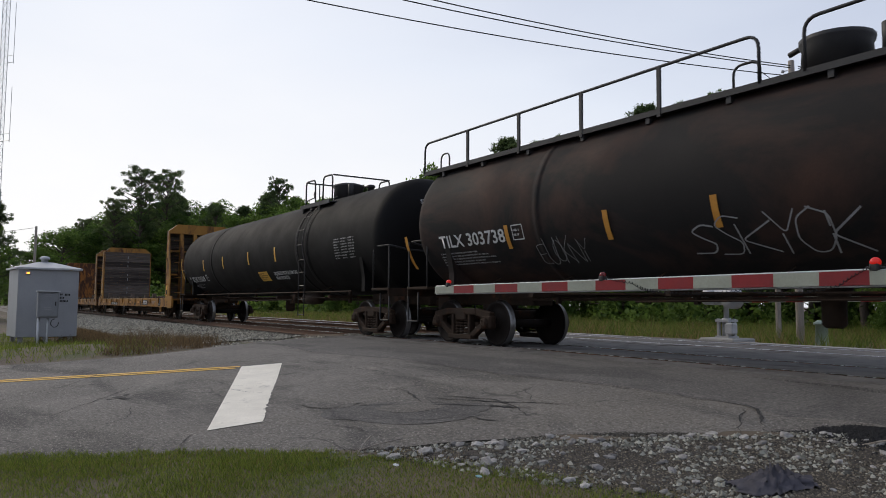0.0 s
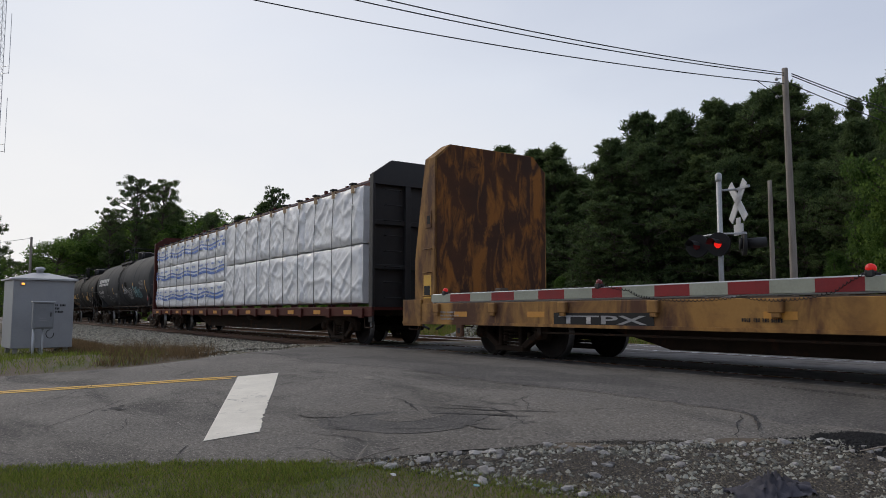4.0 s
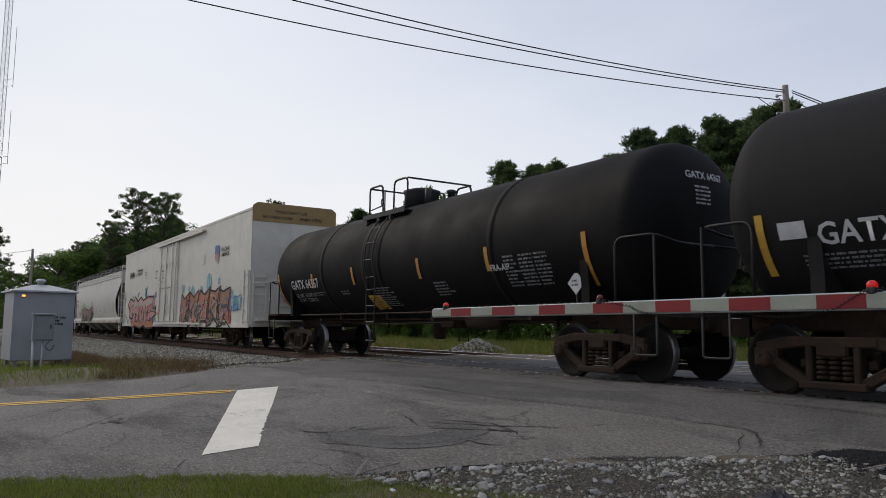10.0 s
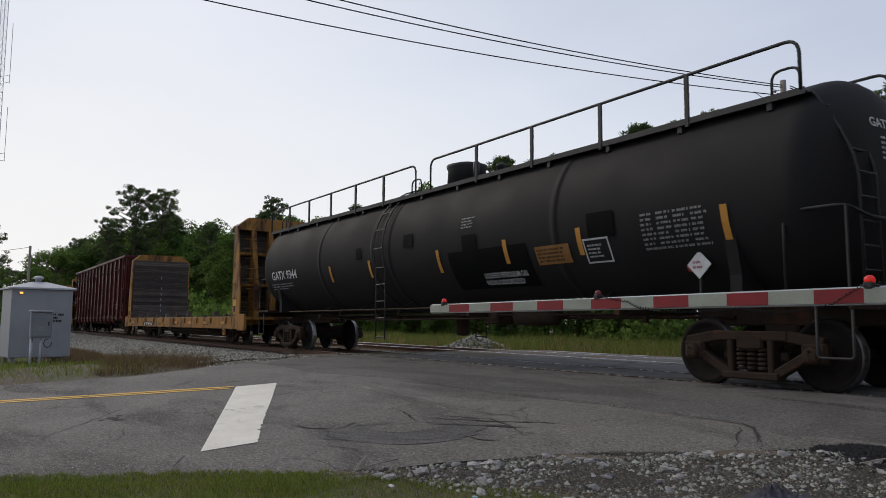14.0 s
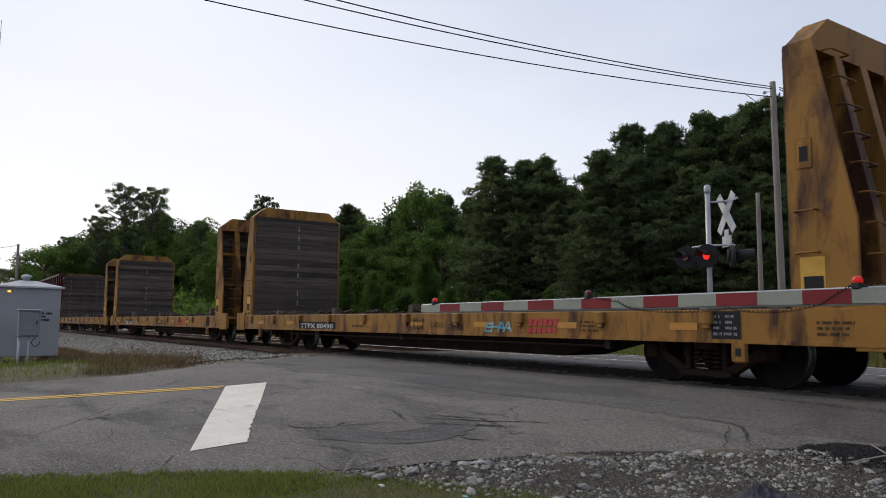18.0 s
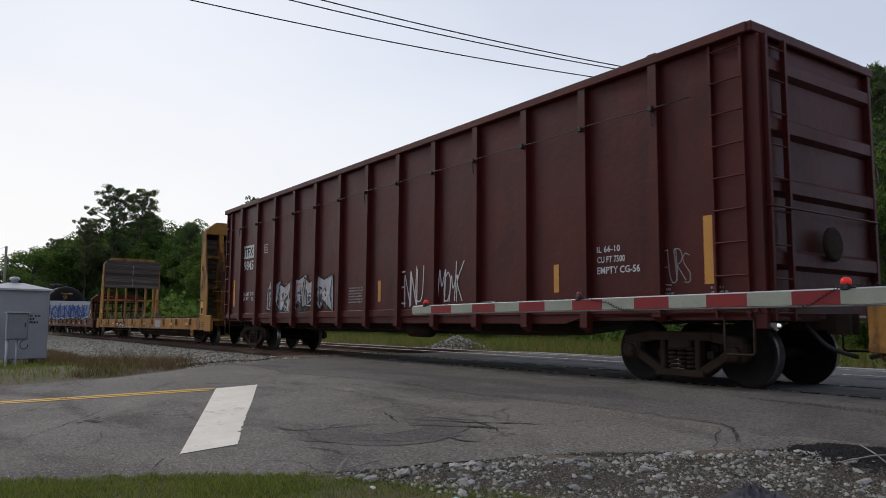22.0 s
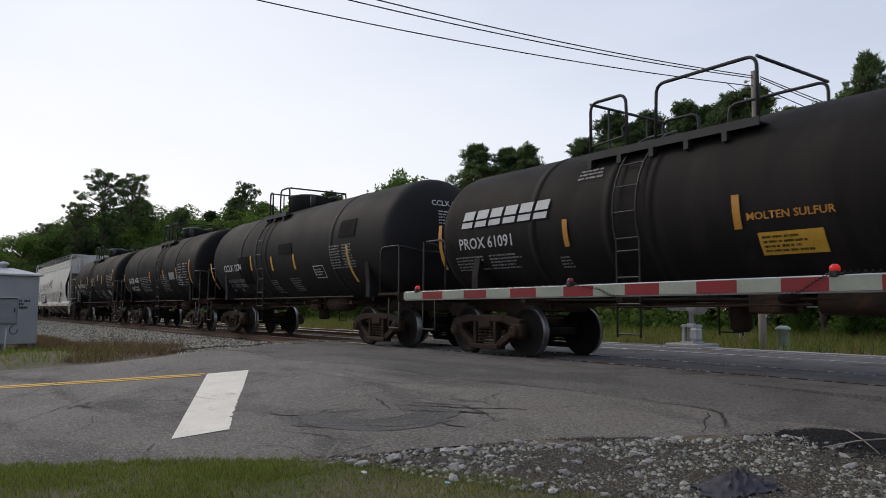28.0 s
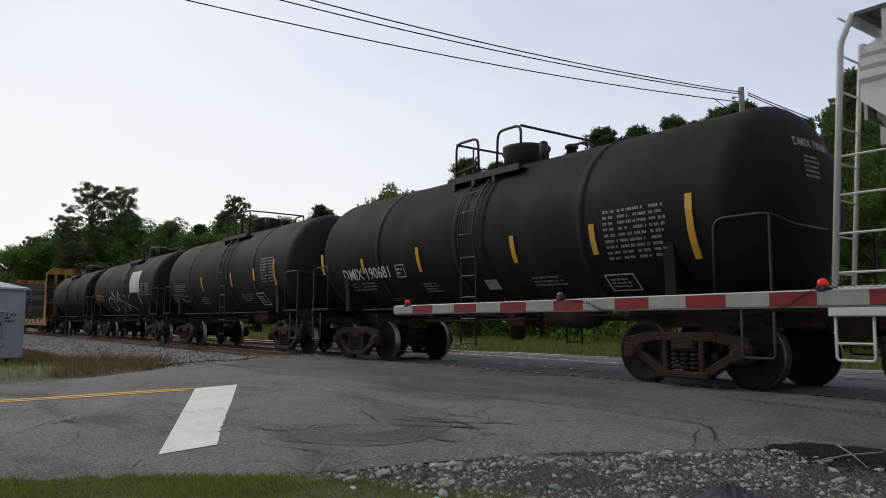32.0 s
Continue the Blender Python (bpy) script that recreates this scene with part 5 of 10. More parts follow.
        plank_wall(wall, xin, z0, z1 - cor + 0.02, w - 0.07, -s, "plank", rnd)
        bm = bmesh.new()
        prism(bm, [(-w + 0.12, z1 - cor + 0.01), (w - 0.12, z1 - cor + 0.01), (w - 0.42, z1 - 0.03), (-w + 0.42, z1 - 0.03)], *sorted((xin, xin - s * 0.03)), axis="x")
        part("face_cap", bm, paint, wall)
    elif style == "clad":
        plank_wall(wall, xin, z0, z1 - 0.06, w + 0.02, -s, "plank", rnd, 0.17, 0.22)
        for y in (-1.0, 0.0, 1.0):
            bm = bmesh.new()
            for k in range(40):
                z = z0 + 0.05 + k * 0.085
                if z < z1 - 0.4 and rnd.random() < 0.8:
                    box(bm, *sorted((xin - s * 0.07, xin - s * 0.078)), y + 0.02 * (-1) ** k - 0.014, y + 0.02 * (-1) ** k + 0.014, z, z + 0.026)
            tagged(part("bolt_row", bm, "ink_grey", wall), kind="stuff")
    if style in ("wood", "half"):
        # pale stencil dots down the middle
        bm = bmesh.new()
        for k in range(9):
            z = z0 + 0.35 + k * 0.31 if style == "wood" else z0 + 1.95 + k * 0.13
            if rnd.random() < 0.75:
                bm.faces.new([bm.verts.new((xin - s * 0.073, y, zz)) for y, zz in ((-0.02, z), (0.02, z), (0.02, z + 0.16), (-0.02, z + 0.16))])
        tagged(part("stencil", bm, "ink_grey", wall), kind="stuff")
    return wall


def flat_car(label, L, R, paint, front, rear, marks, pocket=1.9, cap="running", h_front=4.62, h_rear=4.62):
    half = (R - L) / 2
    car = thing("bulkhead_flat_car", label, "flat car", group="flat cars of the freight train")
    car_base(car, half, 3.1, cap)
    for y in (-1.6, 1.52):
        bm = bmesh.new()
        box(bm, -half, half, y, y + 0.08, 0.60, 1.03, bevel=0.008)
        box(bm, -half, half, y - (0.03 if y < 0 else -0.03), y + (0.05 if y < 0 else 0.11), 0.60, 0.65)
        part("side_sill", bm, paint, car)
    bm = bmesh.new()
    box(bm, -half, half, -1.52, 1.52, 0.93, 1.0)
    part("deck_plate", bm, paint, car)
    rnd = random.Random(int(-L))
    n = 44
    inner = half - 1.0
    bm = bmesh.new()
    for i in range(n):
        x0 = -inner + 2 * inner * i / n
        d = rnd.uniform(0, 0.015)
        box(bm, x0 + 0.006, x0 + 2 * inner / n - 0.006, -1.5, 1.5, 1.0, 1.045 + d)
    tagged(part("planking", bm, "deck_plank", car), kind="stuff")
    # stake pockets along the sill
    bm = bmesh.new()
    box(bm, -0.10, 0.10, -0.06, 0.02, 0.84, 1.02, bevel=0.012)
    box(bm, -0.06, 0.06, -0.05, 0.0, 0.78, 0.86, bevel=0.01)
    pk = to_mesh("stake_pocket", bm, paint)
    x = -half + 1.4
    while x < half - 1.0:
        part("stake_pocket", pk, None, car, m=pose(x, -1.605, 0))
        if rnd.random() < 0.6:
            bm = bmesh.new()
            box(bm, x - 0.09, x + 0.09, -1.5, -1.32, 1.03, 1.03 + rnd.uniform(0.12, 0.3), bevel=0.01)
            part("stake_block", bm, "deck_plank", car)
        x += pocket
    # tie-down chain and debris lying along the deck's edge
    bm = bmesh.new()
    x = -inner + 0.6
    while x < inner - 0.6:
        l = rnd.uniform(0.12, 0.5)
        if rnd.random() < 0.8:
            z = 1.05 + rnd.uniform(0, 0.03)
            tube(bm, [(x, -1.46 + rnd.uniform(-0.04, 0.04), z), (x + l * 0.5, -1.44 + rnd.uniform(-0.05, 0.05), z + rnd.uniform(0, 0.07)), (x + l, -1.46 + rnd.uniform(-0.04, 0.04), z)], rnd.uniform(0.018, 0.04), 5)
        x += l * rnd.uniform(0.75, 1.3)
    tagged(part("tie_down_chain", bm, "running", car, "rusty dark chain lying along the deck edge"), kind="stuff")
    # brake rod and lift lugs
    bm = bmesh.new()
    rod(bm, (-half + 4.5, -1.5, 0.5), (half - 4.5, -1.5, 0.5), 0.018, 5)
    for k in (-half + 4.5, 0, half - 4.5):
        box(bm, k - 0.05, k + 0.05, -1.54, -1.48, 0.46, 0.75)
    part("brake_rod", bm, "running", car)
    for s in (-1, 1):
        bm = bmesh.new()
        box(bm, s * (half - 2.2) - 0.11, s * (half - 2.2) + 0.11, -1.63, -1.56, 0.36, 0.62, bevel=0.02)
        box(bm, s * (half - 2.2) - 0.04, s * (half - 2.2) + 0.04, -1.636, -1.629, 0.44, 0.54, mi=1)
        part("jacking_lug", bm, [paint, "ink_black"], car)
        bm = bmesh.new()
        for dy in (-1.55,):
            box(bm, *sorted((s * half, s * (half - 0.75))), -1.62, -1.56, 0.55, 1.12, bevel=0.01)
        part("corner_plate", bm, paint, car)
    k = -half + 2.0
    i = 0
    while k < half - 2:
        if not any(kind == "patch" and x - 0.65 < k < x + w for kind, x, z, w, h, ink, body in marks):
            me = bm_mesh(quad_bm(0.45, 0.10), "ink_orange")
            part("reflector_strip", flat_lay(-1.6)(me, k, 0.76), None, car)
        k += 2.27
        i += 1
    side_marks(car, marks, -1.602)
    if "flat" in paint:
        side_marks(car, [('text', 0.62, 0.70, 0.42, 0.24, 'ink_black', 'IH 11-8\nIL 62-0'), ('text', 1.3, 0.74, 0.42, 0.11, 'ink_black', 'L 67-11'), ('bars', -2.2, 0.7, 0.7, 0.1, 'ink_black', (1, 1, 5)), ('bars', 9.4, 0.7, 0.5, 0.2, 'ink_black', (3, 1, 6)), ('bars', -9.2, 0.68, 0.8, 0.2, 'ink_grey', (3, 1, 8))], -1.602)
    bulkhead(car, 1, half - 1.5, paint, "wood" if front == "open" else front, z1=h_front, base=0.8, thin=0.36)
    bulkhead(car, -1, -half + 1.2, paint, rear, z1=h_rear, base=0.78, thin=0.38)
    return car


def plate(x, z, w, h, ink, text):
    """A black number plate with its lettering."""
    return [("patch", x, z, w, h, "ink_black", None), ("text", x + w * 0.06, z + h * 0.2, w * 0.88, h * 0.6, ink, text)]


# ---- loaded centre-beam car ----
def bundle_bm(x0, x1, y0, y1, z0, z1, rnd, sag=0.03):
    """A wrapped pack: a box with soft edges and a puckered near side."""
    bm = bmesh.new()
    nx, nz = max(6, int((x1 - x0) / 0.05)), max(5, int((z1 - z0) / 0.05))
    rows = []
    sx, sz = rnd.uniform(0, 50), rnd.uniform(0, 50)
    for j in range(nz + 1):
        row = []
        for i in range(nx + 1):
            u, v = i / nx, j / nz
            x, z = x0 + (x1 - x0) * u, z0 + (z1 - z0) * v
            edge = min(u * (x1 - x0), (1 - u) * (x1 - x0), v * (z1 - z0), (1 - v) * (z1 - z0))
            y = y0 - 0.035 * min(1, edge / 0.15)
            y += sag * (0.7 * noise.noise((x * 1.3 + sx, z * 2.2 + sz, 0)) + 0.3 * noise.noise((x * 3.1 + z * 2.2 + sx, z * 1.6 - x * 1.5, 3)))
            y -= sag * (1.5 * max(0, 1 - abs(noise.noise((x * 1.1 - z * 1.3 + sx, x * 0.4 + z * 0.7, sz)) * 4)) ** 2 + 1.0 * max(0, 1 - abs(noise.noise((x * 1.4 + z * 2.1 + sx, z * 0.6 - x * 0.5, sz + 4)) * 4)) ** 2 + 0.6 * max(0, 1 - abs(noise.noise((x * 3.6 - z * 4.2 + sx, x * 1.3 + z * 1.9, sz + 8)) * 4)) ** 2 + 0.4 * max(0, 1 - abs(noise.noise((x * 5.0 + z * 3.0 + sx, z * 2.0 - x * 1.2, sz + 12)) * 4)) ** 2) * min(1, edge / 0.1)
            zz = z + (0.025 * noise.noise((x * 1.7 + sx, 9, j)) if j in (0, nz) else 0)
            row.append(bm.verts.new((x, y, zz)))
        rows.append(row)
    for j in range(nz):
        for i in range(nx):
            f = bm.faces.new((rows[j][i], rows[j][i + 1], rows[j + 1][i + 1], rows[j + 1][i]))
            f.smooth = True
    top = rows[-1]
    back = [bm.verts.new((v.co.x, y1, z1)) for v in top]
    base = [bm.verts.new((v.co.x, y1, z0)) for v in rows[0]]
    for i in range(nx):
        bm.faces.new((top[i], top[i + 1], back[i + 1], back[i]))
        bm.faces.new((base[i], base[i + 1], rows[0][i + 1], rows[0][i]))
        bm.faces.new((back[i], back[i + 1], base[i + 1], base[i]))
    bm.faces.new([r[0] for r in rows][::-1] + [base[0], back[0]])
    bm.faces.new([r[-1] for r in rows] + [back[-1], base[-1]])
    return bm


def centre_beam_car(label, L, R):
    true = (R - L) / 2
    half = true / DRAWN
    rnd = random.Random(44)
    car = thing("centre_beam_car", label, "flat car", group="flat cars of the freight train")
    car_base(car, true, 2.9)
    fixed = set(car.children_recursive)
    for y in (-1.58, 1.5):
        bm = bmesh.new()
        box(bm, -half, half, y, y + 0.08, 0.74, 0.98, bevel=0.008)
        part("side_sill", bm, "flat_brown", car)
    bm = bmesh.new()
    box(bm, -half, half, -1.5, 1.5, 0.9, 0.97)
    part("deck_plate", bm, "flat_brown", car)
    bm = bmesh.new()
    box(bm, -half + 0.3, half - 0.3, -0.26, 0.26, 4.38, 4.62, bevel=0.03)
    part("top_chord", bm, "flat_brown", car)
    for i in range(15):
        x = -half + 1.2 + i * (2 * half - 2.4) / 14
        bm = bmesh.new()
        box(bm, x - 0.07, x + 0.07, -0.12, 0.12, 0.97, 4.4, bevel=0.01)
        part("post", bm, "flat_brown", car)
        bm = bmesh.new()
        box(bm, x - 0.04, x + 0.07, -0.3, -0.2, 4.58, 4.63 + 0.03 * (i % 3), bevel=0.01)
        part("winch", bm, "flat_brown", car)
    for s in (-1, 1):
        paint = "black_iron" if s > 0 else "flat_brown"
        xin = s * (half - 0.2)
        bm = bmesh.new()
        for y in (-1.57, 1.5):
            box(bm, *sorted((xin, s * half)), y, y + 0.07, 0.6, 4.25, bevel=0.01)
        wall = part("end_frame", bm, paint, car)
        bm = bmesh.new()
        prism(bm, [(-1.57, 4.0), (1.57, 4.0), (1.57, 4.25), (1.05, 4.62), (-1.05, 4.62), (-1.57, 4.25)], *sorted((s * (half - 0.12), s * half)), axis="x")
        part("head_beam", bm, paint, wall)
        bm = bmesh.new()
        box(bm, *sorted((xin, xin + s * 0.04)), -1.5, 1.5, 0.98, 4.3)
        part("end_sheet", bm, paint, wall)
        for y in (-0.55, 0.35):
            bm = bmesh.new()
            box(bm, *sorted((xin + s * 0.045, s * (half - 0.02))), y - 0.08, y + 0.08, 0.98, 4.2, bevel=0.01)
            part("upright", bm, paint, wall)
        for z in (1.9, 3.0):
            bm = bmesh.new()
            box(bm, *sorted((xin + s * 0.05, s * (half - 0.06))), -1.5, 1.5, z, z + 0.12, bevel=0.01)
            part("cross_beam", bm, paint, wall)
        bm = bmesh.new()
        for i in range(8):
            z = 1.2 + i * 0.38
            tube(bm, bend([(s * (half - 0.03), -1.25, z), (s * (half + 0.08), -1.25, z), (s * (half + 0.08), -0.8, z), (s * (half - 0.03), -0.8, z)], 0.03, 2), 0.014, 5)
        part("ladder", bm, paint, wall)
    part("number_plate", head_mesh(bm_mesh(quad_bm(0.62, 0.3), "ink_grey"), 0.45, 3.35, half - 0.5), None, car)
    # yellow reflectors and stake pockets along the sill
    k = -half + 1.0
    while k < half - 1:
        me = bm_mesh(quad_bm(0.5, 0.11), "ink_orange")
        part("reflector_strip", flat_lay(-1.58)(me, k, 0.79), None, car)
        bm = bmesh.new()
        box(bm, k + 1.0, k + 1.22, -1.64, -1.58, 0.7, 0.95, bevel=0.012)
        part("winch_box", bm, "flat_brown", car)
        k += 2.05
    # the load: three tiers of blue-striped packs behind, two tiers of plain white packs ahead
    load = []
    split = -half + 12.35
    for z0, z1 in ((1.08, 2.02), (2.05, 3.0), (3.03, 4.0)):
        x = -half + 0.3
        for w in (4.05, 4.05, 3.9):
            load.append((x, x + w, z0, z1, True))
            x += w + 0.015
    for z0, z1 in ((1.08, 2.56), (2.6, 4.07)):
        x = split + 0.05
        for w in (3.9, 4.05, 3.95):
            load.append((x, min(x + w, half - 0.6), z0, z1, False))
            x += w + 0.015
    for x0, x1, z0, z1, blue in load:
        pk = part("wrapped_pack", bundle_bm(x0, x1, -1.42, -0.2, z0, z1, rnd), "wrap", car, "lumber pack in white plastic" + (" with blue stripes" if blue else ""))
        if blue:
            for zz, hh in ((z0 + 0.33, 0.10), (z0 + 0.50, 0.06)):
                me = bm_mesh(quad_bm(x1 - x0 - 0.1, hh, (26, 1)), "wrap_blue")
                co = np.zeros(len(me.vertices) * 3)
                me.vertices.foreach_get("co", co)
                co = co.reshape(-1, 3)
                co[:, 0] += x0 + 0.05
                co[:, 2] += zz + 0.05 * np.sin(co[:, 0] * 2.2 + zz)
                co[:, 1] = -1.505
                me.vertices.foreach_set("co", co.ravel())
                me.update()
                part("blue_stripe", me, None, pk)
            for k in range(4):
                me = bm_mesh(bars_bm(0.72, 0.1, 1, 70 + k, fill=0.8), "wrap_blue")
                part("blue_mark", flat_lay(-1.505, 0.004)(me, x0 + 0.12 + k * 0.98, z0 + 0.66), None, pk)
    # straps with cardboard corners
    xs = [-half + 1.0 + i * 1.27 for i in range(19)]
    for x in xs:
        if x > half - 0.8:
            continue
        zt = 4.02 if x < split else 4.09
        bm = bmesh.new()
        tube(bm, [(x, -1.515, 1.0), (x + 0.01, -1.53, 2.0), (x - 0.01, -1.53, 3.0), (x, -1.50, zt - 0.02), (x, -1.4, zt + 0.04), (x, -0.28, 4.55)], 0.011, 4)
        part("strap", bm, "strap", car)
        bm = bmesh.new()
        box(bm, x - 0.09, x + 0.09, -1.52, -1.50, zt - 0.17, zt + 0.02)
        box(bm, x - 0.09, x + 0.09, -1.52, -1.3, zt + 0.02, zt + 0.035)
        part("corner_guard", bm, "cardboard", car)
        bm = bmesh.new()
        for d in (-0.05, 0.0, 0.05):
            box(bm, x - 0.1, x + 0.1, -1.5 + d - 0.02, -1.47 + d, zt + 0.035, zt + 0.09, bevel=0.01)
        part("strap_buckle", bm, "ink_black", car)
    shorten(car, fixed)
    return car


# ---- covered hoppers ----
def hopper_car(label, L, R, paint, eave, bays, marks, rib, walk, extra=()):
    true = (R - L) / 2
    half = true / DRAWN
    car = thing("covered_hopper", label, "hopper car", group="covered hoppers of the freight train")
    zs = 1.22
    # curved side sheets, cut back at the ends for the platforms
    def flank(z):
        t = (z - zs) / (eave - zs)
        return 1.50 + 0.10 * math.sin(math.pi * min(1, t * 1.05)) - 0.02 * t
    def end_x(z):
        pts = [(zs, half - 1.0), (1.36, half - 1.06), (1.55, half - 1.55), (1.75, half - 1.68), (2.30, half - 1.69), (2.42, half - 1.62), (3.35, half - 0.485), (3.36, half - 0.47), (eave, half - 0.47)]
        return lerp_list(pts, z)
    bm = bmesh.new()
    nz, nx = 44, 40
    for s in (-1, 1):
        rows = []
        for j in range(nz + 1):
            z = zs + (eave - zs) * j / nz
            e = end_x(z)
            rows.append([bm.verts.new((-e + 2 * e * i / nx, s * flank(z), z)) for i in range(nx + 1)])
        for j in range(nz):
            for i in range(nx):
                q = (rows[j][i], rows[j][i + 1], rows[j + 1][i + 1], rows[j + 1][i])
                f = bm.faces.new(q if s < 0 else q[::-1])
                f.smooth = True
        # the rim has vertices of its own, so that its edge stays crisp
        outer = [[bm.verts.new(v.co) for v in (r[0], r[-1])] for r in rows]
        inner = [[bm.verts.new(v.co + Vector((0, -s * 0.03, 0))) for v in (r[0], r[-1])] for r in rows]
        for j in range(nz):
            bm.faces.new((outer[j][0], outer[j + 1][0], inner[j + 1][0], inner[j][0]))
            bm.faces.new((outer[j][1], inner[j][1], inner[j + 1][1], outer[j + 1][1]))
    part("side_sheet", bm, paint, car)
    # rolled eave, three ribs deep
    for s in (-1, 1):
        for k in range(3):
            bm = bmesh.new()
            z = eave - 0.02 + k * rib
            y = s * (flank(eave) + 0.005 - 0.04 * k)
            prism(bm, [(y - s * 0.16, z), (y, z), (y + s * 0.026, z + rib * 0.3), (y + s * 0.014, z + rib * 0.86), (y - s * 0.03, z + rib * 0.97), (y - s * 0.16, z + rib * 0.97)], -half + 0.47, half - 0.47, axis="x")
            part("eave_rib", bm, paint, car)
    bm = bmesh.new()
    z = eave + rib * 3 - 0.03
    prism(bm, [(-1.42, z - 0.02), (-0.78, walk - 0.02), (0, walk + 0.05), (0.78, walk - 0.02), (1.42, z - 0.02)], -half + 0.5, half - 0.5, axis="x")
    part("roof", bm, paint, car)
    # roof walks on both sides, on brackets
    zw = walk + 0.03
    xw = half - 0.42
    for s in (-1, 1):
        bm = bmesh.new()
        for i in range(11):
            y = s * (0.77 + i * 0.066)
            box(bm, -xw, xw, y - 0.022, y + 0.022, zw, zw + 0.02)
        k = -xw + 0.1
        while k < xw:
            box(bm, k, k + 0.03, *sorted((s * 0.74, s * 1.44)), zw - 0.012, zw - 0.001)
            k += 0.16
        box(bm, -xw, xw, *sorted((s * 1.44, s * 1.455)), zw - 0.015, zw + 0.03)
        tagged(part("roof_walk", bm, "grating", car, "dark steel grating walkway"), kind="stuff")
        for i in range(11):
            x = -xw + 0.35 + i * (2 * xw - 1.5) / 10
            bm = bmesh.new()
            box(bm, x - 0.045, x + 0.045, *sorted((s * 1.40, s * 1.438)), eave + rib * 3 - 0.08, zw + 0.01, bevel=0.006)
            prism(bm, [(s * 1.40, zw - 0.02), (s * 1.40, zw - 0.10), (s * 0.85, zw - 0.07), (s * 0.8, zw - 0.02)], x - 0.012, x + 0.012, axis="x")
            part("walk_bracket", bm, paint, car)
        for e in (-1, 1):
            bm = bmesh.new()
            box(bm, *sorted((e * (xw + 0.01), e * (xw + 0.04))), *sorted((s * 0.5, s * 1.43)), zw - 0.12, zw + 0.02, bevel=0.006)
            part("walk_end", bm, paint, car)
    # welded seams down the side sheets
    for i in range(1, 8):
        x = -half + 1.4 + i * (2 * half - 2.8) / 8
        bm = bmesh.new()
        tube(bm, [(x, -flank(z) - 0.001, z) for z in np.linspace(1.32, eave - 0.02, 12).tolist()], 0.008, 5)
        part("seam", bm, paint, car)
    # hatches
    for i in range(4):
        bm = bmesh.new()
        x = -half * 0.75 + i * half * 0.5
        revolve(bm, [(walk - 0.25, 0.36), (walk, 0.36), (walk + 0.06, 0.25)], "z", 14, m=pose(x, 0, 0))
        part("hatch", bm, paint, car)
    # side sill
    for s in (-1, 1):
        bm = bmesh.new()
        y0, y1 = sorted((s * 1.42, s * 1.56))
        box(bm, -half, half, y0, y1, 0.96, 1.16, bevel=0.01)
        part("side_sill", bm, paint, car)
        bm = bmesh.new()
        prism(bm, [(s * 1.56, 1.16), (s * 1.44, 1.16), (s * 1.44, 1.30), (s * 1.50, 1.30)], -half, half, axis="x")
        part("sill_slope", bm, paint, car)
    # end slope sheets and bulk ends
    for s in (-1, 1):
        bm = bmesh.new()
        prism(bm, [(s * (half - 0.62), eave), (s * (half - 0.62), eave - 0.42), (s * (half - 1.95), 1.35), (s * (half - 2.05), 1.35), (s * (half - 1.2), eave)], -1.44, 1.44)
        # darker than the sides: grime, and the recess's shade put into the colour
        part("end_slope", bm, "hopper_under", car, "grimy sloping end sheet, darkened for the shade of its recess")
        bm = bmesh.new()
        box(bm, *sorted((s * (half - 0.5), s * (half - 0.46))), -1.40, 1.40, eave - 0.42, eave + rib * 3)
        end = part("end_panel", bm, paint, car)
        for y in (-0.75, 0.0, 0.75):
            bm = bmesh.new()
            box(bm, *sorted((s * (half - 0.46), s * (half - 0.36))), y - 0.05, y + 0.05, eave - 0.6, eave + rib * 3 - 0.02, bevel=0.01)
            part("end_stiffener", bm, paint, end)
        for y in (-1.1, -0.35, 0.4):
            me = head_mesh(bm_mesh(bars_bm(0.5, 0.34, 4, int(y * 10) + 30), "ink_grey"), y, eave - 0.2, half - 0.452)
            if s > 0:
                tagged(part("stencil", me, None, end), kind="stuff")
        for y in (-1.3, 1.24):
            bm = bmesh.new()
            prism(bm, [(s * (half - 1.85), 1.2), (s * (half - 0.75), eave - 0.6), (s * (half - 0.95), 1.2)], y, y + 0.05)
            # same darkened colour as the slope, grime with painted-in shade
            part("end_web", bm, "hopper_under", car)
        bm = bmesh.new()
        box(bm, *sorted((s * (half - 1.9), s * half)), -1.45, 1.45, 1.1, 1.16, bevel=0.01)
        part("end_deck", bm, paint, car)
        # corner ladder posts, tilted, with rungs
        for y in (-1.5, 1.5):
            bm = bmesh.new()
            q = 1 if y > 0 else -1
            tube(bm, bend([(s * (half - 0.05), y, 0.98), (s * (half - 0.25), y, eave + 0.2), (s * (half - 0.27), y, eave + 0.5), (s * (half - 0.40), y - q * 0.06, zw + 0.02)], 0.08, 4), 0.038, 6)
            rod(bm, (s * (half - 0.78), y, 1.16), (s * (half - 0.95), y, 2.62), 0.035, 6)
            for i in range(4):
                z = 1.45 + i * 0.44
                rod(bm, (s * (half - 0.06 - 0.03 * i), y, z), (s * (half - 0.82 - 0.05 * i), y, z), 0.014, 5)
            for i in range(8):
                z = 1.45 + i * 0.42
                rod(bm, (s * (half - 0.05 - 0.03 * i), y, z), (s * (half - 0.05 - 0.03 * i), y - q * 0.5, z), 0.014, 5)
            tube(bm, bend([(s * (half - 0.03), y - q * 0.5, 1.1), (s * (half - 0.27), y - q * 0.5, eave + 0.6)], 0.1), 0.03, 5)
            part("corner_ladder", bm, paint, car)
            bm = bmesh.new()
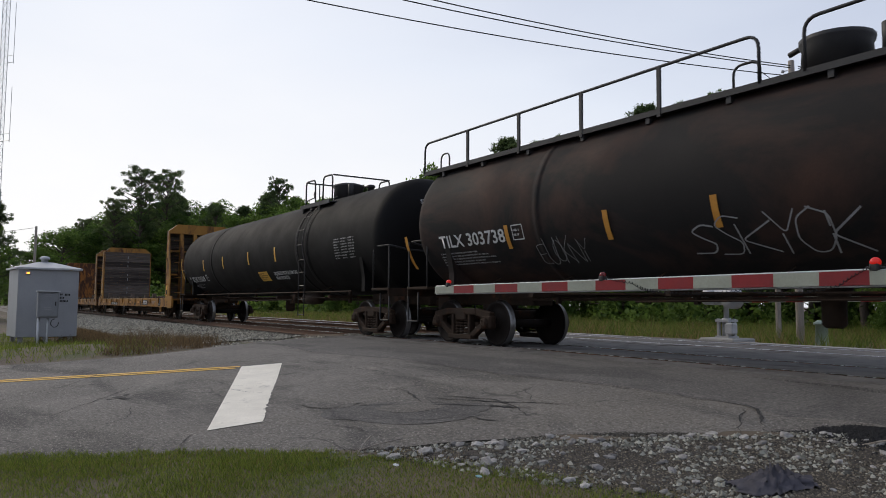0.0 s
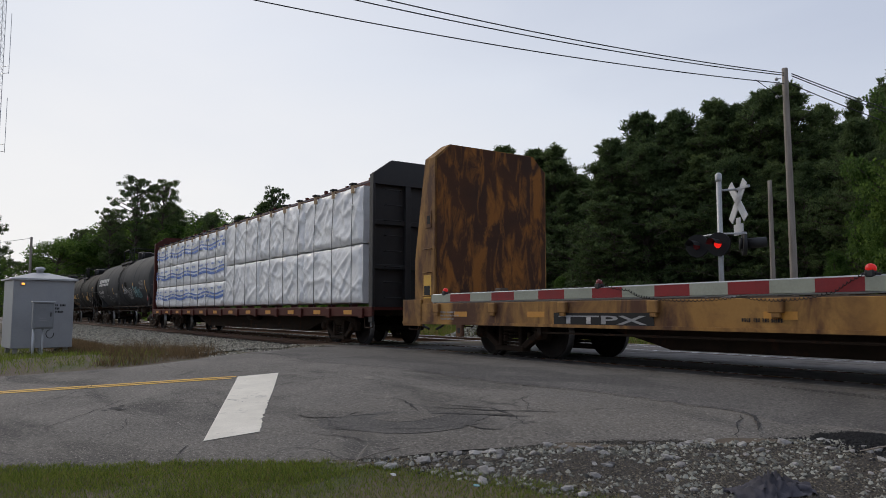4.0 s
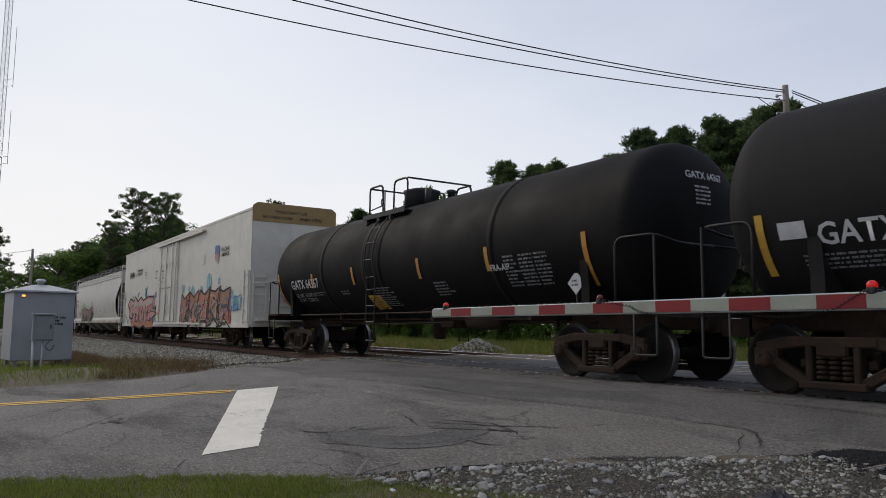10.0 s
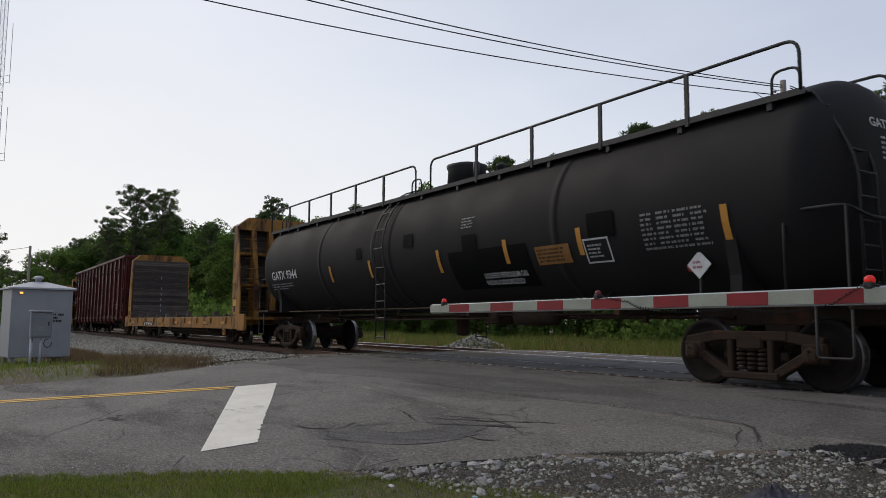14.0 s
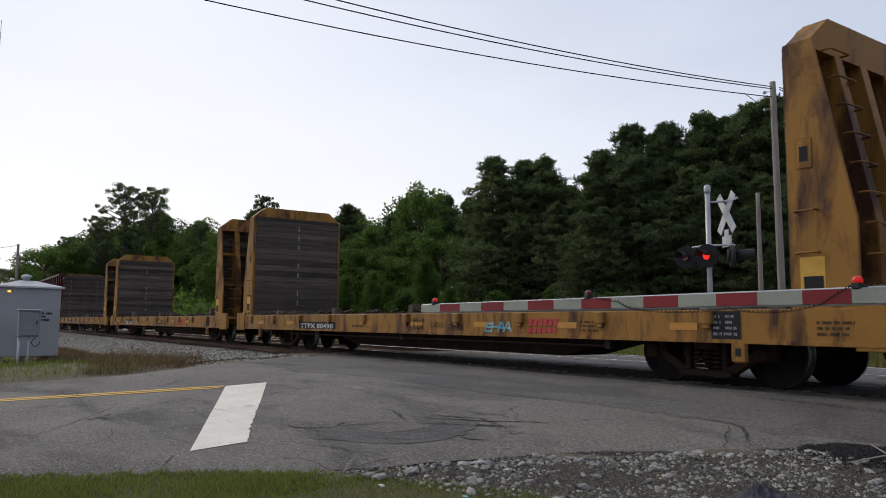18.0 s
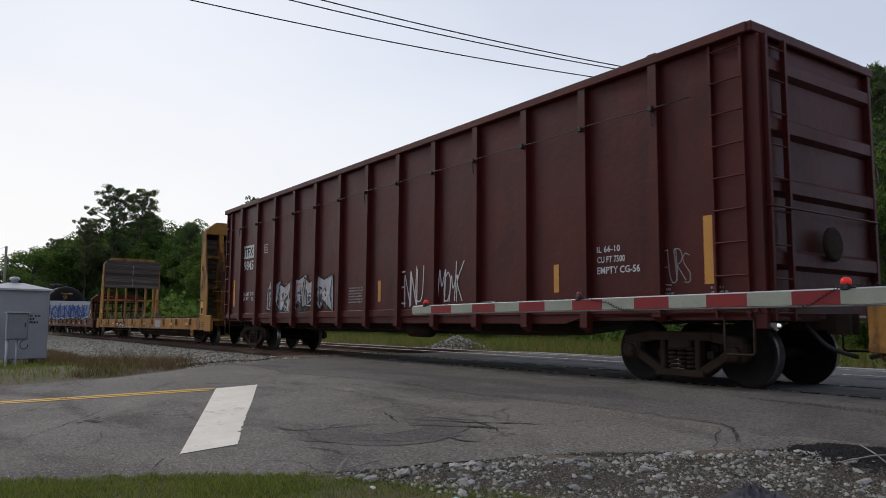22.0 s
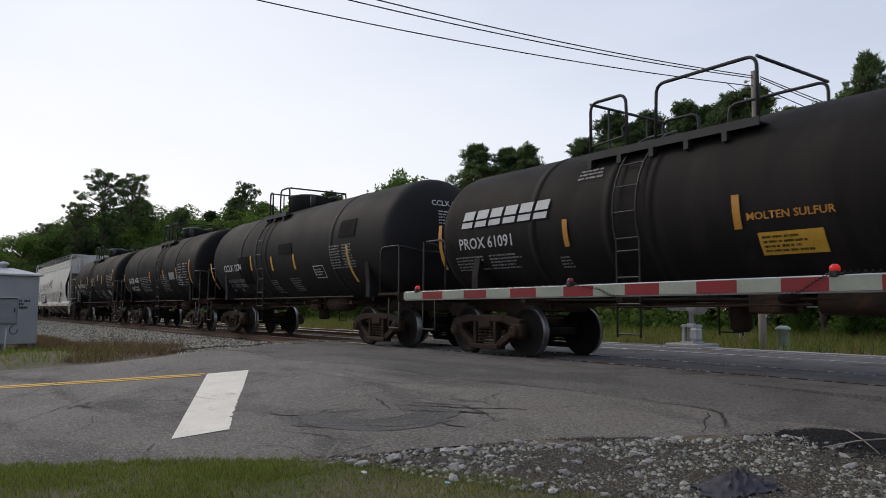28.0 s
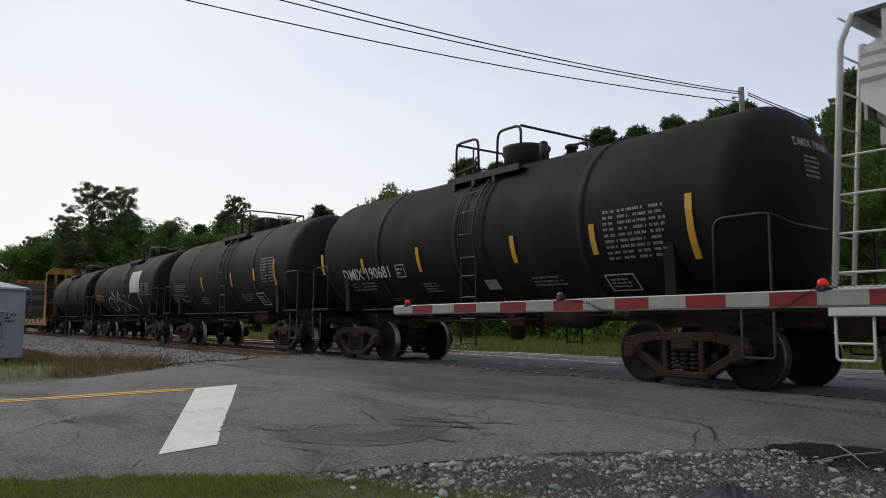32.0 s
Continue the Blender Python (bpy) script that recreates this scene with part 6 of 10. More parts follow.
            x0, x1 = s * (half - 0.06), s * (half - 0.5)
            tube(bm, bend([(x0, y, 0.98), (x0, y, 0.47), (x1, y, 0.47), (x1, y, 0.98)], 0.05, 3), 0.018, 5)
            rod(bm, (x0, y, 0.66), (x1, y, 0.66), 0.014, 5)
            part("sill_step", bm, paint, car)
        bm = bmesh.new()
        revolve(bm, [(0, 0.03), (0.02, 0.26), (0.05, 0.28), (0.08, 0.26), (0.1, 0.03)], "x", 14, m=pose(s * (half - 0.25), 0.75, 1.9))
        part("brake_wheel", bm, "galvanized", car)
        bm = bmesh.new()
        revolve(bm, [(-0.45, 0.05), (-0.42, 0.2), (0.42, 0.2), (0.45, 0.05)], "y", 12, m=pose(s * (half - 0.95), 0.1, 1.45))
        part("air_tank", bm, "running", car)
        part("coupler", COUPLER, None, car, m=pose(s * (true + 0.1), 0, 0, 0, 0, 0 if s > 0 else 180))
        truck(car, s * (true - 1.55))
        bm = bmesh.new()
        box(bm, *sorted((s * (half - 3.2), s * (half + 0.02))), -0.28, 0.28, 0.8, 1.1, bevel=0.02)
        part("draft_sill", bm, "running", car)
    # funnel bays with outlet gates
    span = (2 * half - 6.2) / bays
    for i in range(bays):
        x = -half + 3.1 + span * (i + 0.5)
        bm = bmesh.new()
        a, b = span * 0.49, 0.34
        lo, hi = 0.42, 1.16
        v = []
        for (hx, hy, z) in ((a, 1.45, hi), (b, 0.62, lo)):
            v.append([bm.verts.new((x + sx * hx, sy * hy, z)) for sx, sy in ((-1, -1), (1, -1), (1, 1), (-1, 1))])
        for k in range(4):
            bm.faces.new((v[1][k], v[1][(k + 1) % 4], v[0][(k + 1) % 4], v[0][k]))
        bm.faces.new(v[1][::-1])
        bm.faces.new(v[0])
        bay = part("funnel", bm, "hopper_under", car)
        bm = bmesh.new()
        box(bm, x - 0.4, x + 0.4, -0.66, 0.66, 0.30, 0.44, bevel=0.02)
        part("outlet_gate", bm, "running", bay)
        bm = bmesh.new()
        revolve(bm, [(-0.85, 0.03), (-0.84, 0.13), (-0.5, 0.13), (-0.49, 0.05), (0.85, 0.05)], "y", 12, m=pose(x - 0.05, 0, 0.27))
        part("outlet_pipe", bm, "running", bay)
    k = -half + 0.9
    while k < half - 0.6:
        me = bm_mesh(quad_bm(0.62, 0.09), "ink_orange")
        part("reflector_strip", flat_lay(-1.56)(me, k, 1.0), None, car)
        k += 2.4
    def lay_at(me, x, z):
        co = np.zeros(len(me.vertices) * 3)
        me.vertices.foreach_get("co", co)
        co = co.reshape(-1, 3)
        zz = co[:, 2] + z
        yy = np.array([flank(q) if q > zs else 1.56 for q in zz])
        out = np.stack([co[:, 0] + x, -(yy + 0.012) + co[:, 1], zz], 1)
        me.vertices.foreach_set("co", out.ravel())
        me.update()
        return me
    for kind, x, z, w, h, ink, body in marks:
        mark(car, kind, x, z, w, h, ink, body, lambda me, x=x, z=z: lay_at(me, x, z))
    for fn in extra:
        fn(car, lay_at)
    shorten(car)
    return car


# ---- refrigerator car ----
def piece_bm(w, h, seed, letters, inset=0.0):
    """Block-letter graffiti shapes: jagged slabs side by side, which spell nothing. Returns fill, shade and outline."""
    rnd = random.Random(seed)
    fill, line, hi = bmesh.new(), bmesh.new(), bmesh.new()
    cw = w / letters
    for k in range(letters):
        x0 = k * cw
        lean = rnd.uniform(-0.15, 0.15) * cw
        top = h * rnd.uniform(0.82, 1.0)
        bot = h * rnd.uniform(0.0, 0.14)
        o = [(x0 - cw * 0.1, bot), (x0 + cw * rnd.uniform(0.25, 0.45), bot + h * rnd.uniform(-0.02, 0.12)), (x0 + cw * rnd.uniform(0.5, 0.65), bot + h * rnd.uniform(0.1, 0.25)), (x0 + cw * 1.12, bot - h * rnd.uniform(0, 0.06)), (x0 + cw * 1.0 + lean, h * rnd.uniform(0.4, 0.55)), (x0 + cw * 1.15 + lean, top), (x0 + cw * rnd.uniform(0.5, 0.65) + lean, top * rnd.uniform(0.8, 0.92)), (x0 + cw * rnd.uniform(0.1, 0.3) + lean, top * rnd.uniform(0.9, 1.02)), (x0 - cw * 0.05, h * rnd.uniform(0.5, 0.65))]
        y = -0.0015 * k
        vs = [fill.verts.new((a, y, b)) for a, b in o]
        f = fill.faces.new(vs)
        bmesh.ops.triangulate(fill, faces=[f])
        stroke(line, o + o[:1], h * 0.05, y - 0.001)
        c = (x0 + cw * 0.5 + lean * 0.5, h * 0.45)
        for q in range(rnd.randint(2, 3)):
            p = (c[0] + rnd.uniform(-0.3, 0.3) * cw, c[1] + rnd.uniform(-0.3, 0.3) * h)
            e2 = (p[0] + rnd.uniform(-0.25, 0.25) * cw, p[1] + rnd.uniform(-0.22, 0.22) * h)
            stroke(line, [p, ((p[0] + e2[0]) / 2 + 0.05, (p[1] + e2[1]) / 2), e2], h * 0.045, y - 0.001)
        for q in range(3):
            p = (x0 + rnd.uniform(0.1, 0.8) * cw, bot + h * rnd.uniform(0.1, 0.35))
            stroke(hi, [p, (p[0] + cw * 0.15, p[1] + h * 0.12)], h * 0.09, y - 0.0005)
    bmesh.ops.recalc_face_normals(fill, faces=fill.faces[:])
    return fill, hi, line


def bubbles(w, h, seed, n):
    """Painted discs, some open at the middle, one mesh each."""
    rnd = random.Random(seed)
    for k in range(n):
        x, z, r = rnd.uniform(0, w), rnd.uniform(h * 0.3, h), rnd.choice((0.06, 0.08, 0.12, 0.2)) * h * rnd.uniform(0.8, 1.2)
        bm = bmesh.new()
        rim = [bm.verts.new((x + r * math.cos(a), 0.0005 * k, z + r * math.sin(a))) for a in (2 * math.pi * i / 20 for i in range(20))]
        inner = [bm.verts.new((x + r * 0.4 * math.cos(a), 0.0005 * k, z + r * 0.4 * math.sin(a))) for a in (2 * math.pi * i / 20 for i in range(20))]
        for i in range(20):
            bm.faces.new((rim[i], rim[(i + 1) % 20], inner[(i + 1) % 20], inner[i]))
        if r > 0.1 * h:
            bm.faces.new(inner)
        yield bm


def graffiti(car, lay, x, z, w, h, seed, letters, fill, shade, line="ink_black", halo=None, name="graffiti"):
    """A painted piece in layers, each a little proud of the last."""
    f, s, l = piece_bm(w, h, seed, letters)
    if halo:
        for bm in bubbles(w * 1.05, h * 1.15, seed + 1, 18):
            part("graffiti_bubble", lay(bm_mesh(bm, halo), x - w * 0.03, z), None, car)
    if letters > 4:
        for ink, thick, lift, sd, nm, dz, hh in (("ink_shadow", 0.17, 0.010, 5, "graffiti_shadow", 0.10, 0.55), ("ink_white", 0.028, 0.020, 6, "graffiti_highlight", 0.12, 0.6), ("paint_pink" if fill != "paint_pink" else "paint_orange", 0.06, 0.008, 7, "graffiti_scribble", 0.3, 0.6)):
            me = bm_mesh(scrawl_bm(w * 0.92, h * hh, (seed + sd, letters * 2, thick)), ink)
            me.transform(Matrix.Translation((w * 0.03, -lift, h * dz)))
            part(nm, lay(me, x, z), None, car)
    for bm, ink, lift, nm in ((f, fill, 0.004, "graffiti_fill"), (s, shade, 0.012, "graffiti_shade"), (l, line, 0.016, "graffiti_outline")):
        me = bm_mesh(bm, ink)
        me.transform(Matrix.Translation((0, -lift, 0)))
        part(nm, lay(me, x, z), None, car)


def spiked_piece(car, lay, x0, z0):
    """Pink and orange lettering with a spiked black outline, blue bubbles round it."""
    skin = [(0.0, 1.3), (0.75, 1.65), (1.75, 1.48), (2.1, 1.74), (2.9, 1.45), (3.7, 1.68), (4.3, 1.48), (5.6, 1.66), (6.8, 1.62), (6.6, 1.12), (7.7, 1.06), (7.25, 0.85), (7.65, 0.76), (6.7, 0.55),
            (6.9, 0.06), (5.2, 0.02), (4.6, 0.16), (3.6, 0.02), (2.2, 0.14), (1.2, 0.02), (1.35, 0.5), (0.55, 0.62), (0.8, 0.95)]

    def paint(name, shapes, ink, lift):
        bm = bmesh.new()
        for sh in shapes:
            bm.faces.new([bm.verts.new((px, 0, pz)) for px, pz in sh])
        bmesh.ops.triangulate(bm, faces=bm.faces[:])
        me = bm_mesh(bm, ink)
        me.transform(Matrix.Translation((0, -lift, 0)))
        part(name, lay(me, x0, z0), None, car)

    def lines(name, runs, ink, width, lift):
        bm = bmesh.new()
        for run in runs:
            for a, b in zip(run, run[1:]):
                d = (Vector(b) - Vector(a)).normalized() * width * 0.35
                stroke(bm, [Vector(a) - d, Vector(b) + d], width)
        me = bm_mesh(bm, ink)
        me.transform(Matrix.Translation((0, -lift, 0)))
        part(name, lay(me, x0, z0), None, car)
    for k, (bx, bz, r) in enumerate(((0.1, 0.35, 0.17), (0.45, 1.45, 0.15), (-0.35, 0.6, 0.1), (1.35, 1.72, 0.1), (2.75, 1.8, 0.13), (3.15, 1.9, 0.07), (4.75, 1.88, 0.24), (5.2, 2.12, 0.1), (6.75, 1.45, 0.25), (7.25, 1.68, 0.15), (7.7, 1.3, 0.19), (7.1, 0.5, 0.12), (7.6, 0.45, 0.13), (4.0, 0.75, 0.3))):
        ring = [(bx + r * math.cos(a), bz + r * math.sin(a)) for a in (2 * math.pi * i / 22 for i in range(22))]
        core = [(bx - r * 0.1 + r * 0.62 * math.cos(a), bz + r * 0.1 + r * 0.62 * math.sin(a)) for a in (2 * math.pi * i / 18 for i in range(18))]
        paint("graffiti_bubble", [ring], "bubble_blue", 0.0005 * k)
        paint("bubble_core", [core], "paint_teal", 0.007 + 0.0003 * k)
    paint("graffiti_fill", [skin], "paint_pink", 0.011)
    paint("graffiti_lower_fill", [[(1.25, 0.1), (2.2, 0.18), (3.6, 0.06), (4.6, 0.2), (5.2, 0.06), (6.85, 0.1), (6.75, 0.42), (5.6, 0.5), (4.4, 0.36), (3.2, 0.5), (2.0, 0.38), (1.35, 0.48)]], "paint_orange", 0.0125)
    paint("graffiti_upper_fill", [[(0.8, 1.5), (1.75, 1.4), (2.1, 1.62), (2.9, 1.36), (3.7, 1.56), (4.3, 1.38), (5.6, 1.54), (6.65, 1.5), (6.5, 1.3), (5.0, 1.12), (3.4, 1.2), (2.0, 1.12), (0.9, 1.25)]], "piece_beige", 0.0125)
    wedges = [[(1.2, 0.55), (1.75, 0.5), (1.6, 0.95)], [(2.3, 0.3), (2.75, 0.75), (2.2, 0.85)], [(2.95, 0.95), (3.25, 0.3), (3.5, 0.6)], [(4.25, 0.35), (4.75, 0.45), (4.55, 1.05)], [(5.2, 0.85), (5.9, 1.05), (5.45, 0.5)], [(6.0, 0.3), (6.75, 0.5), (6.1, 0.62)], [(6.55, 1.06), (7.6, 1.03), (6.9, 0.92)], [(0.1, 1.25), (0.75, 0.9), (0.75, 1.15)], [(3.7, 1.1), (4.15, 0.9), (3.9, 0.7)]]
    paint("graffiti_shadow", wedges, "ink_shadow", 0.014)
    lines("graffiti_outline", [skin + skin[:1]], "ink_black", 0.085, 0.0155)
    lines("graffiti_letter_line", [[(1.0, 1.2), (1.7, 1.3), (1.2, 0.85), (1.9, 0.75), (1.3, 0.45)], [(2.7, 1.2), (2.1, 1.1), (2.2, 0.4), (2.9, 0.35)], [(2.15, 0.75), (2.6, 0.8)], [(3.1, 1.35), (3.0, 0.35)], [(3.75, 1.25), (3.05, 0.75), (3.75, 0.3)], [(4.0, 0.3), (4.2, 1.2), (4.6, 0.6), (5.0, 1.25), (5.1, 0.35)], [(6.3, 1.25), (5.5, 1.1), (5.4, 0.45), (6.4, 0.4)], [(5.5, 0.8), (6.1, 0.85)], [(6.6, 1.1), (6.2, 0.9), (7.2, 0.84)]], "ink_black", 0.05, 0.0165)
    lines("graffiti_highlight", [[(0.95, 1.27), (1.65, 1.37)], [(2.65, 1.27), (2.2, 1.18)], [(3.2, 1.33), (3.1, 0.85)], [(4.28, 1.18), (4.6, 0.7)], [(6.2, 1.3), (5.6, 1.17)], [(6.7, 1.14), (7.3, 1.09)]], "ink_white", 0.022, 0.0175)


def reefer_car(label, L, R):
    true = (R - L) / 2
    half = true / DRAWN
    car = thing("refrigerator_car", label, "refrigerator car")
    car_base(car, true, 3.5, sill=(0.7, 0.95), belly=0.66)
    fixed = set(car.children_recursive)
    bm = bmesh.new()
    for k in (-5.0, -2.4, 0.6, 3.4, 5.6):
        tube(bm, bend([(k, -1.2, 0.8), (k, -1.2, 0.42), (k + 0.5, -1.2, 0.42), (k + 0.5, -1.2, 0.8)], 0.04, 3), 0.016, 5)
    rod(bm, (-6.5, -1.0, 0.62), (7.0, -1.0, 0.55), 0.02, 5)
    rod(bm, (-6.5, -0.4, 0.58), (7.0, -0.5, 0.6), 0.03, 5)
    for k in (-4.2, -1.5, 2.2):
        box(bm, k, k + 0.55, -1.25, -0.75, 0.46, 0.76, bevel=0.03)
    part("underframe_gear", bm, "running", car)
    z0, z1 = 0.80, 4.90
    # side panels, slightly bulged between the posts
    xs = [-half + i * 1.33 for i in range(19)]
    xs = [x for x in xs if x < half - 0.4] + [half]
    for s in (-1, 1):
        for a, b in zip(xs, xs[1:]):
            if s < 0 and a > -2.9 and b < 1.7:
                continue
            bm = bmesh.new()
            n, mz = 8, 14
            rows = []
            for j in range(mz + 1):
                z = z0 + (z1 - z0) * j / mz
                rows.append([bm.verts.new((a + 0.006 + (b - a - 0.012) * i / n, s * (1.575 + 0.013 * math.sin(math.pi * i / n) * (0.6 + 0.6 * noise.noise((a * 3, z * 0.8, s)))), z)) for i in range(n + 1)])
            for j in range(mz):
                for i in range(n):
                    q = (rows[j][i], rows[j][i + 1], rows[j + 1][i + 1], rows[j + 1][i])
                    bm.faces.new(q if s < 0 else q[::-1]).smooth = True
            part("side_panel", bm, "reefer_white", car)
    bm = bmesh.new()
    box(bm, -half, half, -1.565, 1.565, z0, z1 - 0.01)
    prism(bm, [(-1.57, z1 - 0.02), (1.57, z1 - 0.02), (1.45, z1 + 0.10), (0, z1 + 0.17), (-1.45, z1 + 0.10)], -half, half, axis="x")
    part("body", bm, "reefer_white", car)
    bm = bmesh.new()
    box(bm, -half, half, -1.6, -1.57, z1 - 0.06, z1 + 0.03, bevel=0.008)
    part("eave_rail", bm, "reefer_white", car)
    bm = bmesh.new()
    box(bm, -half, half, -1.61, -1.56, 0.76, 0.9, bevel=0.01)
    part("side_sill", bm, "reefer_white", car)
    # plug door with rods and track
    dx0, dx1 = -2.65, 1.4
    bm = bmesh.new()
    box(bm, dx0, dx1, -1.64, -1.56, 1.0, 4.62, bevel=0.02)
    door = part("plug_door", bm, "reefer_white", car, "white sliding plug door with lock rods")
    for x in (dx0 + 0.82, dx0 + 2.0, dx1 - 0.85, dx1 - 0.12):
        bm = bmesh.new()
        rod(bm, (x, -1.68, 1.02), (x, -1.68, 4.66), 0.025, 6)
        for z in (1.5, 2.6, 3.6, 4.3):
            box(bm, x - 0.06, x + 0.06, -1.70, -1.64, z, z + 0.08, bevel=0.01)
        part("lock_rod", bm, "reefer_white", door)
    for z in (1.75, 2.42, 2.88, 3.72):
        bm = bmesh.new()
        box(bm, dx0 + 0.05, dx1 - 0.05, -1.66, -1.64, z, z + 0.03)
        part("door_rib", bm, "reefer_white", door)
    bm = bmesh.new()
    box(bm, -1.15, -0.25, -1.66, -1.635, 1.25, 2.4, bevel=0.01)
    part("lock_panel", bm, "reefer_white", door)
    bm = bmesh.new()
    for z in (1.45, 1.85, 2.2):
        box(bm, -0.62, -0.45, -1.70, -1.66, z, z + 0.12, bevel=0.02)
    rod(bm, (-0.55, -1.69, 1.4), (-0.55, -1.69, 2.3), 0.025, 6)
    part("lock_handle", bm, "galvanized", door)
    bm = bmesh.new()
    box(bm, dx0 - 0.2, dx1 + 4.5, -1.72, -1.57, 4.66, 4.74, bevel=0.01)
    box(bm, dx0 - 0.2, dx1 + 4.5, -1.74, -1.71, 4.62, 4.72)
    part("door_track", bm, "reefer_white", car)
    bm = bmesh.new()
    box(bm, dx0 - 0.2, dx1 + 4.5, -1.70, -1.57, 0.86, 0.94, bevel=0.01)
    part("door_track", bm, "reefer_white", car)
    bm = bmesh.new()
    box(bm, dx1 + 3.9, dx1 + 4.6, -1.59, -1.57, 3.3, 3.75, bevel=0.01)
    box(bm, dx1 + 4.45, dx1 + 4.55, -1.6, -1.585, 3.35, 3.7, mi=1)
    part("vent_hatch", bm, ["reefer_white", "galvanized"], car)
    # ladders at the corners and end
    for x in (-half + 0.12, half - 0.58):
        bm = bmesh.new()
        side_ladder(bm, x, -1.58, 1.0, 2.6, 0.44, 5)
        for xx in (x - 0.03, x + 0.47):
            box(bm, xx - 0.02, xx + 0.02, -1.62, -1.575, 0.9, 2.75)
        part("side_ladder", bm, "reefer_white", car)
    bm = bmesh.new()
    for y in (-1.45, -1.0):
        box(bm, half, half + 0.05, y - 0.03, y + 0.03, 0.9, 2.7)
    for i in range(6):
        rod(bm, (half + 0.06, -1.45, 1.0 + i * 0.3), (half + 0.06, -1.0, 1.0 + i * 0.3), 0.014, 5)
    tube(bm, bend([(half, -1.5, 2.3), (half + 0.12, -1.5, 2.3), (half + 0.12, 1.5, 2.3), (half, 1.5, 2.3)], 0.05), 0.016, 5)
    box(bm, half, half + 0.3, -1.4, 1.4, 1.0, 1.05)
    part("end_ladder", bm, "reefer_white", car)
    bm = bmesh.new()
    revolve(bm, [(0.1, 0.20), (0.12, 0.23), (0.16, 0.23), (0.18, 0.20)], "x", 18, m=pose(half, -0.35, 1.9))
    for k in range(5):
        a = k * 1.257
        rod(bm, (half + 0.14, -0.35, 1.9), (half + 0.14, -0.35 + 0.21 * math.cos(a), 1.9 + 0.21 * math.sin(a)), 0.018, 5)
    rod(bm, (half, -0.35, 1.9), (half + 0.16, -0.35, 1.9), 0.05, 8)
    part("brake_wheel", bm, "galvanized", car)
    bm = bmesh.new()
    box(bm, half, half + 0.1, -0.62, -0.1, 1.5, 2.2, bevel=0.02)
    part("brake_housing", bm, "reefer_white", car)
    bm = bmesh.new()
    prism(bm, [(-1.575, 4.45), (1.575, 4.45), (1.575, 5.0), (1.4, 5.12), (-1.4, 5.12), (-1.575, 5.0)], half + 0.003, half + 0.012, axis="x")
    part("gold_band", bm, "reefer_gold", car, "ochre painted band across the top of the end")
    for y, z, w, h, b in ((-0.75, 4.78, 1.2, 0.11, "EXCESS HEIGHT CAR"), (-1.2, 4.58, 1.1, 0.1, "NO RUNNING BOARD"), (0.15, 4.58, 0.9, 0.12, "ARMN 170707")):
        part("lettering", head_mesh(text_mesh(b, "ink_black", w, h), y, z, half + 0.016), None, car)
    for z in (3.2, 2.9, 2.6):
        part("stencil", head_mesh(bm_mesh(bars_bm(0.5, 0.16, 2, int(z * 10)), "ink_grey"), 0.0, z, half + 0.006), None, car)
    lay = flat_lay(-1.595)
    side_marks(car, [("text", -10.35, 3.45, 1.5, 0.34, "ink_black", "ARMN"), ("text", -8.27, 3.5, 1.64, 0.33, "ink_black", "170707"), ("text", 8.35, 3.64, 1.03, 0.155, "ink_black", "BUILDING"), ("text", 8.33, 3.44, 1.03, 0.155, "ink_black", "AMERICA"),
                     ("text", -3.40, 3.45, 0.5, 0.1, "ink_black", "OPENING"), ("text", -3.4, 3.29, 0.4, 0.1, "ink_black", "H 11-3"), ("text", -3.38, 3.13, 0.4, 0.1, "ink_black", "W 12-0"), ("text", -2.98, 1.72, 0.24, 0.11, "ink_black", "50K"), ("frame", -5.93, 3.25, 0.3, 0.34, "ink_black", None),
                     ("patch", 8.9, 1.25, 0.7, 0.16, "ink_yellow", None), ("patch", -11.6, 1.25, 0.5, 0.2, "ink_yellow", None), ("bars", 9.0, 2.0, 0.5, 0.3, "ink_grey", (3, 1, 9)), ("bars", -11.4, 2.2, 0.6, 0.2, "ink_grey", (3, 1, 8))], -1.590)
    side_marks(car, [("text", -1.66, 3.36, 0.5, 0.1, "ink_black", "OPENING"), ("text", -1.66, 3.2, 0.36, 0.1, "ink_black", "H 11-3"), ("text", -1.64, 3.04, 0.38, 0.1, "ink_black", "W 12-0"), ("text", -1.55, 2.54, 1.0, 0.07, "ink_black", "CLOSE AND LOCK DOOR"), ("text", -0.35, 2.54, 0.8, 0.07, "ink_black", "BEFORE MOVING CAR"), ("text", -2.3, 3.1, 0.4, 0.065, "ink_black", "ALTERNATE"), ("text", -2.3, 3.0, 0.37, 0.065, "ink_black", "DOOR SEAL"), ("patch", -2.5, 1.32, 0.4, 0.14, "ink_orange", None), ("bars", 0.0, 1.4, 0.42, 0.34, "ink_grey", (6, 1, 41))], -1.642)
    # the emblem: a shield with stripes
    bm = bmesh.new()
    prism(bm, [(7.45, 3.87), (7.56, 3.94), (7.76, 3.91), (7.96, 3.94), (8.07, 3.87), (8.03, 3.40), (7.76, 3.20), (7.49, 3.40)], -1.602, -1.598)
    shield = part("emblem", bm, "ink_white", car, "red, white and blue shield")
    bm = bmesh.new()
    prism(bm, [(7.45, 3.87), (7.56, 3.94), (7.76, 3.91), (7.96, 3.94), (8.07, 3.87), (8.05, 3.60), (7.47, 3.60)], -1.606, -1.603)
    part("emblem_field", bm, "paint_blue", shield)
    for k in range(4):
        x = 7.52 + k * 0.13
        me = bm_mesh(quad_bm(0.06, 0.34 - abs(k - 1.5) * 0.07), "ink_red")
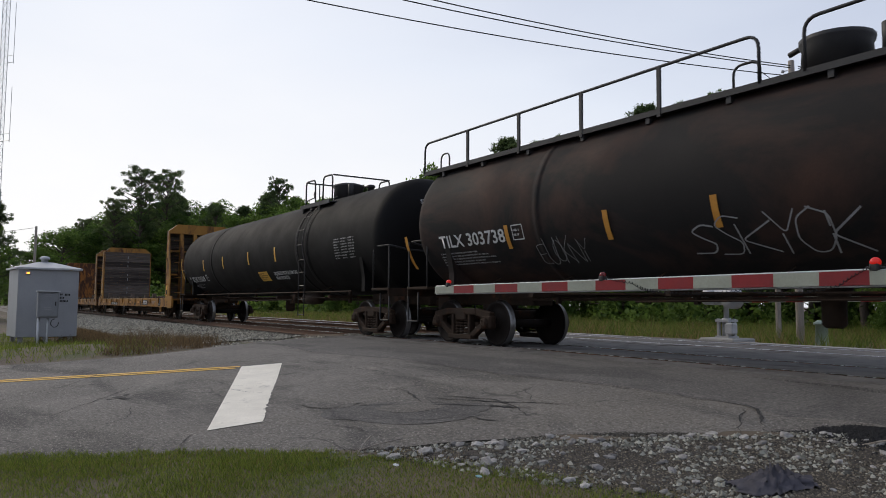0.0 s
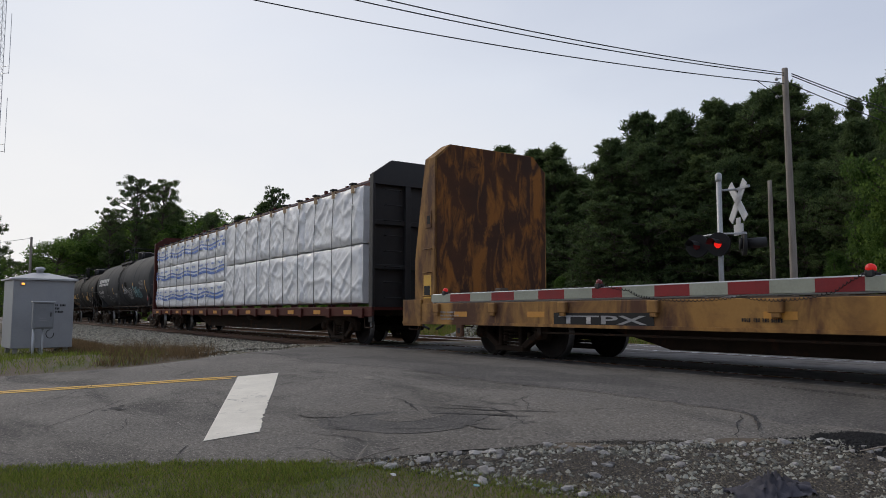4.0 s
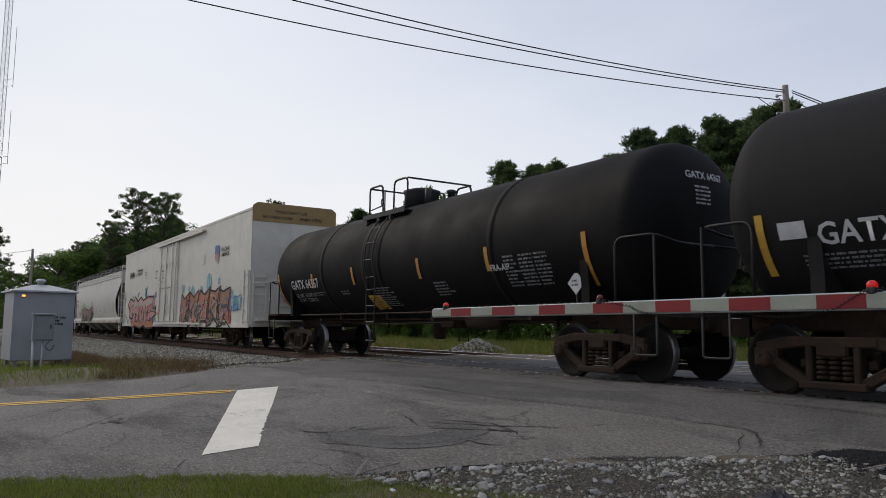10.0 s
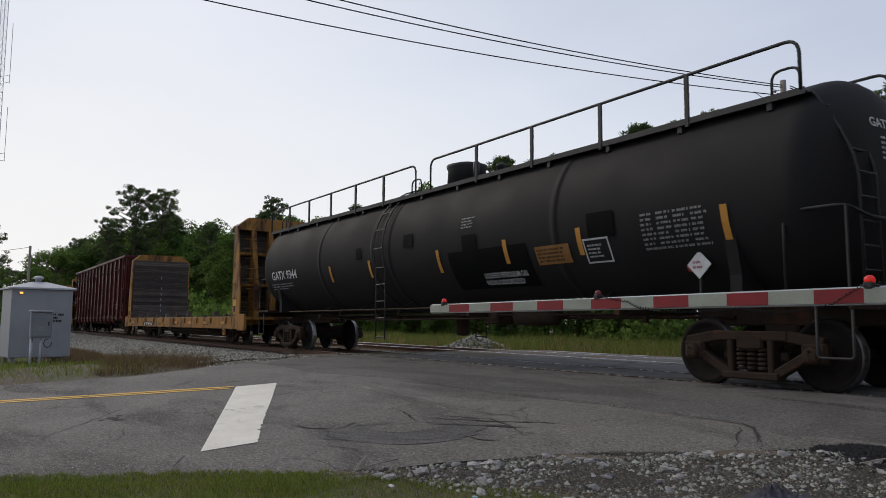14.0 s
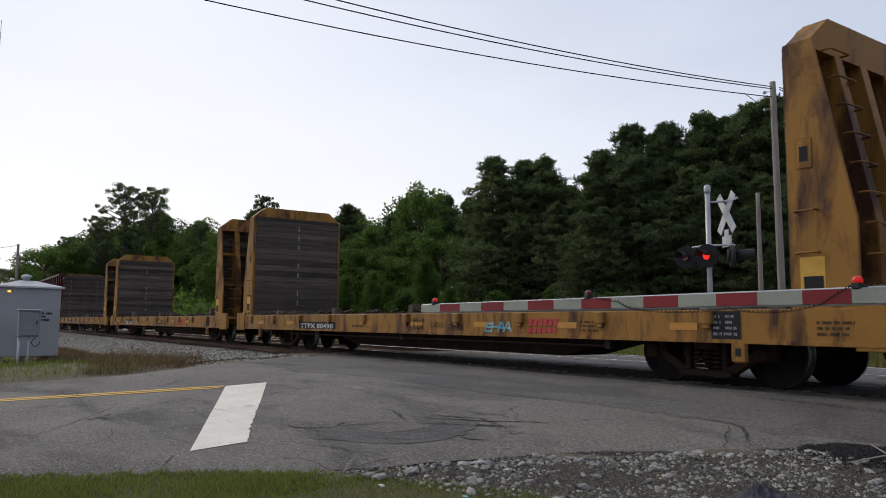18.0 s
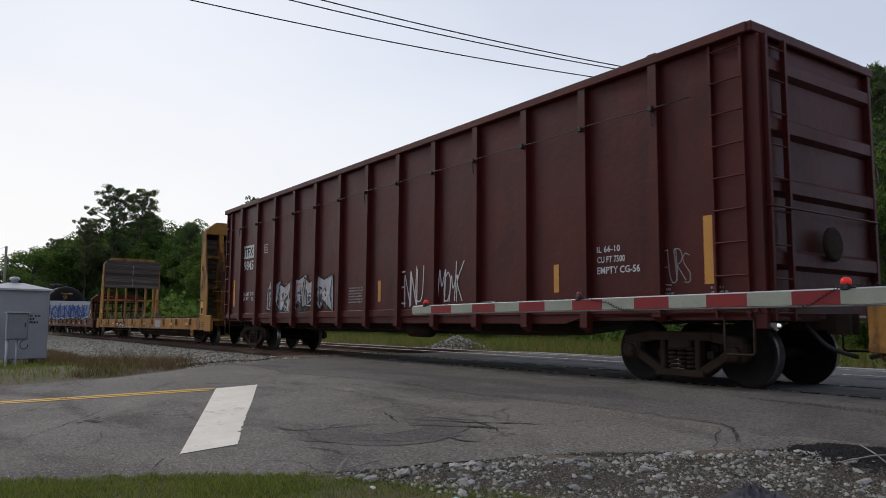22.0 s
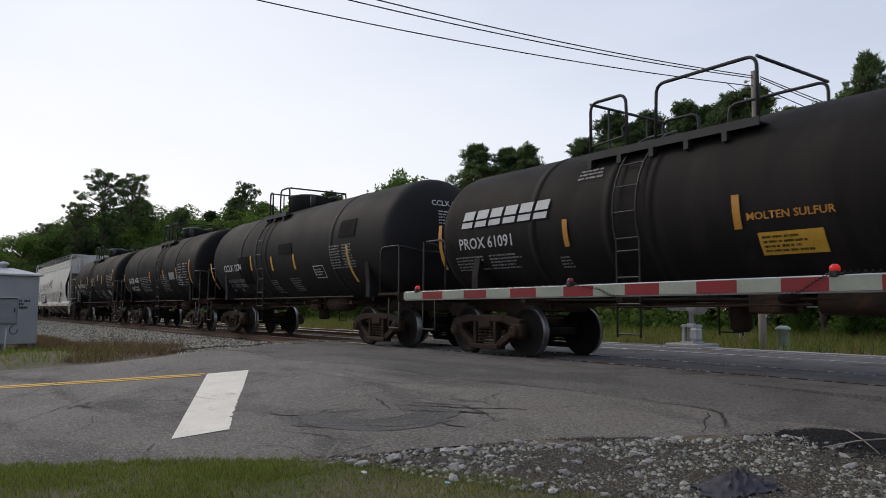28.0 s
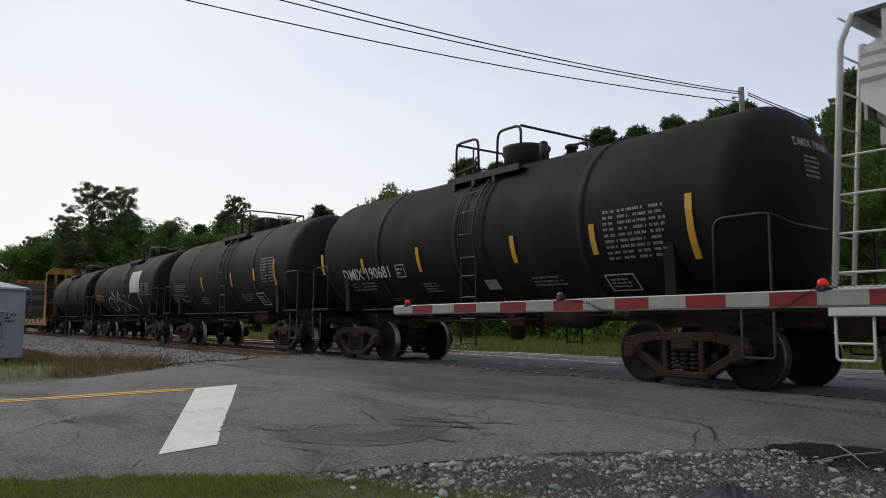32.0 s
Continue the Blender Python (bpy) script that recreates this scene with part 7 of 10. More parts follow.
        part("emblem_stripe", flat_lay(-1.602, 0.003)(me, x, 3.255 + abs(k - 1.5) * 0.07), None, shield)
    lay2 = flat_lay(-1.592)
    graffiti(car, lay2, 2.3, 0.75, 7.4, 1.6, 21, 5, "paint_orange", "paint_pink", halo="paint_teal")
    graffiti(car, lay2, 9.0, 1.35, 1.9, 0.6, 22, 3, "paint_teal", "paint_blue", line="paint_blue")
    spiked_piece(car, lay2, -10.37, 0.64)
    shorten(car, fixed)
    return car


# ---- wood-chip gondolas ----
def gondola_car(label, L, R, marks, tags):
    true = (R - L) / 2
    half = true / DRAWN
    car = thing("gondola_car", label, "gondola car", group="gondolas of the freight train")
    car_base(car, true, 1.55, sill=(0.75, 1.0), belly=0.64)
    fixed = set(car.children_recursive)
    zb, zt = 0.86, 4.60
    for s in (-1, 1):
        bm = bmesh.new()
        prism(bm, [(-half, 1.0), (-half + 3.1, 1.0), (-half + 3.7, zb), (half - 3.7, zb), (half - 3.1, 1.0), (half, 1.0), (half, zt), (-half, zt)], *sorted((s * 1.44, s * 1.49)))
        part("side_sheet", bm, "gon_brown", car)
        bm = bmesh.new()
        box(bm, -half - 0.03, half + 0.03, *sorted((s * 1.40, s * 1.62)), zt, zt + 0.14, bevel=0.015)
        part("top_rail", bm, "gon_brown", car)
        bm = bmesh.new()
        box(bm, -half, half, *sorted((s * 1.46, s * 1.53)), 1.0, 1.16, bevel=0.01)
        part("side_sill", bm, "gon_brown", car)
        bm = bmesh.new()
        prism(bm, [(s * 1.49, 0.72), (s * 1.62, 0.80), (s * 1.60, zt), (s * 1.49, zt)], -0.075, 0.075, axis="x")
        rib = to_mesh("rib", bm, "gon_brown")
        for i in range(13):
            x = -half + 1.72 + i * 1.512
            part("rib", rib, None, car, m=pose(x, 0, 0.16 if (i in (0, 12)) else 0.0))
    for s in (-1, 1):
        bm = bmesh.new()
        box(bm, *sorted((s * (half - 0.05), s * half)), -1.44, 1.44, 1.0, zt)
        part("end_sheet", bm, "gon_brown", car)
        bm = bmesh.new()
        box(bm, *sorted((s * (half - 0.02), s * (half + 0.1))), -1.6, 1.6, zt, zt + 0.14, bevel=0.015)
        part("top_rail", bm, "gon_brown", car)
        for z in (1.7, 2.65, 3.45, 4.25):
            bm = bmesh.new()
            prism(bm, [(s * half, z - 0.14), (s * (half + 0.09), z - 0.08), (s * (half + 0.09), z + 0.08), (s * half, z + 0.14)], -1.44, 1.44)
            part("end_rib", bm, "gon_brown", car)
        for y in (-1.49, 1.42):
            bm = bmesh.new()
            box(bm, *sorted((s * (half - 0.12), s * (half + 0.1))), y, y + 0.08, 0.8, zt, bevel=0.01)
            part("corner_post", bm, "gon_brown", car)
        bm = bmesh.new()
        for i in range(9):
            z = 1.0 + i * 0.43
            rod(bm, (s * (half + 0.14), -1.36, z), (s * (half + 0.14), -0.92, z), 0.014, 5)
        for y in (-1.36, -0.92):
            box(bm, *sorted((s * (half + 0.08), s * (half + 0.16))), y - 0.025, y + 0.025, 0.9, 4.6)
        part("end_ladder", bm, "gon_brown", car)
        bm = bmesh.new()
        tube(bm, bend([(s * (half + 0.05), -1.4, 2.35), (s * (half + 0.16), -1.4, 2.35), (s * (half + 0.16), 1.4, 2.35), (s * (half + 0.05), 1.4, 2.35)], 0.05), 0.016, 5)
        part("end_grab_iron", bm, "gon_brown", car)
        bm = bmesh.new()
        revolve(bm, [(0.1, 0.20), (0.12, 0.24), (0.16, 0.24), (0.18, 0.20)], "x", 16, m=pose(s * half - (0 if s > 0 else 0.28), 0.1, 1.95))
        part("brake_wheel", bm, "running", car)
        bm = bmesh.new()
        xa = s * (half - 0.62) if s > 0 else -half + 0.1
        for i in range(9):
            z = 1.05 + i * 0.43
            rod(bm, (xa, -1.56, z), (xa + 0.5, -1.56, z), 0.013, 5)
        for xx in (xa, xa + 0.5):
            box(bm, xx - 0.02, xx + 0.02, -1.56, -1.49, 0.95, 4.6)
        part("side_ladder", bm, "gon_brown", car)
    bm = bmesh.new()
    box(bm, -half, half, -1.44, 1.44, zb + 0.05, zb + 0.1)
    part("floor_sheet", bm, "gon_brown", car)
    # tie-down cable along the flank
    bm = bmesh.new()
    pts = []
    for i in range(40):
        x = -half + 0.9 + i * (2 * half - 1.8) / 39
        pts.append((x, -1.64, 3.95 - 0.012 * math.sin(i * 1.2)))
    tube(bm, pts, 0.008, 4)
    part("cable", bm, "black_iron", car)
    for i in range(0, 13, 1):
        x = -half + 1.72 + i * 1.512
        bm = bmesh.new()
        box(bm, x - 0.035, x + 0.035, -1.665, -1.6, 3.9, 3.98, bevel=0.01)
        rod(bm, (x, -1.65, 3.92), (x + 0.03, -1.65, 3.92 - 0.24 * (i % 3 == 0)), 0.012, 5)
        part("cable_clip", bm, "black_iron", car)
    side_marks(car, marks, -1.492)
    for g in tags:
        graffiti(car, flat_lay(-1.495), *g)
    shorten(car, fixed)
    return car


# ---- red flat car with low end walls ----
def red_flat_car(label, L, R):
    car = flat_car(label, L, R, "flat_red", "half", "low", [("text", -5.85, 0.72, 1.76, 0.2, "ink_grey", "ALY 97 2"), ("bars", -1.86, 0.7, 1.5, 0.24, "ink_grey", (2, 2, 61)), ("frame", 7.4, 0.62, 0.65, 0.36, "ink_grey", None), ("bars", 9.3, 0.66, 0.7, 0.3, "ink_grey", (3, 1, 62))], h_front=2.62, h_rear=2.62)
    half = (R - L) / 2
    bm = bmesh.new()
    box(bm, -half + 1.20, -half + 1.28, -1.52, 1.52, 1.06, 2.62, bevel=0.01)
    wall = part("end_board", bm, "sign_white", car, "white end board covered in blue graffiti")
    f, s2, l = piece_bm(2.7, 1.15, 71, 6)
    for b2, ink, lift in ((f, "paint_silver", 0.004), (s2, "paint_teal", 0.01), (l, "paint_blue", 0.014)):
        me = bm_mesh(b2, ink)
        part("graffiti", head_mesh(me, -1.35, 1.2, -half + 1.28 + lift), None, wall)
    me = bm_mesh(scrawl_bm(2.7, 1.2, (72, 8, 0.1)), "paint_blue")
    part("graffiti", head_mesh(me, -1.35, 1.2, -half + 1.30), None, wall)
    return car

# ---- the train, front to back ----
CARS = []
CARS.append((tank_car('long dark grey tank car with rust-brown bloom on its upper shell', -14.45, 3.39, 'tank_rusty', 1.55, 2.66, 'long', 'ink_orange',
    strips=[(-0.13, -1.06, 0.8), (3.52, -0.76, 0.46), (6.06, -0.76, 0.49), (8.08, -0.73, 0.46)],
    cap='running', ladder=11.43, head=None, placard=None,
    texts=[('text', 1.29, -0.62, 2.22, 0.27, 'ink_white', 'TILX 303738'),
        ('bars', 1.19, -1.04, 1.96, 0.33, 'ink_grey', (3, 1, 1)),
        ('frame', 3.74, -0.6, 0.32, 0.29, 'ink_white', None),
        ('scrawl', 7.68, -1.22, 2.39, 0.67, 'ink_grey', (3, 6, 0.035)),
        ('scrawl', 4.35, -1.16, 1.23, 0.55, 'ink_grey', (8, 6, 0.015))]), -5.53))
CARS.append((tank_car('long clean black tank car for liquefied gas', -34.93, -15.56, 'tank_black', 1.52, 2.62, 'centre', 'ink_yellow',
    strips=[(0.19, -0.73, 0.94), (3.68, -0.45, 0.46), (6.35, -0.44, 0.46), (9.33, -0.42, 0.46), (11.95, -0.41, 0.46)],
    cap='running', ladder=14.2, head=('SHQX 51589', 'ink_white'), placard=None,
    texts=[('text', 1.16, -0.95, 2.27, 0.29, 'ink_white', 'SHQX 51589'),
        ('bars', 1.14, -1.26, 1.79, 0.23, 'ink_grey', (2, 1, 2)),
        ('frame', 3.65, -0.88, 0.33, 0.26, 'ink_white', None),
        ('patch', 10.02, -1.08, 0.87, 0.37, 'ink_yellow', None),
        ('text', 11.49, -0.9, 1.98, 0.15, 'ink_white', 'LIQUEFIED PETROLEUM GAS'),
        ('text', 11.49, -1.05, 1.12, 0.13, 'ink_white', 'NON ODORIZED'),
        ('bars', 16.5, -0.57, 1.33, 0.59, 'ink_white', (6, 3, 4))]), -25.24))
CARS.append((flat_car('yellow bulkhead flat car, empty, with grey plank end walls', -57.09, -35.95, 'flat_yellow', 'open', 'wood', plate(-5.56, 0.62, 2.32, 0.22, 'ink_white', 'TTPX 806202') + [('patch', 4.17, 0.66, 1.16, 0.28, 'ink_black', None), ('brand', 4.27, 0.71, 0.97, 0.19, 'ink_white', None), ('patch', 7.88, 0.65, 0.46, 0.35, 'ink_black', None), ('bars', 7.91, 0.68, 0.41, 0.28, 'ink_grey', (3, 2, 31)), ('text', 1.81, 0.66, 0.54, 0.14, 'ink_black', 'GSH72B'), ('scrawl', 3.48, 0.66, 0.56, 0.3, 'ink_black', (32, 4, 0.04)), ('bars', 5.56, 0.7, 0.83, 0.2, 'ink_black', (3, 1, 33)), ('bars', 6.49, 0.7, 0.83, 0.2, 'ink_grey', (3, 1, 34))]), -46.52))
CARS.append((flat_car('worn rust-streaked yellow bulkhead flat car, empty, with rusted steel end wall', -79.5, -58.08, 'flat_rusty', 'open', 'steel', plate(-5.75, 0.62, 2.13, 0.22, 'ink_grey', 'TTPX') + [('bars', 4.17, 0.68, 1.3, 0.24, 'ink_black', (2, 1, 35))], h_rear=4.5), -68.79))
CARS.append((centre_beam_car('brown centre-beam car loaded with wrapped lumber packs', -104.43, -81.05), -92.74))
CARS.append((tank_car('glossy dark grey tank car with pale graffiti on its flank', -122.54, -105.1, 'tank_slate', 1.56, 2.62, 'centre', 'ink_yellow',
    strips=[(9.87, -0.56, 0.46), (12.74, -0.52, 0.43), (15.86, -0.95, 0.9), (6.44, -0.65, 0.43)],
    cap='running', ladder=8.88, head=('PROX 44733', 'ink_grey'), span=(-2.0, 1.0), placard=(15.77, 'arm_red', 'ink_white'),
    texts=[('brand', 1.64, -0.02, 3.6, 0.44, 'ink_white', None),
        ('text', 1.42, -0.53, 1.69, 0.2, 'ink_white', 'PROX 44733'),
        ('text', 1.23, -0.83, 1.6, 0.2, 'ink_grey', 'LD LMT  205500 LB   93 200 KG\nLT WT    80500 LB   36 500 KG'),
        ('bars', 14.51, -0.51, 1.11, 0.49, 'ink_white', (7, 3, 5)),
        ('patch', 10.35, -0.28, 0.74, 0.28, 'patch_black', None),
        ('scrawl', 9.85, -0.7, 1.09, 0.46, 'ink_white', (11, 5, 0.05)),
        ('scrawl', 10.92, -1.06, 1.29, 0.78, 'ink_white', (12, 4, 0.06)),
        ('scrawl', 12.65, -0.99, 1.73, 0.66, 'paint_teal', (13, 6, 0.09)),
        ('scrawl', 4.17, -1.17, 1.73, 0.56, 'ink_grey', (14, 5, 0.04)),
        ('bars', 6.9, -0.88, 1.02, 0.32, 'ink_grey', (3, 1, 6))]), -113.82))
CARS.append((tank_car('small black tank car with yellow lettering', -137.78, -123.54, 'tank_black', 1.42, 2.46, 'centre', 'ink_yellow',
    strips=[(0.6, -0.7, 0.85), (2.72, -0.5, 0.5), (5.27, -0.55, 0.45), (8.17, -0.57, 0.48), (10.39, -0.54, 0.46), (12.66, -0.69, 0.94)],
    cap='running', ladder=7.03, head=('UTLX 640283', 'ink_yellow'), placard=(11.93, 'ink_white', 'ink_black'),
    texts=[('text', 1.66, -0.5, 2.62, 0.31, 'ink_yellow', 'UTLX  640283'),
        ('text', 1.8, -0.7, 1.1, 0.1, 'ink_orange', 'THE TANK CAR PEOPLE'),
        ('text', 1.85, -1.12, 1.95, 0.3, 'ink_ochre', 'LD LMT  185200 LB   68 550 KG\nLT WT    67800 LB   30 750 KG'),
        ('patch', 9.40, -0.71, 0.87, 0.32, 'ink_yellow', None),
        ('frame', 10.38, -0.83, 0.52, 0.31, 'ink_white', None),
        ('bars', 11.17, -0.64, 1.3, 0.49, 'ink_white', (6, 3, 8)),
        ('bars', 4.01, -1.11, 0.56, 0.22, 'ink_orange', (3, 1, 9))]), -130.66))
CARS.append((tank_car('black tank car with yellow lettering and blue bearing caps', -154.78, -138.64, 'tank_black', 1.5, 2.56, 'centre', 'ink_yellow',
    strips=[(0.86, -0.5, 0.83), (3.82, -0.41, 0.45), (6.11, -0.39, 0.46), (9.23, -0.36, 0.44), (11.58, -0.37, 0.47), (14.66, -0.49, 0.92)],
    cap='cap_blue', ladder=7.66, head=('UTLX 679729', 'ink_yellow'), span=(-2.0, 1.0), placard=(13.54, 'ink_white', 'ink_black'),
    texts=[('text', 1.72, -0.62, 2.32, 0.33, 'ink_yellow', 'UTLX 679729'),
        ('text', 1.72, -0.78, 1.07, 0.09, 'ink_orange', 'THE TANK CAR PEOPLE'),
        ('text', 1.76, -1.2, 1.76, 0.25, 'ink_ochre', 'LD LMT  208400 LB  94 500 KG\nLT WT    77600 LB  35 200 KG'),
        ('patch', 10.52, -0.35, 0.75, 0.49, 'ink_yellow', None),
        ('bars', 13.24, -0.54, 1.19, 0.56, 'ink_white', (8, 3, 11)),
        ('bars', 9.41, -1.07, 0.35, 0.31, 'ink_grey', (4, 1, 12))]), -146.71))
CARS.append((tank_car('slate grey tank car with a two-tone jacket', -169.59, -155.77, 'tank_grey', 1.47, 2.54, 'centre', 'ink_yellow',
    strips=[(0.75, -1.05, 0.85), (3.27, -0.64, 0.45), (10.34, -0.61, 0.47), (12.5, -1.09, 0.93)],
    cap='running', ladder=7.34, head=('GATX 32326', 'ink_white'), placard=(11.87, 'ink_white', 'ink_black'),
    texts=[('text', 1.55, -0.66, 2.0, 0.29, 'ink_white', 'GATX 32326'),
        ('bars', 1.3, -1.0, 2.47, 0.25, 'ink_grey', (2, 1, 13)),
        ('text', 10.49, -0.47, 0.61, 0.12, 'ink_white', 'FRA AIP'),
        ('patch', 9.82, -0.93, 0.9, 0.33, 'ink_yellow', None),
        ('frame', 10.91, -1.06, 0.57, 0.29, 'ink_grey', None),
        ('frame', 11.92, 0.04, 0.76, 0.3, 'ink_white', None),
        ('bars', 11.46, -0.55, 1.12, 0.51, 'ink_white', (8, 4, 14)),
        ('patch', 5.76, -0.65, 0.16, 0.45, 'ink_white', None),
        ('patch', 1.05, -0.55, 0.36, 0.22, 'ink_white', None)]), -162.68))
CARS.append((tank_car('matt black tank car with white lettering', -186.26, -170.59, 'tank_black', 1.47, 2.54, 'centre', 'ink_orange',
    strips=[(0.64, -1.15, 1.1), (3.2, -0.58, 0.41), (5.76, -0.59, 0.45), (9.01, -0.6, 0.46), (11.56, -0.58, 0.48), (14.25, -1.03, 0.95)],
    cap='running', ladder=6.84, head=('GATX 64367', 'ink_white'), placard=(13.91, 'ink_white', 'ink_black'),
    texts=[('text', 1.68, -0.58, 1.96, 0.28, 'ink_white', 'GATX 64367'),
        ('text', 1.8, -1.0, 1.4, 0.28, 'ink_grey', 'LD LMT  213500 LB\n LT WT   72500 LB'),
        ('text', 11.69, -0.59, 0.59, 0.13, 'ink_white', 'FRA-AIP'),
        ('bars', 12.13, -0.96, 1.34, 0.66, 'ink_white', (8, 3, 16)),
        ('bars', 6.77, -1.32, 0.99, 0.61, 'ink_white', (5, 1, 17)),
        ('bars', 9.53, -1.07, 0.7, 0.38, 'ink_white', (4, 1, 18)),
        ('patch', 6.26, -1.43, 0.64, 0.5, 'ink_yellow', None),
        ('bars', 3.21, -0.84, 0.77, 0.14, 'ink_grey', (2, 1, 19)),
        ('bars', 4.9, -0.86, 0.54, 0.14, 'ink_grey', (2, 1, 19))]), -178.42))
CARS.append((reefer_car('white refrigerator car with orange and pink graffiti', -210.04, -187.89), -198.96))
CARS.append((hopper_car('pale grey curved-side covered hopper with a green and black graffito', -231.08, -211.24, 'hopper_white', 3.78, 4, [
    ('text', -8.9, 2.52, 0.85, 0.26, 'ink_black', 'AEX'), ('text', -8.9, 2.16, 1.05, 0.26, 'ink_black', '21269'), ('frame', -7.2, 2.43, 0.32, 0.26, 'ink_grey', None), ('bars', -8.9, 1.55, 1.3, 0.22, 'ink_grey', (2, 2, 1)),
    ('text', -9.6, 1.0, 1.5, 0.12, 'ink_black', 'ACF CENTER FLOW'), ('text', -1.05, 1.98, 0.7, 0.11, 'ink_red', 'ER ON CAR'), ('bars', 2.87, 1.91, 0.72, 0.15, 'ink_grey', (2, 1, 3)), ('bars', 2.86, 1.67, 0.65, 0.16, 'ink_grey', (2, 1, 4)), ('bars', 4.85, 1.68, 0.6, 0.26, 'ink_grey', (4, 2, 5)),
    ('patch', 1.4, 1.48, 0.11, 0.45, 'ink_orange', None), ('patch', 4.64, 1.5, 0.11, 0.46, 'ink_orange', None), ('patch', -9.68, 1.4, 0.11, 0.9, 'ink_orange', None), ('patch', 8.4, 1.4, 0.11, 0.9, 'ink_orange', None), ('patch', -2.5, 1.48, 0.11, 0.3, 'ink_orange', None),
    ('scrawl', -7.6, 1.35, 1.35, 0.6, 'ink_black', (41, 4, 0.05)), ('scrawl', -0.85, 1.42, 0.9, 0.4, 'ink_black', (42, 4, 0.05)), ('scrawl', -6.0, 0.98, 0.7, 0.3, 'paint_green', (43, 4, 0.05)), ('scrawl', 1.5, 1.35, 3.0, 0.12, 'ink_grey', (44, 12, 0.015))], 0.13, 4.42,
    extra=[lambda car, lay: graffiti(car, lay, -5.85, 0.98, 4.9, 1.2, 51, 5, 'paint_dull', 'paint_pink', halo='paint_green')]), -221.16))
CARS.append((tank_car('long weathered grey tank car with black paint patches', -251.42, -232.12, 'tank_grey', 1.55, 2.66, 'long', 'ink_orange',
    strips=[(5.45, -0.71, 0.44), (7.71, -0.69, 0.43), (10.78, -0.74, 0.49), (13.05, -0.69, 0.46), (15, -0.67, 0.46), (17.76, -1.1, 0.92)],
    cap='running', ladder=8.35, head=('GATX 9344', 'ink_white'), placard=(17.25, 'ink_white', 'arm_red'),
    texts=[('text', 1.22, -0.47, 1.98, 0.27, 'ink_white', 'GATX 9344'),
        ('bars', 1.05, -0.8, 1.85, 0.23, 'ink_grey', (3, 1, 20)),
        ('text', 12.23, -0.98, 1.3, 0.14, 'ink_white', 'LIQUEFIED PETROLEUM GAS'),
        ('text', 12.19, -1.12, 1.14, 0.12, 'ink_white', 'NON-ODORIZED'),
        ('patch', 13.92, -0.78, 0.86, 0.34, 'ink_ochre', None),
        ('bars', 16.39, -0.72, 1.21, 0.59, 'ink_white', (7, 4, 21)),
        ('frame', 15.13, -0.83, 0.56, 0.42, 'ink_white', None),
        ('patch', 11.76, -0.46, 0.48, 0.43, 'patch_black', None),
        ('patch', 15.27, -0.42, 0.58, 0.41, 'patch_black', None),
        ('patch', 9.46, -0.1, 0.4, 0.3, 'patch_black', None),
        ('patch', 7.11, -0.21, 0.28, 0.29, 'patch_black', None),
        ('bars', 11.76, 0.09, 0.48, 0.24, 'ink_white', (4, 1, 22)),
        ('patch', 11.21, -1.2, 2.49, 0.86, 'patch_black', None),
        ('patch', 16.96, -1.11, 0.16, 0.1, 'ink_red', None)]), -241.77))
CARS.append((flat_car('clean yellow bulkhead flat car, empty, with plank end walls', -272.99, -252.49, 'flat_yellow', 'open', 'wood', plate(-5.57, 0.62, 2.32, 0.22, 'ink_white', 'TTPX')+[('bars', 5.57, 0.7, 0.83, 0.2, 'ink_black', (3, 1, 33))]), -262.74))
CARS.append((gondola_car('maroon wood-chip gondola with a small white scrawl', -294.03, -274.14, [
    ('text', -8.82, 2.92, 0.85, 0.27, 'ink_white', 'ITFX'), ('text', -8.84, 2.5, 0.9, 0.25, 'ink_white', '9866'), ('frame', -7.0, 3.0, 0.31, 0.3, 'ink_white', None), ('text', -8.82, 1.55, 1.1, 0.28, 'ink_white', 'LD LMT  215 000\nLT WT      71 000'), ('bars', -1.19, 1.33, 0.98, 0.41, 'ink_white', (4, 1, 2)), ('text', 7.8, 1.95, 0.5, 0.1, 'ink_white', 'IL 66-10'), ('text', 7.8, 1.79, 0.6, 0.1, 'ink_white', 'CU FT 7500'), ('text', 7.8, 1.62, 0.9, 0.11, 'ink_white', 'EMPTY CG-56'), ('bars', 9.1, 1.25, 0.3, 0.12, 'ink_white', (2, 1, 3)), ('bars', 10.0, 1.25, 0.3, 0.12, 'ink_white', (2, 1, 4)),
    ('patch', -10.1, 1.4, 0.16, 0.85, 'ink_orange', None), ('patch', -5.4, 1.36, 0.13, 0.46, 'ink_orange', None), ('patch', -2.3, 1.37, 0.13, 0.46, 'ink_orange', None), ('patch', 0.8, 1.38, 0.13, 0.46, 'ink_orange', None), ('patch', 3.88, 1.4, 0.13, 0.46, 'ink_orange', None), ('patch', 6.8, 1.4, 0.13, 0.46, 'ink_orange', None), ('patch', 9.9, 1.39, 0.17, 0.92, 'ink_orange', None),
    ('scrawl', 1.75, 1.3, 1.25, 0.6, 'ink_white', (45, 5, 0.05))], []), -284.09))
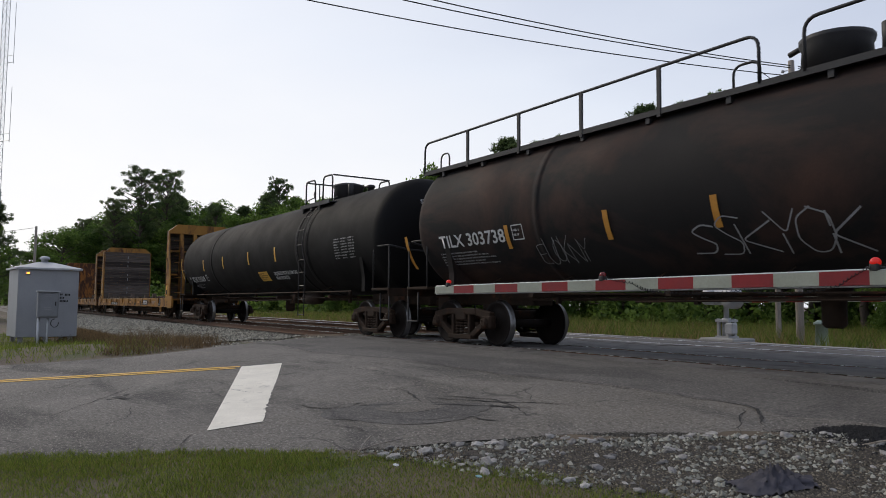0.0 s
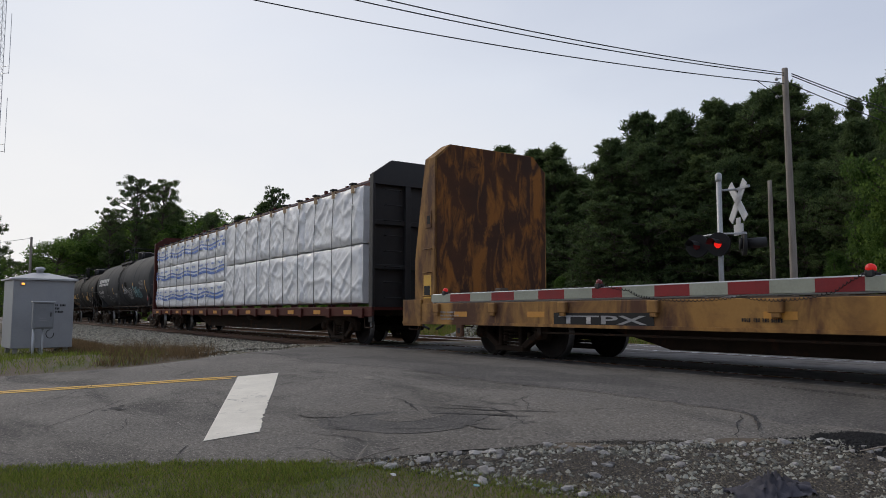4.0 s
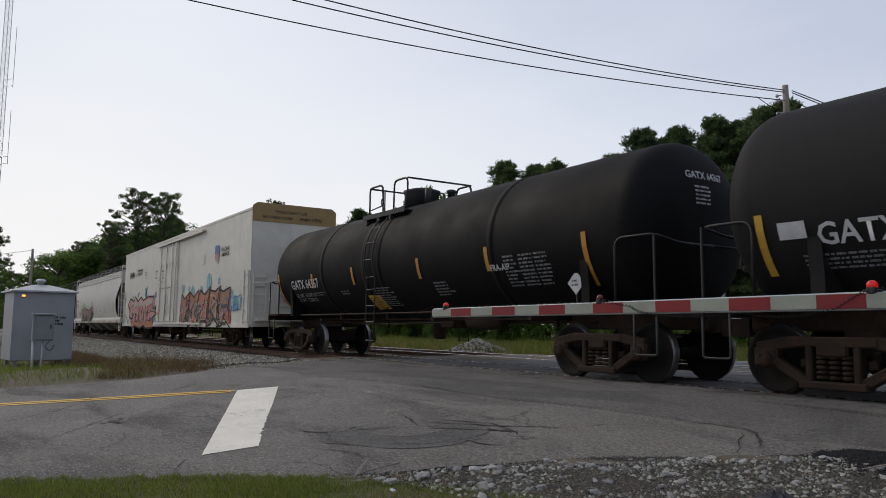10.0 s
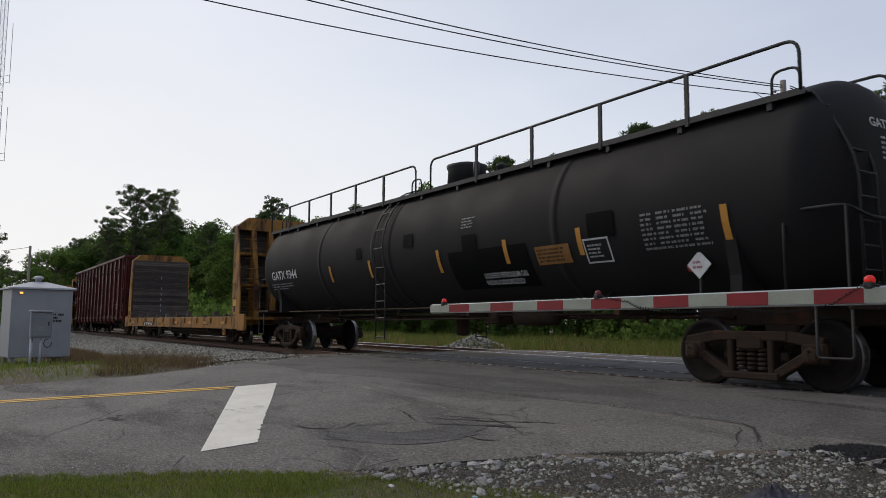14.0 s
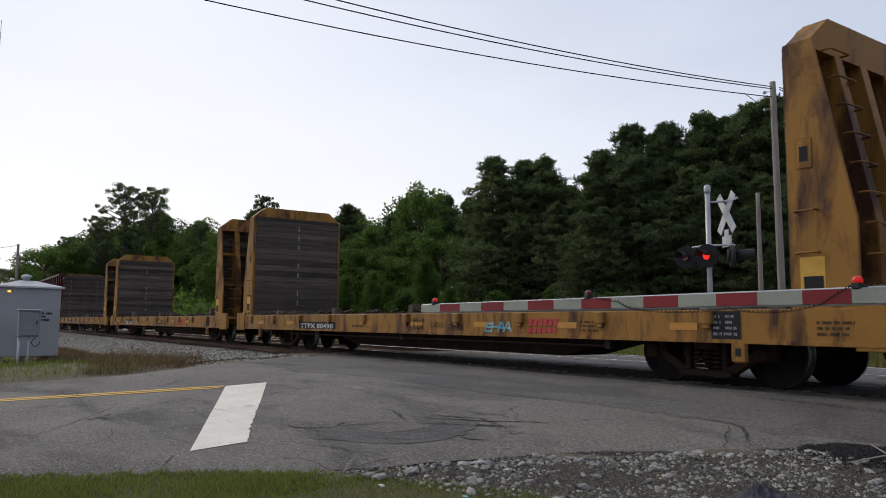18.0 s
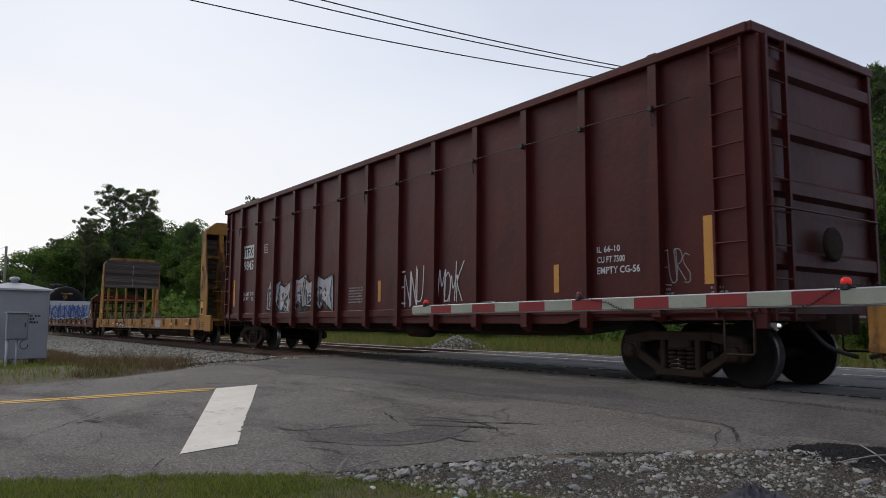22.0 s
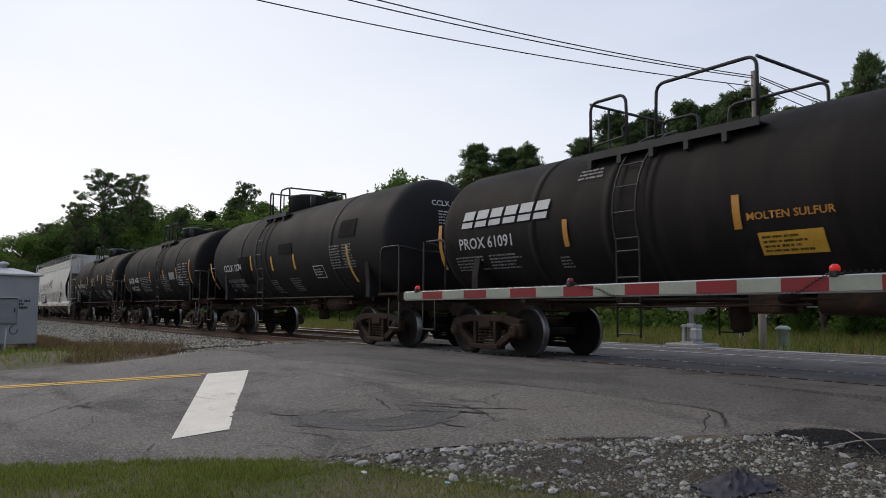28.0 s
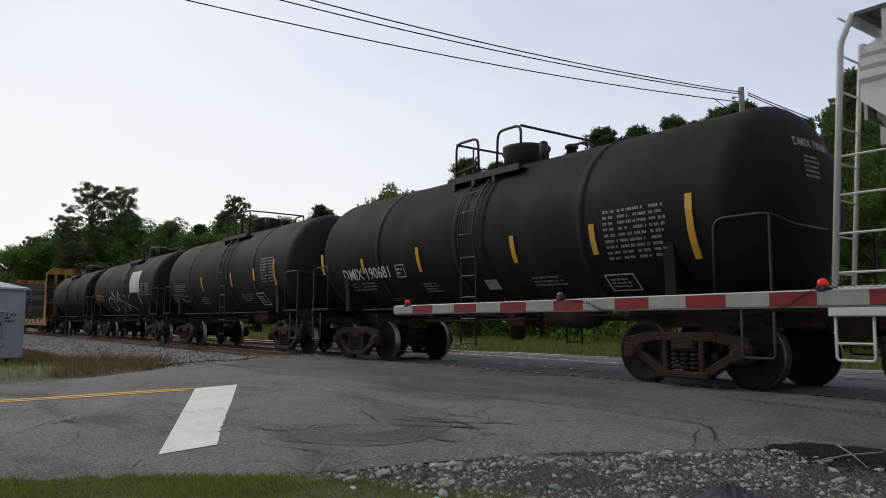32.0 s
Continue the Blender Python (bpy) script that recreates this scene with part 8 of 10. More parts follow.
CARS.append((flat_car('yellow bulkhead flat car, empty, with weathered plank end walls', -316.33, -295.17, 'flat_yellow', 'open', 'wood', plate(-5.43, 0.62, 2.32, 0.22, 'ink_white', 'TTPX 80490') + [('brand', 4.31, 0.68, 0.74, 0.24, 'ink_red', None), ('patch', 7.98, 0.65, 0.43, 0.36, 'ink_black', None), ('bars', 8.01, 0.68, 0.37, 0.3, 'ink_grey', (3, 2, 31)), ('scrawl', 3.16, 0.68, 0.71, 0.2, 'paint_teal', (46, 4, 0.05)), ('text', 1.95, 0.7, 0.48, 0.12, 'ink_black', 'GSH72A'), ('bars', 5.57, 0.7, 0.46, 0.2, 'ink_black', (3, 1, 33))]), -305.75))
CARS.append((flat_car('yellow bulkhead flat car, empty, its plank wall draped with torn plastic', -338.2, -317.44, 'flat_yellow', 'open', 'wood', plate(-6.36, 0.60, 1.81, 0.3, 'ink_white', 'TTPX 805241') + [('bars', -3.81, 0.68, 0.93, 0.24, 'ink_grey', (2, 2, 36)), ('bars', 0.93, 0.68, 1.11, 0.2, 'ink_black', (2, 1, 37)), ('brand', 4.09, 0.68, 0.74, 0.24, 'ink_red', None), ('patch', 7.99, 0.65, 0.43, 0.36, 'ink_black', None)]), -327.82))
CARS.append((flat_car('rust-spotted yellow bulkhead flat car, empty, with pale plank end walls', -360.1, -339.33, 'flat_yellow', 'open', 'clad', plate(-5.67, 0.60, 2.37, 0.25, 'ink_white', 'TTPX 80142') + [('brand', 4.09, 0.68, 0.74, 0.25, 'ink_red', None), ('bars', -2.32, 0.7, 0.46, 0.2, 'ink_black', (2, 1, 38)), ('bars', 1.86, 0.7, 0.93, 0.2, 'ink_black', (2, 2, 39))]), -349.72))
CARS.append((gondola_car('maroon wood-chip gondola with silver and white graffiti', -381.37, -361.44, [
    ('patch', -9.12, 2.93, 1.14, 0.42, 'ink_white', None), ('text', -8.92, 3.0, 0.88, 0.28, 'ink_black', 'ITFX'), ('text', -8.88, 2.55, 0.89, 0.3, 'ink_white', '9845'), ('frame', -7.04, 3.0, 0.31, 0.27, 'ink_white', None), ('text', -8.85, 1.56, 1.15, 0.28, 'ink_white', 'LD LMT  213300\nLT WT      72700'), ('text', 7.83, 1.95, 0.5, 0.1, 'ink_white', 'IL 66-10'), ('text', 7.83, 1.79, 0.6, 0.1, 'ink_white', 'CU FT 7500'), ('text', 7.83, 1.62, 0.9, 0.11, 'ink_white', 'EMPTY CG-56'), ('bars', 9.1, 1.25, 0.3, 0.12, 'ink_white', (2, 1, 3)), ('bars', 10.0, 1.25, 0.3, 0.12, 'ink_white', (2, 1, 4)), ('bars', -1.0, 1.33, 0.9, 0.41, 'ink_grey', (4, 1, 2)),
    ('patch', -9.91, 1.4, 0.17, 0.88, 'ink_orange', None), ('patch', 0.53, 1.35, 0.13, 0.48, 'ink_orange', None), ('patch', 6.78, 1.37, 0.13, 0.46, 'ink_orange', None), ('patch', 9.9, 1.39, 0.17, 0.92, 'ink_orange', None), ('patch', 4.6, 1.1, 0.5, 0.16, 'ink_white', None),
    ('scrawl', 1.58, 1.25, 0.96, 0.8, 'ink_white', (47, 4, 0.05)), ('scrawl', 3.16, 1.25, 0.87, 0.8, 'ink_white', (48, 4, 0.05)), ('scrawl', 9.2, 1.4, 0.5, 0.5, 'ink_grey', (49, 4, 0.02))],
    [(-6.6, 1.1, 4.6, 1.1, 61, 5, 'paint_silver', 'ink_white')]), -371.41))
CARS.append((flat_car('scuffed yellow bulkhead flat car, empty, with half-planked end walls', -403.57, -382.57, 'flat_yellow', 'open', 'half', plate(-5.48, 0.62, 0.93, 0.27, 'ink_white', 'TTPX') + plate(-4.41, 0.62, 1.21, 0.27, 'ink_white', '04129') + [('bars', -1.77, 0.68, 1.12, 0.24, 'ink_black', (2, 2, 40)), ('scrawl', 1.39, 0.66, 1.39, 0.2, 'ink_grey', (50, 6, 0.02)), ('patch', 2.79, 0.65, 0.93, 0.3, 'ink_grey', None), ('scrawl', -8.18, 0.68, 1.12, 0.28, 'ink_black', (52, 4, 0.03))]), -393.07))
CARS.append((red_flat_car('rusty red low-ended flat car with a graffitied end board', -425.38, -404.75), -415.07))
CARS.append((tank_car('black tank car with yellow lettering and a pale streak', -439.91, -426.43, 'tank_brown', 1.47, 2.54, 'centre', 'ink_yellow',
    strips=[(7.3, -0.64, 0.57), (9.22, -0.59, 0.54), (12.03, -0.46, 0.64)],
    cap='running', ladder=6.76, head=('UTLX 674607', 'ink_yellow'), placard=(9.57, 'ink_white', 'ink_black'),
    texts=[('text', 1.32, -0.59, 2.4, 0.3, 'ink_yellow', 'UTLX 674607'),
        ('bars', 0.38, -1.11, 2.37, 0.41, 'ink_orange', (3, 1, 23)),
        ('patch', 7.23, -0.78, 0.77, 0.4, 'ink_yellow', None),
        ('patch', 7.75, -0.29, 0.76, 0.17, 'paint_orange', None),
        ('frame', 8.65, -1.29, 0.46, 0.57, 'ink_white', None),
        ('bars', 10.31, -0.63, 1.31, 0.62, 'ink_white', (8, 3, 24))]), -433.17))
CARS.append((tank_car('black tank car with large yellow lettering', -453.49, -441.04, 'tank_black', 1.5, 2.56, 'centre', 'ink_yellow',
    strips=[(0.61, -0.66, 0.9), (3.9, -0.55, 0.45), (7.81, -0.55, 0.45), (11.34, -0.75, 0.92)],
    cap='running', ladder=6.13, head=('UTLX 675177', 'ink_yellow'), placard=None,
    texts=[('text', 1.66, -0.46, 1.98, 0.28, 'ink_yellow', 'UTLX 675177'),
        ('bars', 1.65, -0.66, 0.99, 0.12, 'ink_orange', (1, 1, 25)),
        ('bars', 1.59, -1.02, 1.9, 0.28, 'ink_orange', (2, 2, 26))]), -447.27))
CARS.append((tank_car('brown-black molten sulfur tank car with orange reflectors', -467.07, -454.61, 'tank_brown', 1.345, 2.385, 'centre', 'ink_orange',
    strips=[(0.33, -0.71, 0.92), (3.86, -0.45, 0.45), (6.98, -0.43, 0.45), (10.86, -0.66, 0.93)],
    cap='running', ladder=5.21, head=('PROX 61091', 'ink_white'), span=(-1.05, 1.95), dome=0, placard=(10.13, 'ink_white', 'ink_black'),
    texts=[('brand', 1.12, 0.07, 2.45, 0.32, 'ink_white', None),
        ('text', 1.03, -0.34, 1.55, 0.22, 'ink_white', 'PROX 61091'),
        ('bars', 0.84, -0.78, 2.04, 0.32, 'ink_white', (2, 2, 27)),
        ('text', 7.18, -0.33, 1.14, 0.1, 'ink_orange', 'MOLTEN SULFUR'),
        ('patch', 7.28, -0.82, 0.85, 0.32, 'ink_yellow', None),
        ('bars', 3.68, -0.84, 0.35, 0.24, 'ink_grey', (4, 1, 28)),
        ('bars', 4.09, 0.63, 0.6, 0.23, 'ink_grey', (3, 1, 29)),
        ('bars', 9.77, -0.34, 1.07, 0.54, 'ink_white', (7, 3, 30)),
        ('frame', 8.98, -0.70, 0.46, 0.33, 'ink_white', None),
        ('patch', 10.47, -0.78, 0.36, 0.13, 'ink_red', None),
        ('text', 10.6, -0.60, 0.28, 0.11, 'ink_white', 'HOT'),
        ('bars', 9.24, -1.19, 0.67, 0.58, 'ink_white', (6, 1, 31))]), -460.84))
CARS.append((tank_car('charcoal tank car with black repaint patches', -480.73, -468.18, 'tank_grey', 1.47, 2.54, 'centre', 'ink_yellow',
    strips=[(0.2, -1.05, 0.98), (3.94, -0.46, 0.46), (5.55, -0.53, 0.42), (7.1, -0.56, 0.44), (10.21, -1.06, 0.98)],
    cap='running', ladder=4.76, head=('CCLX 1274', 'ink_white'), span=(-0.5, 0.95), dome=0.6, placard=None,
    texts=[('text', 1.58, -0.43, 1.56, 0.22, 'ink_white', 'CCLX 1274'),
        ('text', 1.56, -1.2, 1.51, 0.5, 'ink_grey', 'LD LMT  201300 LB    91 300 KG\nLT WT    61700 LB    28 000 KG\nNEW                 6-92'),
        ('bars', 9.37, -0.66, 1.31, 0.62, 'ink_white', (7, 2, 33)),
        ('frame', 8.26, -0.87, 0.59, 0.36, 'ink_white', None),
        ('bars', 5.15, -1.35, 0.58, 0.53, 'ink_grey', (5, 1, 34)),
        ('bars', 6.55, -1.28, 0.73, 0.48, 'ink_grey', (5, 1, 35)),
        ('patch', 6.12, -0.1, 0.94, 0.3, 'patch_black', None),
        ('patch', 9.83, 0.12, 0.81, 0.44, 'patch_black', None),
        ('patch', 2.88, -0.91, 1, 0.9, 'patch_black', None)]), -474.46))
CARS.append((tank_car('clean black tank car with much white stencilling', -494.11, -481.84, 'tank_black', 1.47, 2.54, 'centre', 'ink_orange',
    strips=[(0.5, -0.85, 0.85), (5.24, -0.53, 0.48), (7.43, -0.48, 0.43), (9.31, -0.41, 0.38), (10.99, -0.7, 0.92)],
    cap='running', ladder=6.67, head=('GATX 4450', 'ink_white'), placard=None,
    texts=[('text', 1.5, -0.5, 1.8, 0.26, 'ink_white', 'GATX 4450'),
        ('text', 1.58, -0.86, 1.39, 0.22, 'ink_white', 'LD LMT  200500 LB\nLT WT    62500 LB'),
        ('bars', 3.6, -0.94, 1.94, 0.7, 'ink_white', (6, 1, 37)),
        ('bars', 7.01, -0.98, 1.18, 0.74, 'ink_white', (6, 1, 38)),
        ('bars', 9.63, -0.8, 1.25, 0.93, 'ink_white', (9, 2, 39)),
        ('frame', 9.3, -0.73, 0.54, 0.34, 'ink_white', None),
        ('patch', 8.27, -0.48, 0.74, 0.29, 'ink_grey', None)]), -487.98))
CARS.append((tank_car('clean black tank car with small white scrawls', -507.31, -495.22, 'tank_black', 1.47, 2.54, 'centre', 'ink_yellow',
    strips=[(0.18, -0.66, 0.97), (2.19, -0.34, 0.44), (4.32, -0.38, 0.58), (6.24, -0.39, 0.46), (8.31, -0.36, 0.48), (10.91, -0.54, 0.93)],
    cap='running', ladder=5.11, head=('TILX 170556', 'ink_white'), placard=None,
    texts=[('text', 1.34, -0.45, 2.18, 0.24, 'ink_white', 'TILX 170556'),
        ('bars', 1.13, -0.89, 2.09, 0.33, 'ink_white', (2, 2, 40)),
        ('bars', 9.6, -0.58, 1.19, 0.73, 'ink_white', (8, 3, 41)),
        ('frame', 3.74, -0.5, 0.28, 0.29, 'ink_white', None),
        ('bars', 3.11, -1.02, 1.14, 0.35, 'ink_white', (4, 1, 42)),
        ('bars', 6.03, -1.2, 0.95, 0.58, 'ink_white', (6, 1, 43)),
        ('bars', 7.58, -1.05, 1.02, 0.39, 'ink_white', (4, 1, 44)),
        ('scrawl', 5.33, -0.39, 0.66, 0.51, 'ink_white', (15, 4, 0.04)),
        ('scrawl', 7.56, -1.34, 1, 0.34, 'ink_grey', (16, 6, 0.03)),
        ('scrawl', 0.14, -0.93, 0.94, 0.59, 'ink_white', (17, 4, 0.04)),
        ('patch', 9.27, -1.03, 0.56, 0.33, 'ink_grey', None),
        ('patch', 7.18, -0.12, 0.24, 0.33, 'ink_grey', None)]), -501.27))
CARS.append((hopper_car('light grey covered hopper covered in black graffiti', -525.43, -508.32, 'hopper_grey', 3.58, 4, [
    ('patch', -7.3, 2.5, 1.0, 0.3, 'ink_white', None), ('text', -7.22, 2.54, 0.85, 0.22, 'ink_black', 'DAKX'), ('text', -7.25, 2.08, 1.35, 0.24, 'ink_black', '252394'), ('bars', -7.1, 1.5, 1.4, 0.26, 'ink_grey', (2, 2, 1)), ('frame', -5.3, 2.3, 0.3, 0.34, 'ink_grey', None),
    ('scrawl', -5.35, 2.14, 5.1, 0.6, 'graffiti_brown', (53, 11, 0.06)), ('text', -0.12, 2.32, 1.5, 0.55, 'graffiti_brown', 'AWE'), ('outline', 1.2, 1.2, 4.6, 0.72, 'ink_shadow', (54, 6, 0.05)), ('text', 6.3, 1.7, 0.5, 0.13, 'ink_black', 'LOL'), ('bars', 5.17, 2.5, 1.0, 0.16, 'ink_black', (2, 1, 6)), ('text', 5.17, 2.13, 1.13, 0.34, 'ink_black', 'CAUTION: DO NOT USE STEAM,\nBOILING WATER OR SHARP OBJECTS\nTO CLEAN. ENTER CAR WITH\nCLEAN SOFT SOLED SHOES.'), ('patch', 5.37, 1.61, 0.58, 0.34, 'ink_black', None), ('bars', 5.42, 1.65, 0.48, 0.26, 'ink_white', (2, 2, 7)),
    ('scrawl', -1.5, 1.55, 1.35, 0.5, 'paint_teal', (55, 5, 0.05)), ('bars', -0.04, 1.62, 1.0, 0.28, 'ink_red', (3, 1, 8)), ('bars', 2.2, 1.75, 0.9, 0.2, 'ink_grey', (3, 1, 9)), ('scrawl', -7.4, 1.02, 1.0, 0.3, 'ink_red', (56, 4, 0.05)), ('scrawl', -6.0, 1.25, 0.9, 0.9, 'ink_black', (57, 4, 0.04)), ('scrawl', -2.0, 0.98, 1.1, 0.4, 'ink_red', (58, 4, 0.05)), ('scrawl', 3.5, 0.98, 1.4, 0.16, 'paint_teal', (59, 6, 0.03))], 0.155, 4.36,
    extra=[lambda car, lay: graffiti(car, lay, -4.4, 1.15, 2.7, 0.85, 63, 5, 'hopper_grey', 'hopper_grey')]), -516.87))
CARS.append((tank_car('dusty brown-black tank car', -538.42, -526.24, 'tank_brown', 1.47, 2.58, 'centre', 'ink_yellow',
    strips=[(0.37, -0.48, 0.5), (2.3, -0.55, 0.34), (4.55, -0.63, 0.51), (7.47, -0.63, 0.48), (9.32, -0.62, 0.48), (11.08, -0.82, 0.92)],
    cap='running', ladder=6.29, head=('DMIX 190681', 'ink_grey'), placard=None,
    texts=[('text', 1.39, -0.7, 2.03, 0.28, 'ink_white', 'DMIX 190681'),
        ('bars', 1.32, -1.0, 1.55, 0.24, 'ink_white', (2, 2, 45)),
        ('bars', 9.62, -0.75, 1.15, 0.8, 'ink_white', (9, 4, 46)),
        ('frame', 9.36, -1.32, 0.57, 0.35, 'ink_white', None),
        ('frame', 3.69, -0.72, 0.33, 0.29, 'ink_white', None),
        ('bars', 4.5, -1.14, 0.6, 0.26, 'ink_grey', (3, 1, 47)),
        ('bars', 7.76, -1.14, 0.78, 0.23, 'ink_white', (3, 1, 48)),
        ('patch', 6.46, -1.15, 0.35, 0.23, 'ink_grey', None),
        ('bars', 2.96, -1.38, 0.82, 0.15, 'ink_grey', (2, 1, 49))]), -532.33))
CARS.append((tank_car('dark slate tank car with a handrail round its dome', -551.49, -539.53, 'tank_grey', 1.47, 2.54, 'centre', 'ink_yellow',
    strips=[(4.27, -0.56, 0.48), (7.08, -0.51, 0.45), (8.98, -0.4, 0.37), (10.45, -0.82, 0.98)],
    cap='running', ladder=6.42, head=None, placard=None,
    texts=[('bars', 1.18, -0.53, 1.69, 0.29, 'ink_white', (1, 1, 50)),
        ('bars', 0.71, -0.94, 1.91, 0.34, 'ink_grey', (2, 1, 51)),
        ('bars', 9.56, -0.49, 1.16, 0.74, 'ink_white', (8, 2, 52)),
        ('frame', 8.81, -1.25, 0.59, 0.47, 'ink_white', None),
        ('bars', 3.72, -1.09, 0.82, 0.31, 'ink_grey', (3, 1, 53)),
        ('bars', 7.66, -1.05, 0.91, 0.27, 'ink_grey', (3, 1, 54))]), -545.51))
CARS.append((tank_car('dirty brown-black tank car with a white paint splash', -564.97, -552.69, 'tank_brown', 1.47, 2.54, 'centre', 'ink_yellow',
    strips=[(9.24, -0.92, 0.9)],
    cap='running', ladder=7.32, head=None, placard=None,
    texts=[('patch', 7.92, -0.33, 1.64, 0.96, 'ink_white', None),
        ('bars', 0.97, -0.6, 2.32, 0.37, 'ink_orange', (2, 1, 55)),
        ('bars', 9.49, -0.51, 1.85, 0.55, 'ink_white', (6, 2, 56)),
        ('scrawl', 3.7, -1.18, 4.27, 0.93, 'hopper_grey', (18, 4, 0.08))]), -558.83))
CARS.append((tank_car('plain black tank car', -577.82, -566.28, 'tank_black', 1.47, 2.54, 'centre', ladder=5.58), -572.05))
CARS.append((flat_car('yellow bulkhead flat car with open plank walls', -599.8, -578.69, 'flat_yellow', 'open', 'wood', []), -589.25))

# ---- signal bungalow beside the track ----
def build_bungalow():
    t = thing("signal_bungalow", "grey sheet-metal signal bungalow with a hipped roof and vent", "signal cabinet", pose(-26.40, -7.75, -0.50, 0, 0, 96))
    w, d, h = 1.68, 1.5, 2.30
    bm = bmesh.new()
    box(bm, -w / 2, w / 2, -d / 2, d / 2, 0.24, h, bevel=0.012)
    body = part("body", bm, "bungalow", t)
    for x in (-w / 2 + 0.03, w / 2 - 0.03):
        bm = bmesh.new()
        box(bm, x - 0.03, x + 0.03, -d / 2 - 0.012, -d / 2, 0.26, h - 0.02)
        part("seam_strip", bm, "bungalow", body)
    bm = bmesh.new()
    o = 0.09
    lo = [bm.verts.new((sx * (w / 2 + o), sy * (d / 2 + o), h)) for sx, sy in ((-1, -1), (1, -1), (1, 1), (-1, 1))]
    li = [bm.verts.new((sx * (w / 2 + o), sy * (d / 2 + o), h + 0.05)) for sx, sy in ((-1, -1), (1, -1), (1, 1), (-1, 1))]
    hi = [bm.verts.new((sx * 0.22, sy * 0.16, h + 0.25)) for sx, sy in ((-1, -1), (1, -1), (1, 1), (-1, 1))]
    for a, b in ((lo, li), (li, hi)):
        for k in range(4):
            bm.faces.new((a[k], a[(k + 1) % 4], b[(k + 1) % 4], b[k]))
    bm.faces.new(hi)
    bm.faces.new(lo[::-1])
    part("roof", bm, "galvanized", t)
    bm = bmesh.new()
    revolve(bm, [(h + 0.2, 0.1), (h + 0.34, 0.1), (h + 0.35, 0.145), (h + 0.39, 0.15), (h + 0.43, 0.11), (h + 0.45, 0.03)], "z", 18)
    part("roof_vent", bm, "galvanized", t)
    for x in (-w / 2 + 0.15, w / 2 - 0.15, 0):
        for y in (-d / 2 + 0.15, d / 2 - 0.15):
            bm = bmesh.new()
            box(bm, x - 0.06, x + 0.06, y - 0.06, y + 0.06, -0.25, 0.25)
            part("foot", bm, "concrete", t)
    bm = bmesh.new()
    box(bm, -w / 2 + 0.18, -w / 2 + 0.32, -d / 2 - 0.06, -d / 2, h - 0.17, h - 0.07, bevel=0.02)
    part("lamp_housing", bm, "galvanized", t)
    bm = bmesh.new()
    box(bm, -w / 2 + 0.21, -w / 2 + 0.29, -d / 2 - 0.07, -d / 2 - 0.058, h - 0.145, h - 0.095)
    part("lamp_lens", bm, "amber_lit", t, "small lit amber lamp")
    for k, wd in enumerate((0.42, 0.3, 0.4)):
        me = bm_mesh(bars_bm(wd, 0.075, 1, 90 + k, fill=0.85), "ink_black")
        part("stencil", flat_lay(-d / 2, 0.016)(me, w / 2 - 0.52, 1.5 - k * 0.1), None, t)
    return t


def build_meter():
    t = thing("meter_cabinet", "grey metal meter cabinet on two posts", "electric cabinet", pose(-24.25, -7.81, -0.50, 0, 0, 93))
    bm = bmesh.new()
    box(bm, -0.27, 0.27, -0.12, 0.12, 0.85, 1.6, bevel=0.015)
    b = part("box", bm, "meter_grey", t)
    bm = bmesh.new()
    box(bm, -0.3, 0.3, -0.18, 0.14, 1.6, 1.635, bevel=0.01)
    part("rain_hood", bm, "galvanized", t)
    bm = bmesh.new()
    box(bm, -0.2, 0.24, -0.14, -0.12, 0.89, 1.56, bevel=0.008)
    d = part("door", bm, "meter_grey", t)
    for z in (1.06, 1.44):
        me = bm_mesh(bars_bm(0.24, 0.12, 2, 7), "ink_grey")
        part("label", flat_lay(-0.14, 0.004)(me, -0.1, z), None, d)
    bm = bmesh.new()
    box(bm, 0.17, 0.2, -0.16, -0.14, 1.2, 1.32, bevel=0.008)
    part("latch", bm, "black_iron", d)
    for x, r in ((-0.22, 0.04), (0.02, 0.025)):
        bm = bmesh.new()
        rod(bm, (x, 0, -0.3), (x, 0, 0.95), r, 10)
        part("post", bm, "galvanized", t)
    bm = bmesh.new()
    tube(bm, [(0.2 + 0.1 * math.cos(a), -0.02, 0.7 + 0.12 * math.sin(a)) for a in np.linspace(1.5, 6.5, 14)], 0.012, 5)
    part("conduit_loop", bm, "black_iron", t)
    return t


build_bungalow()
build_meter()
bm = bmesh.new()
rod(bm, (-17.32, -10.18, -0.52), (-19.02, -9.52, 0.16), 0.075, 8)
solo("guard_pipe", bm, "black_iron", "black pipe leaning out of the verge grass", "pipe")


# ---- crossing gates ----
def lamp_on_arm(parent, p, lit, r=0.048):
    bm = bmesh.new()
    revolve(bm, [(0, r * 0.4), (r * 0.05, r * 0.8), (r * 0.4, r * 1.02), (r * 0.9, r * 1.08), (r * 1.35, r * 0.9), (r * 1.65, r * 0.55), (r * 1.75, r * 0.1)], "z", 18, m=pose(p[0], p[1], p[2] + 0.03))
    ob = part("arm_lamp", bm, "lamp_lit" if lit else "lamp_dark", parent, "round red warning lamp, " + ("lit" if lit else "unlit"))
    bm = bmesh.new()
    box(bm, p[0] - r * 0.9, p[0] + r * 0.9, p[1] - 0.04, p[1] + 0.04, p[2] - 0.01, p[2] + 0.05, bevel=0.01)
    for dx in (-1, 1):
        rod(bm, (p[0], p[1], p[2] + 0.02), (p[0] + dx * r * 1.9, p[1], p[2] + 0.015), 0.012, 5)
    part("lamp_base", bm, "black_iron", ob)


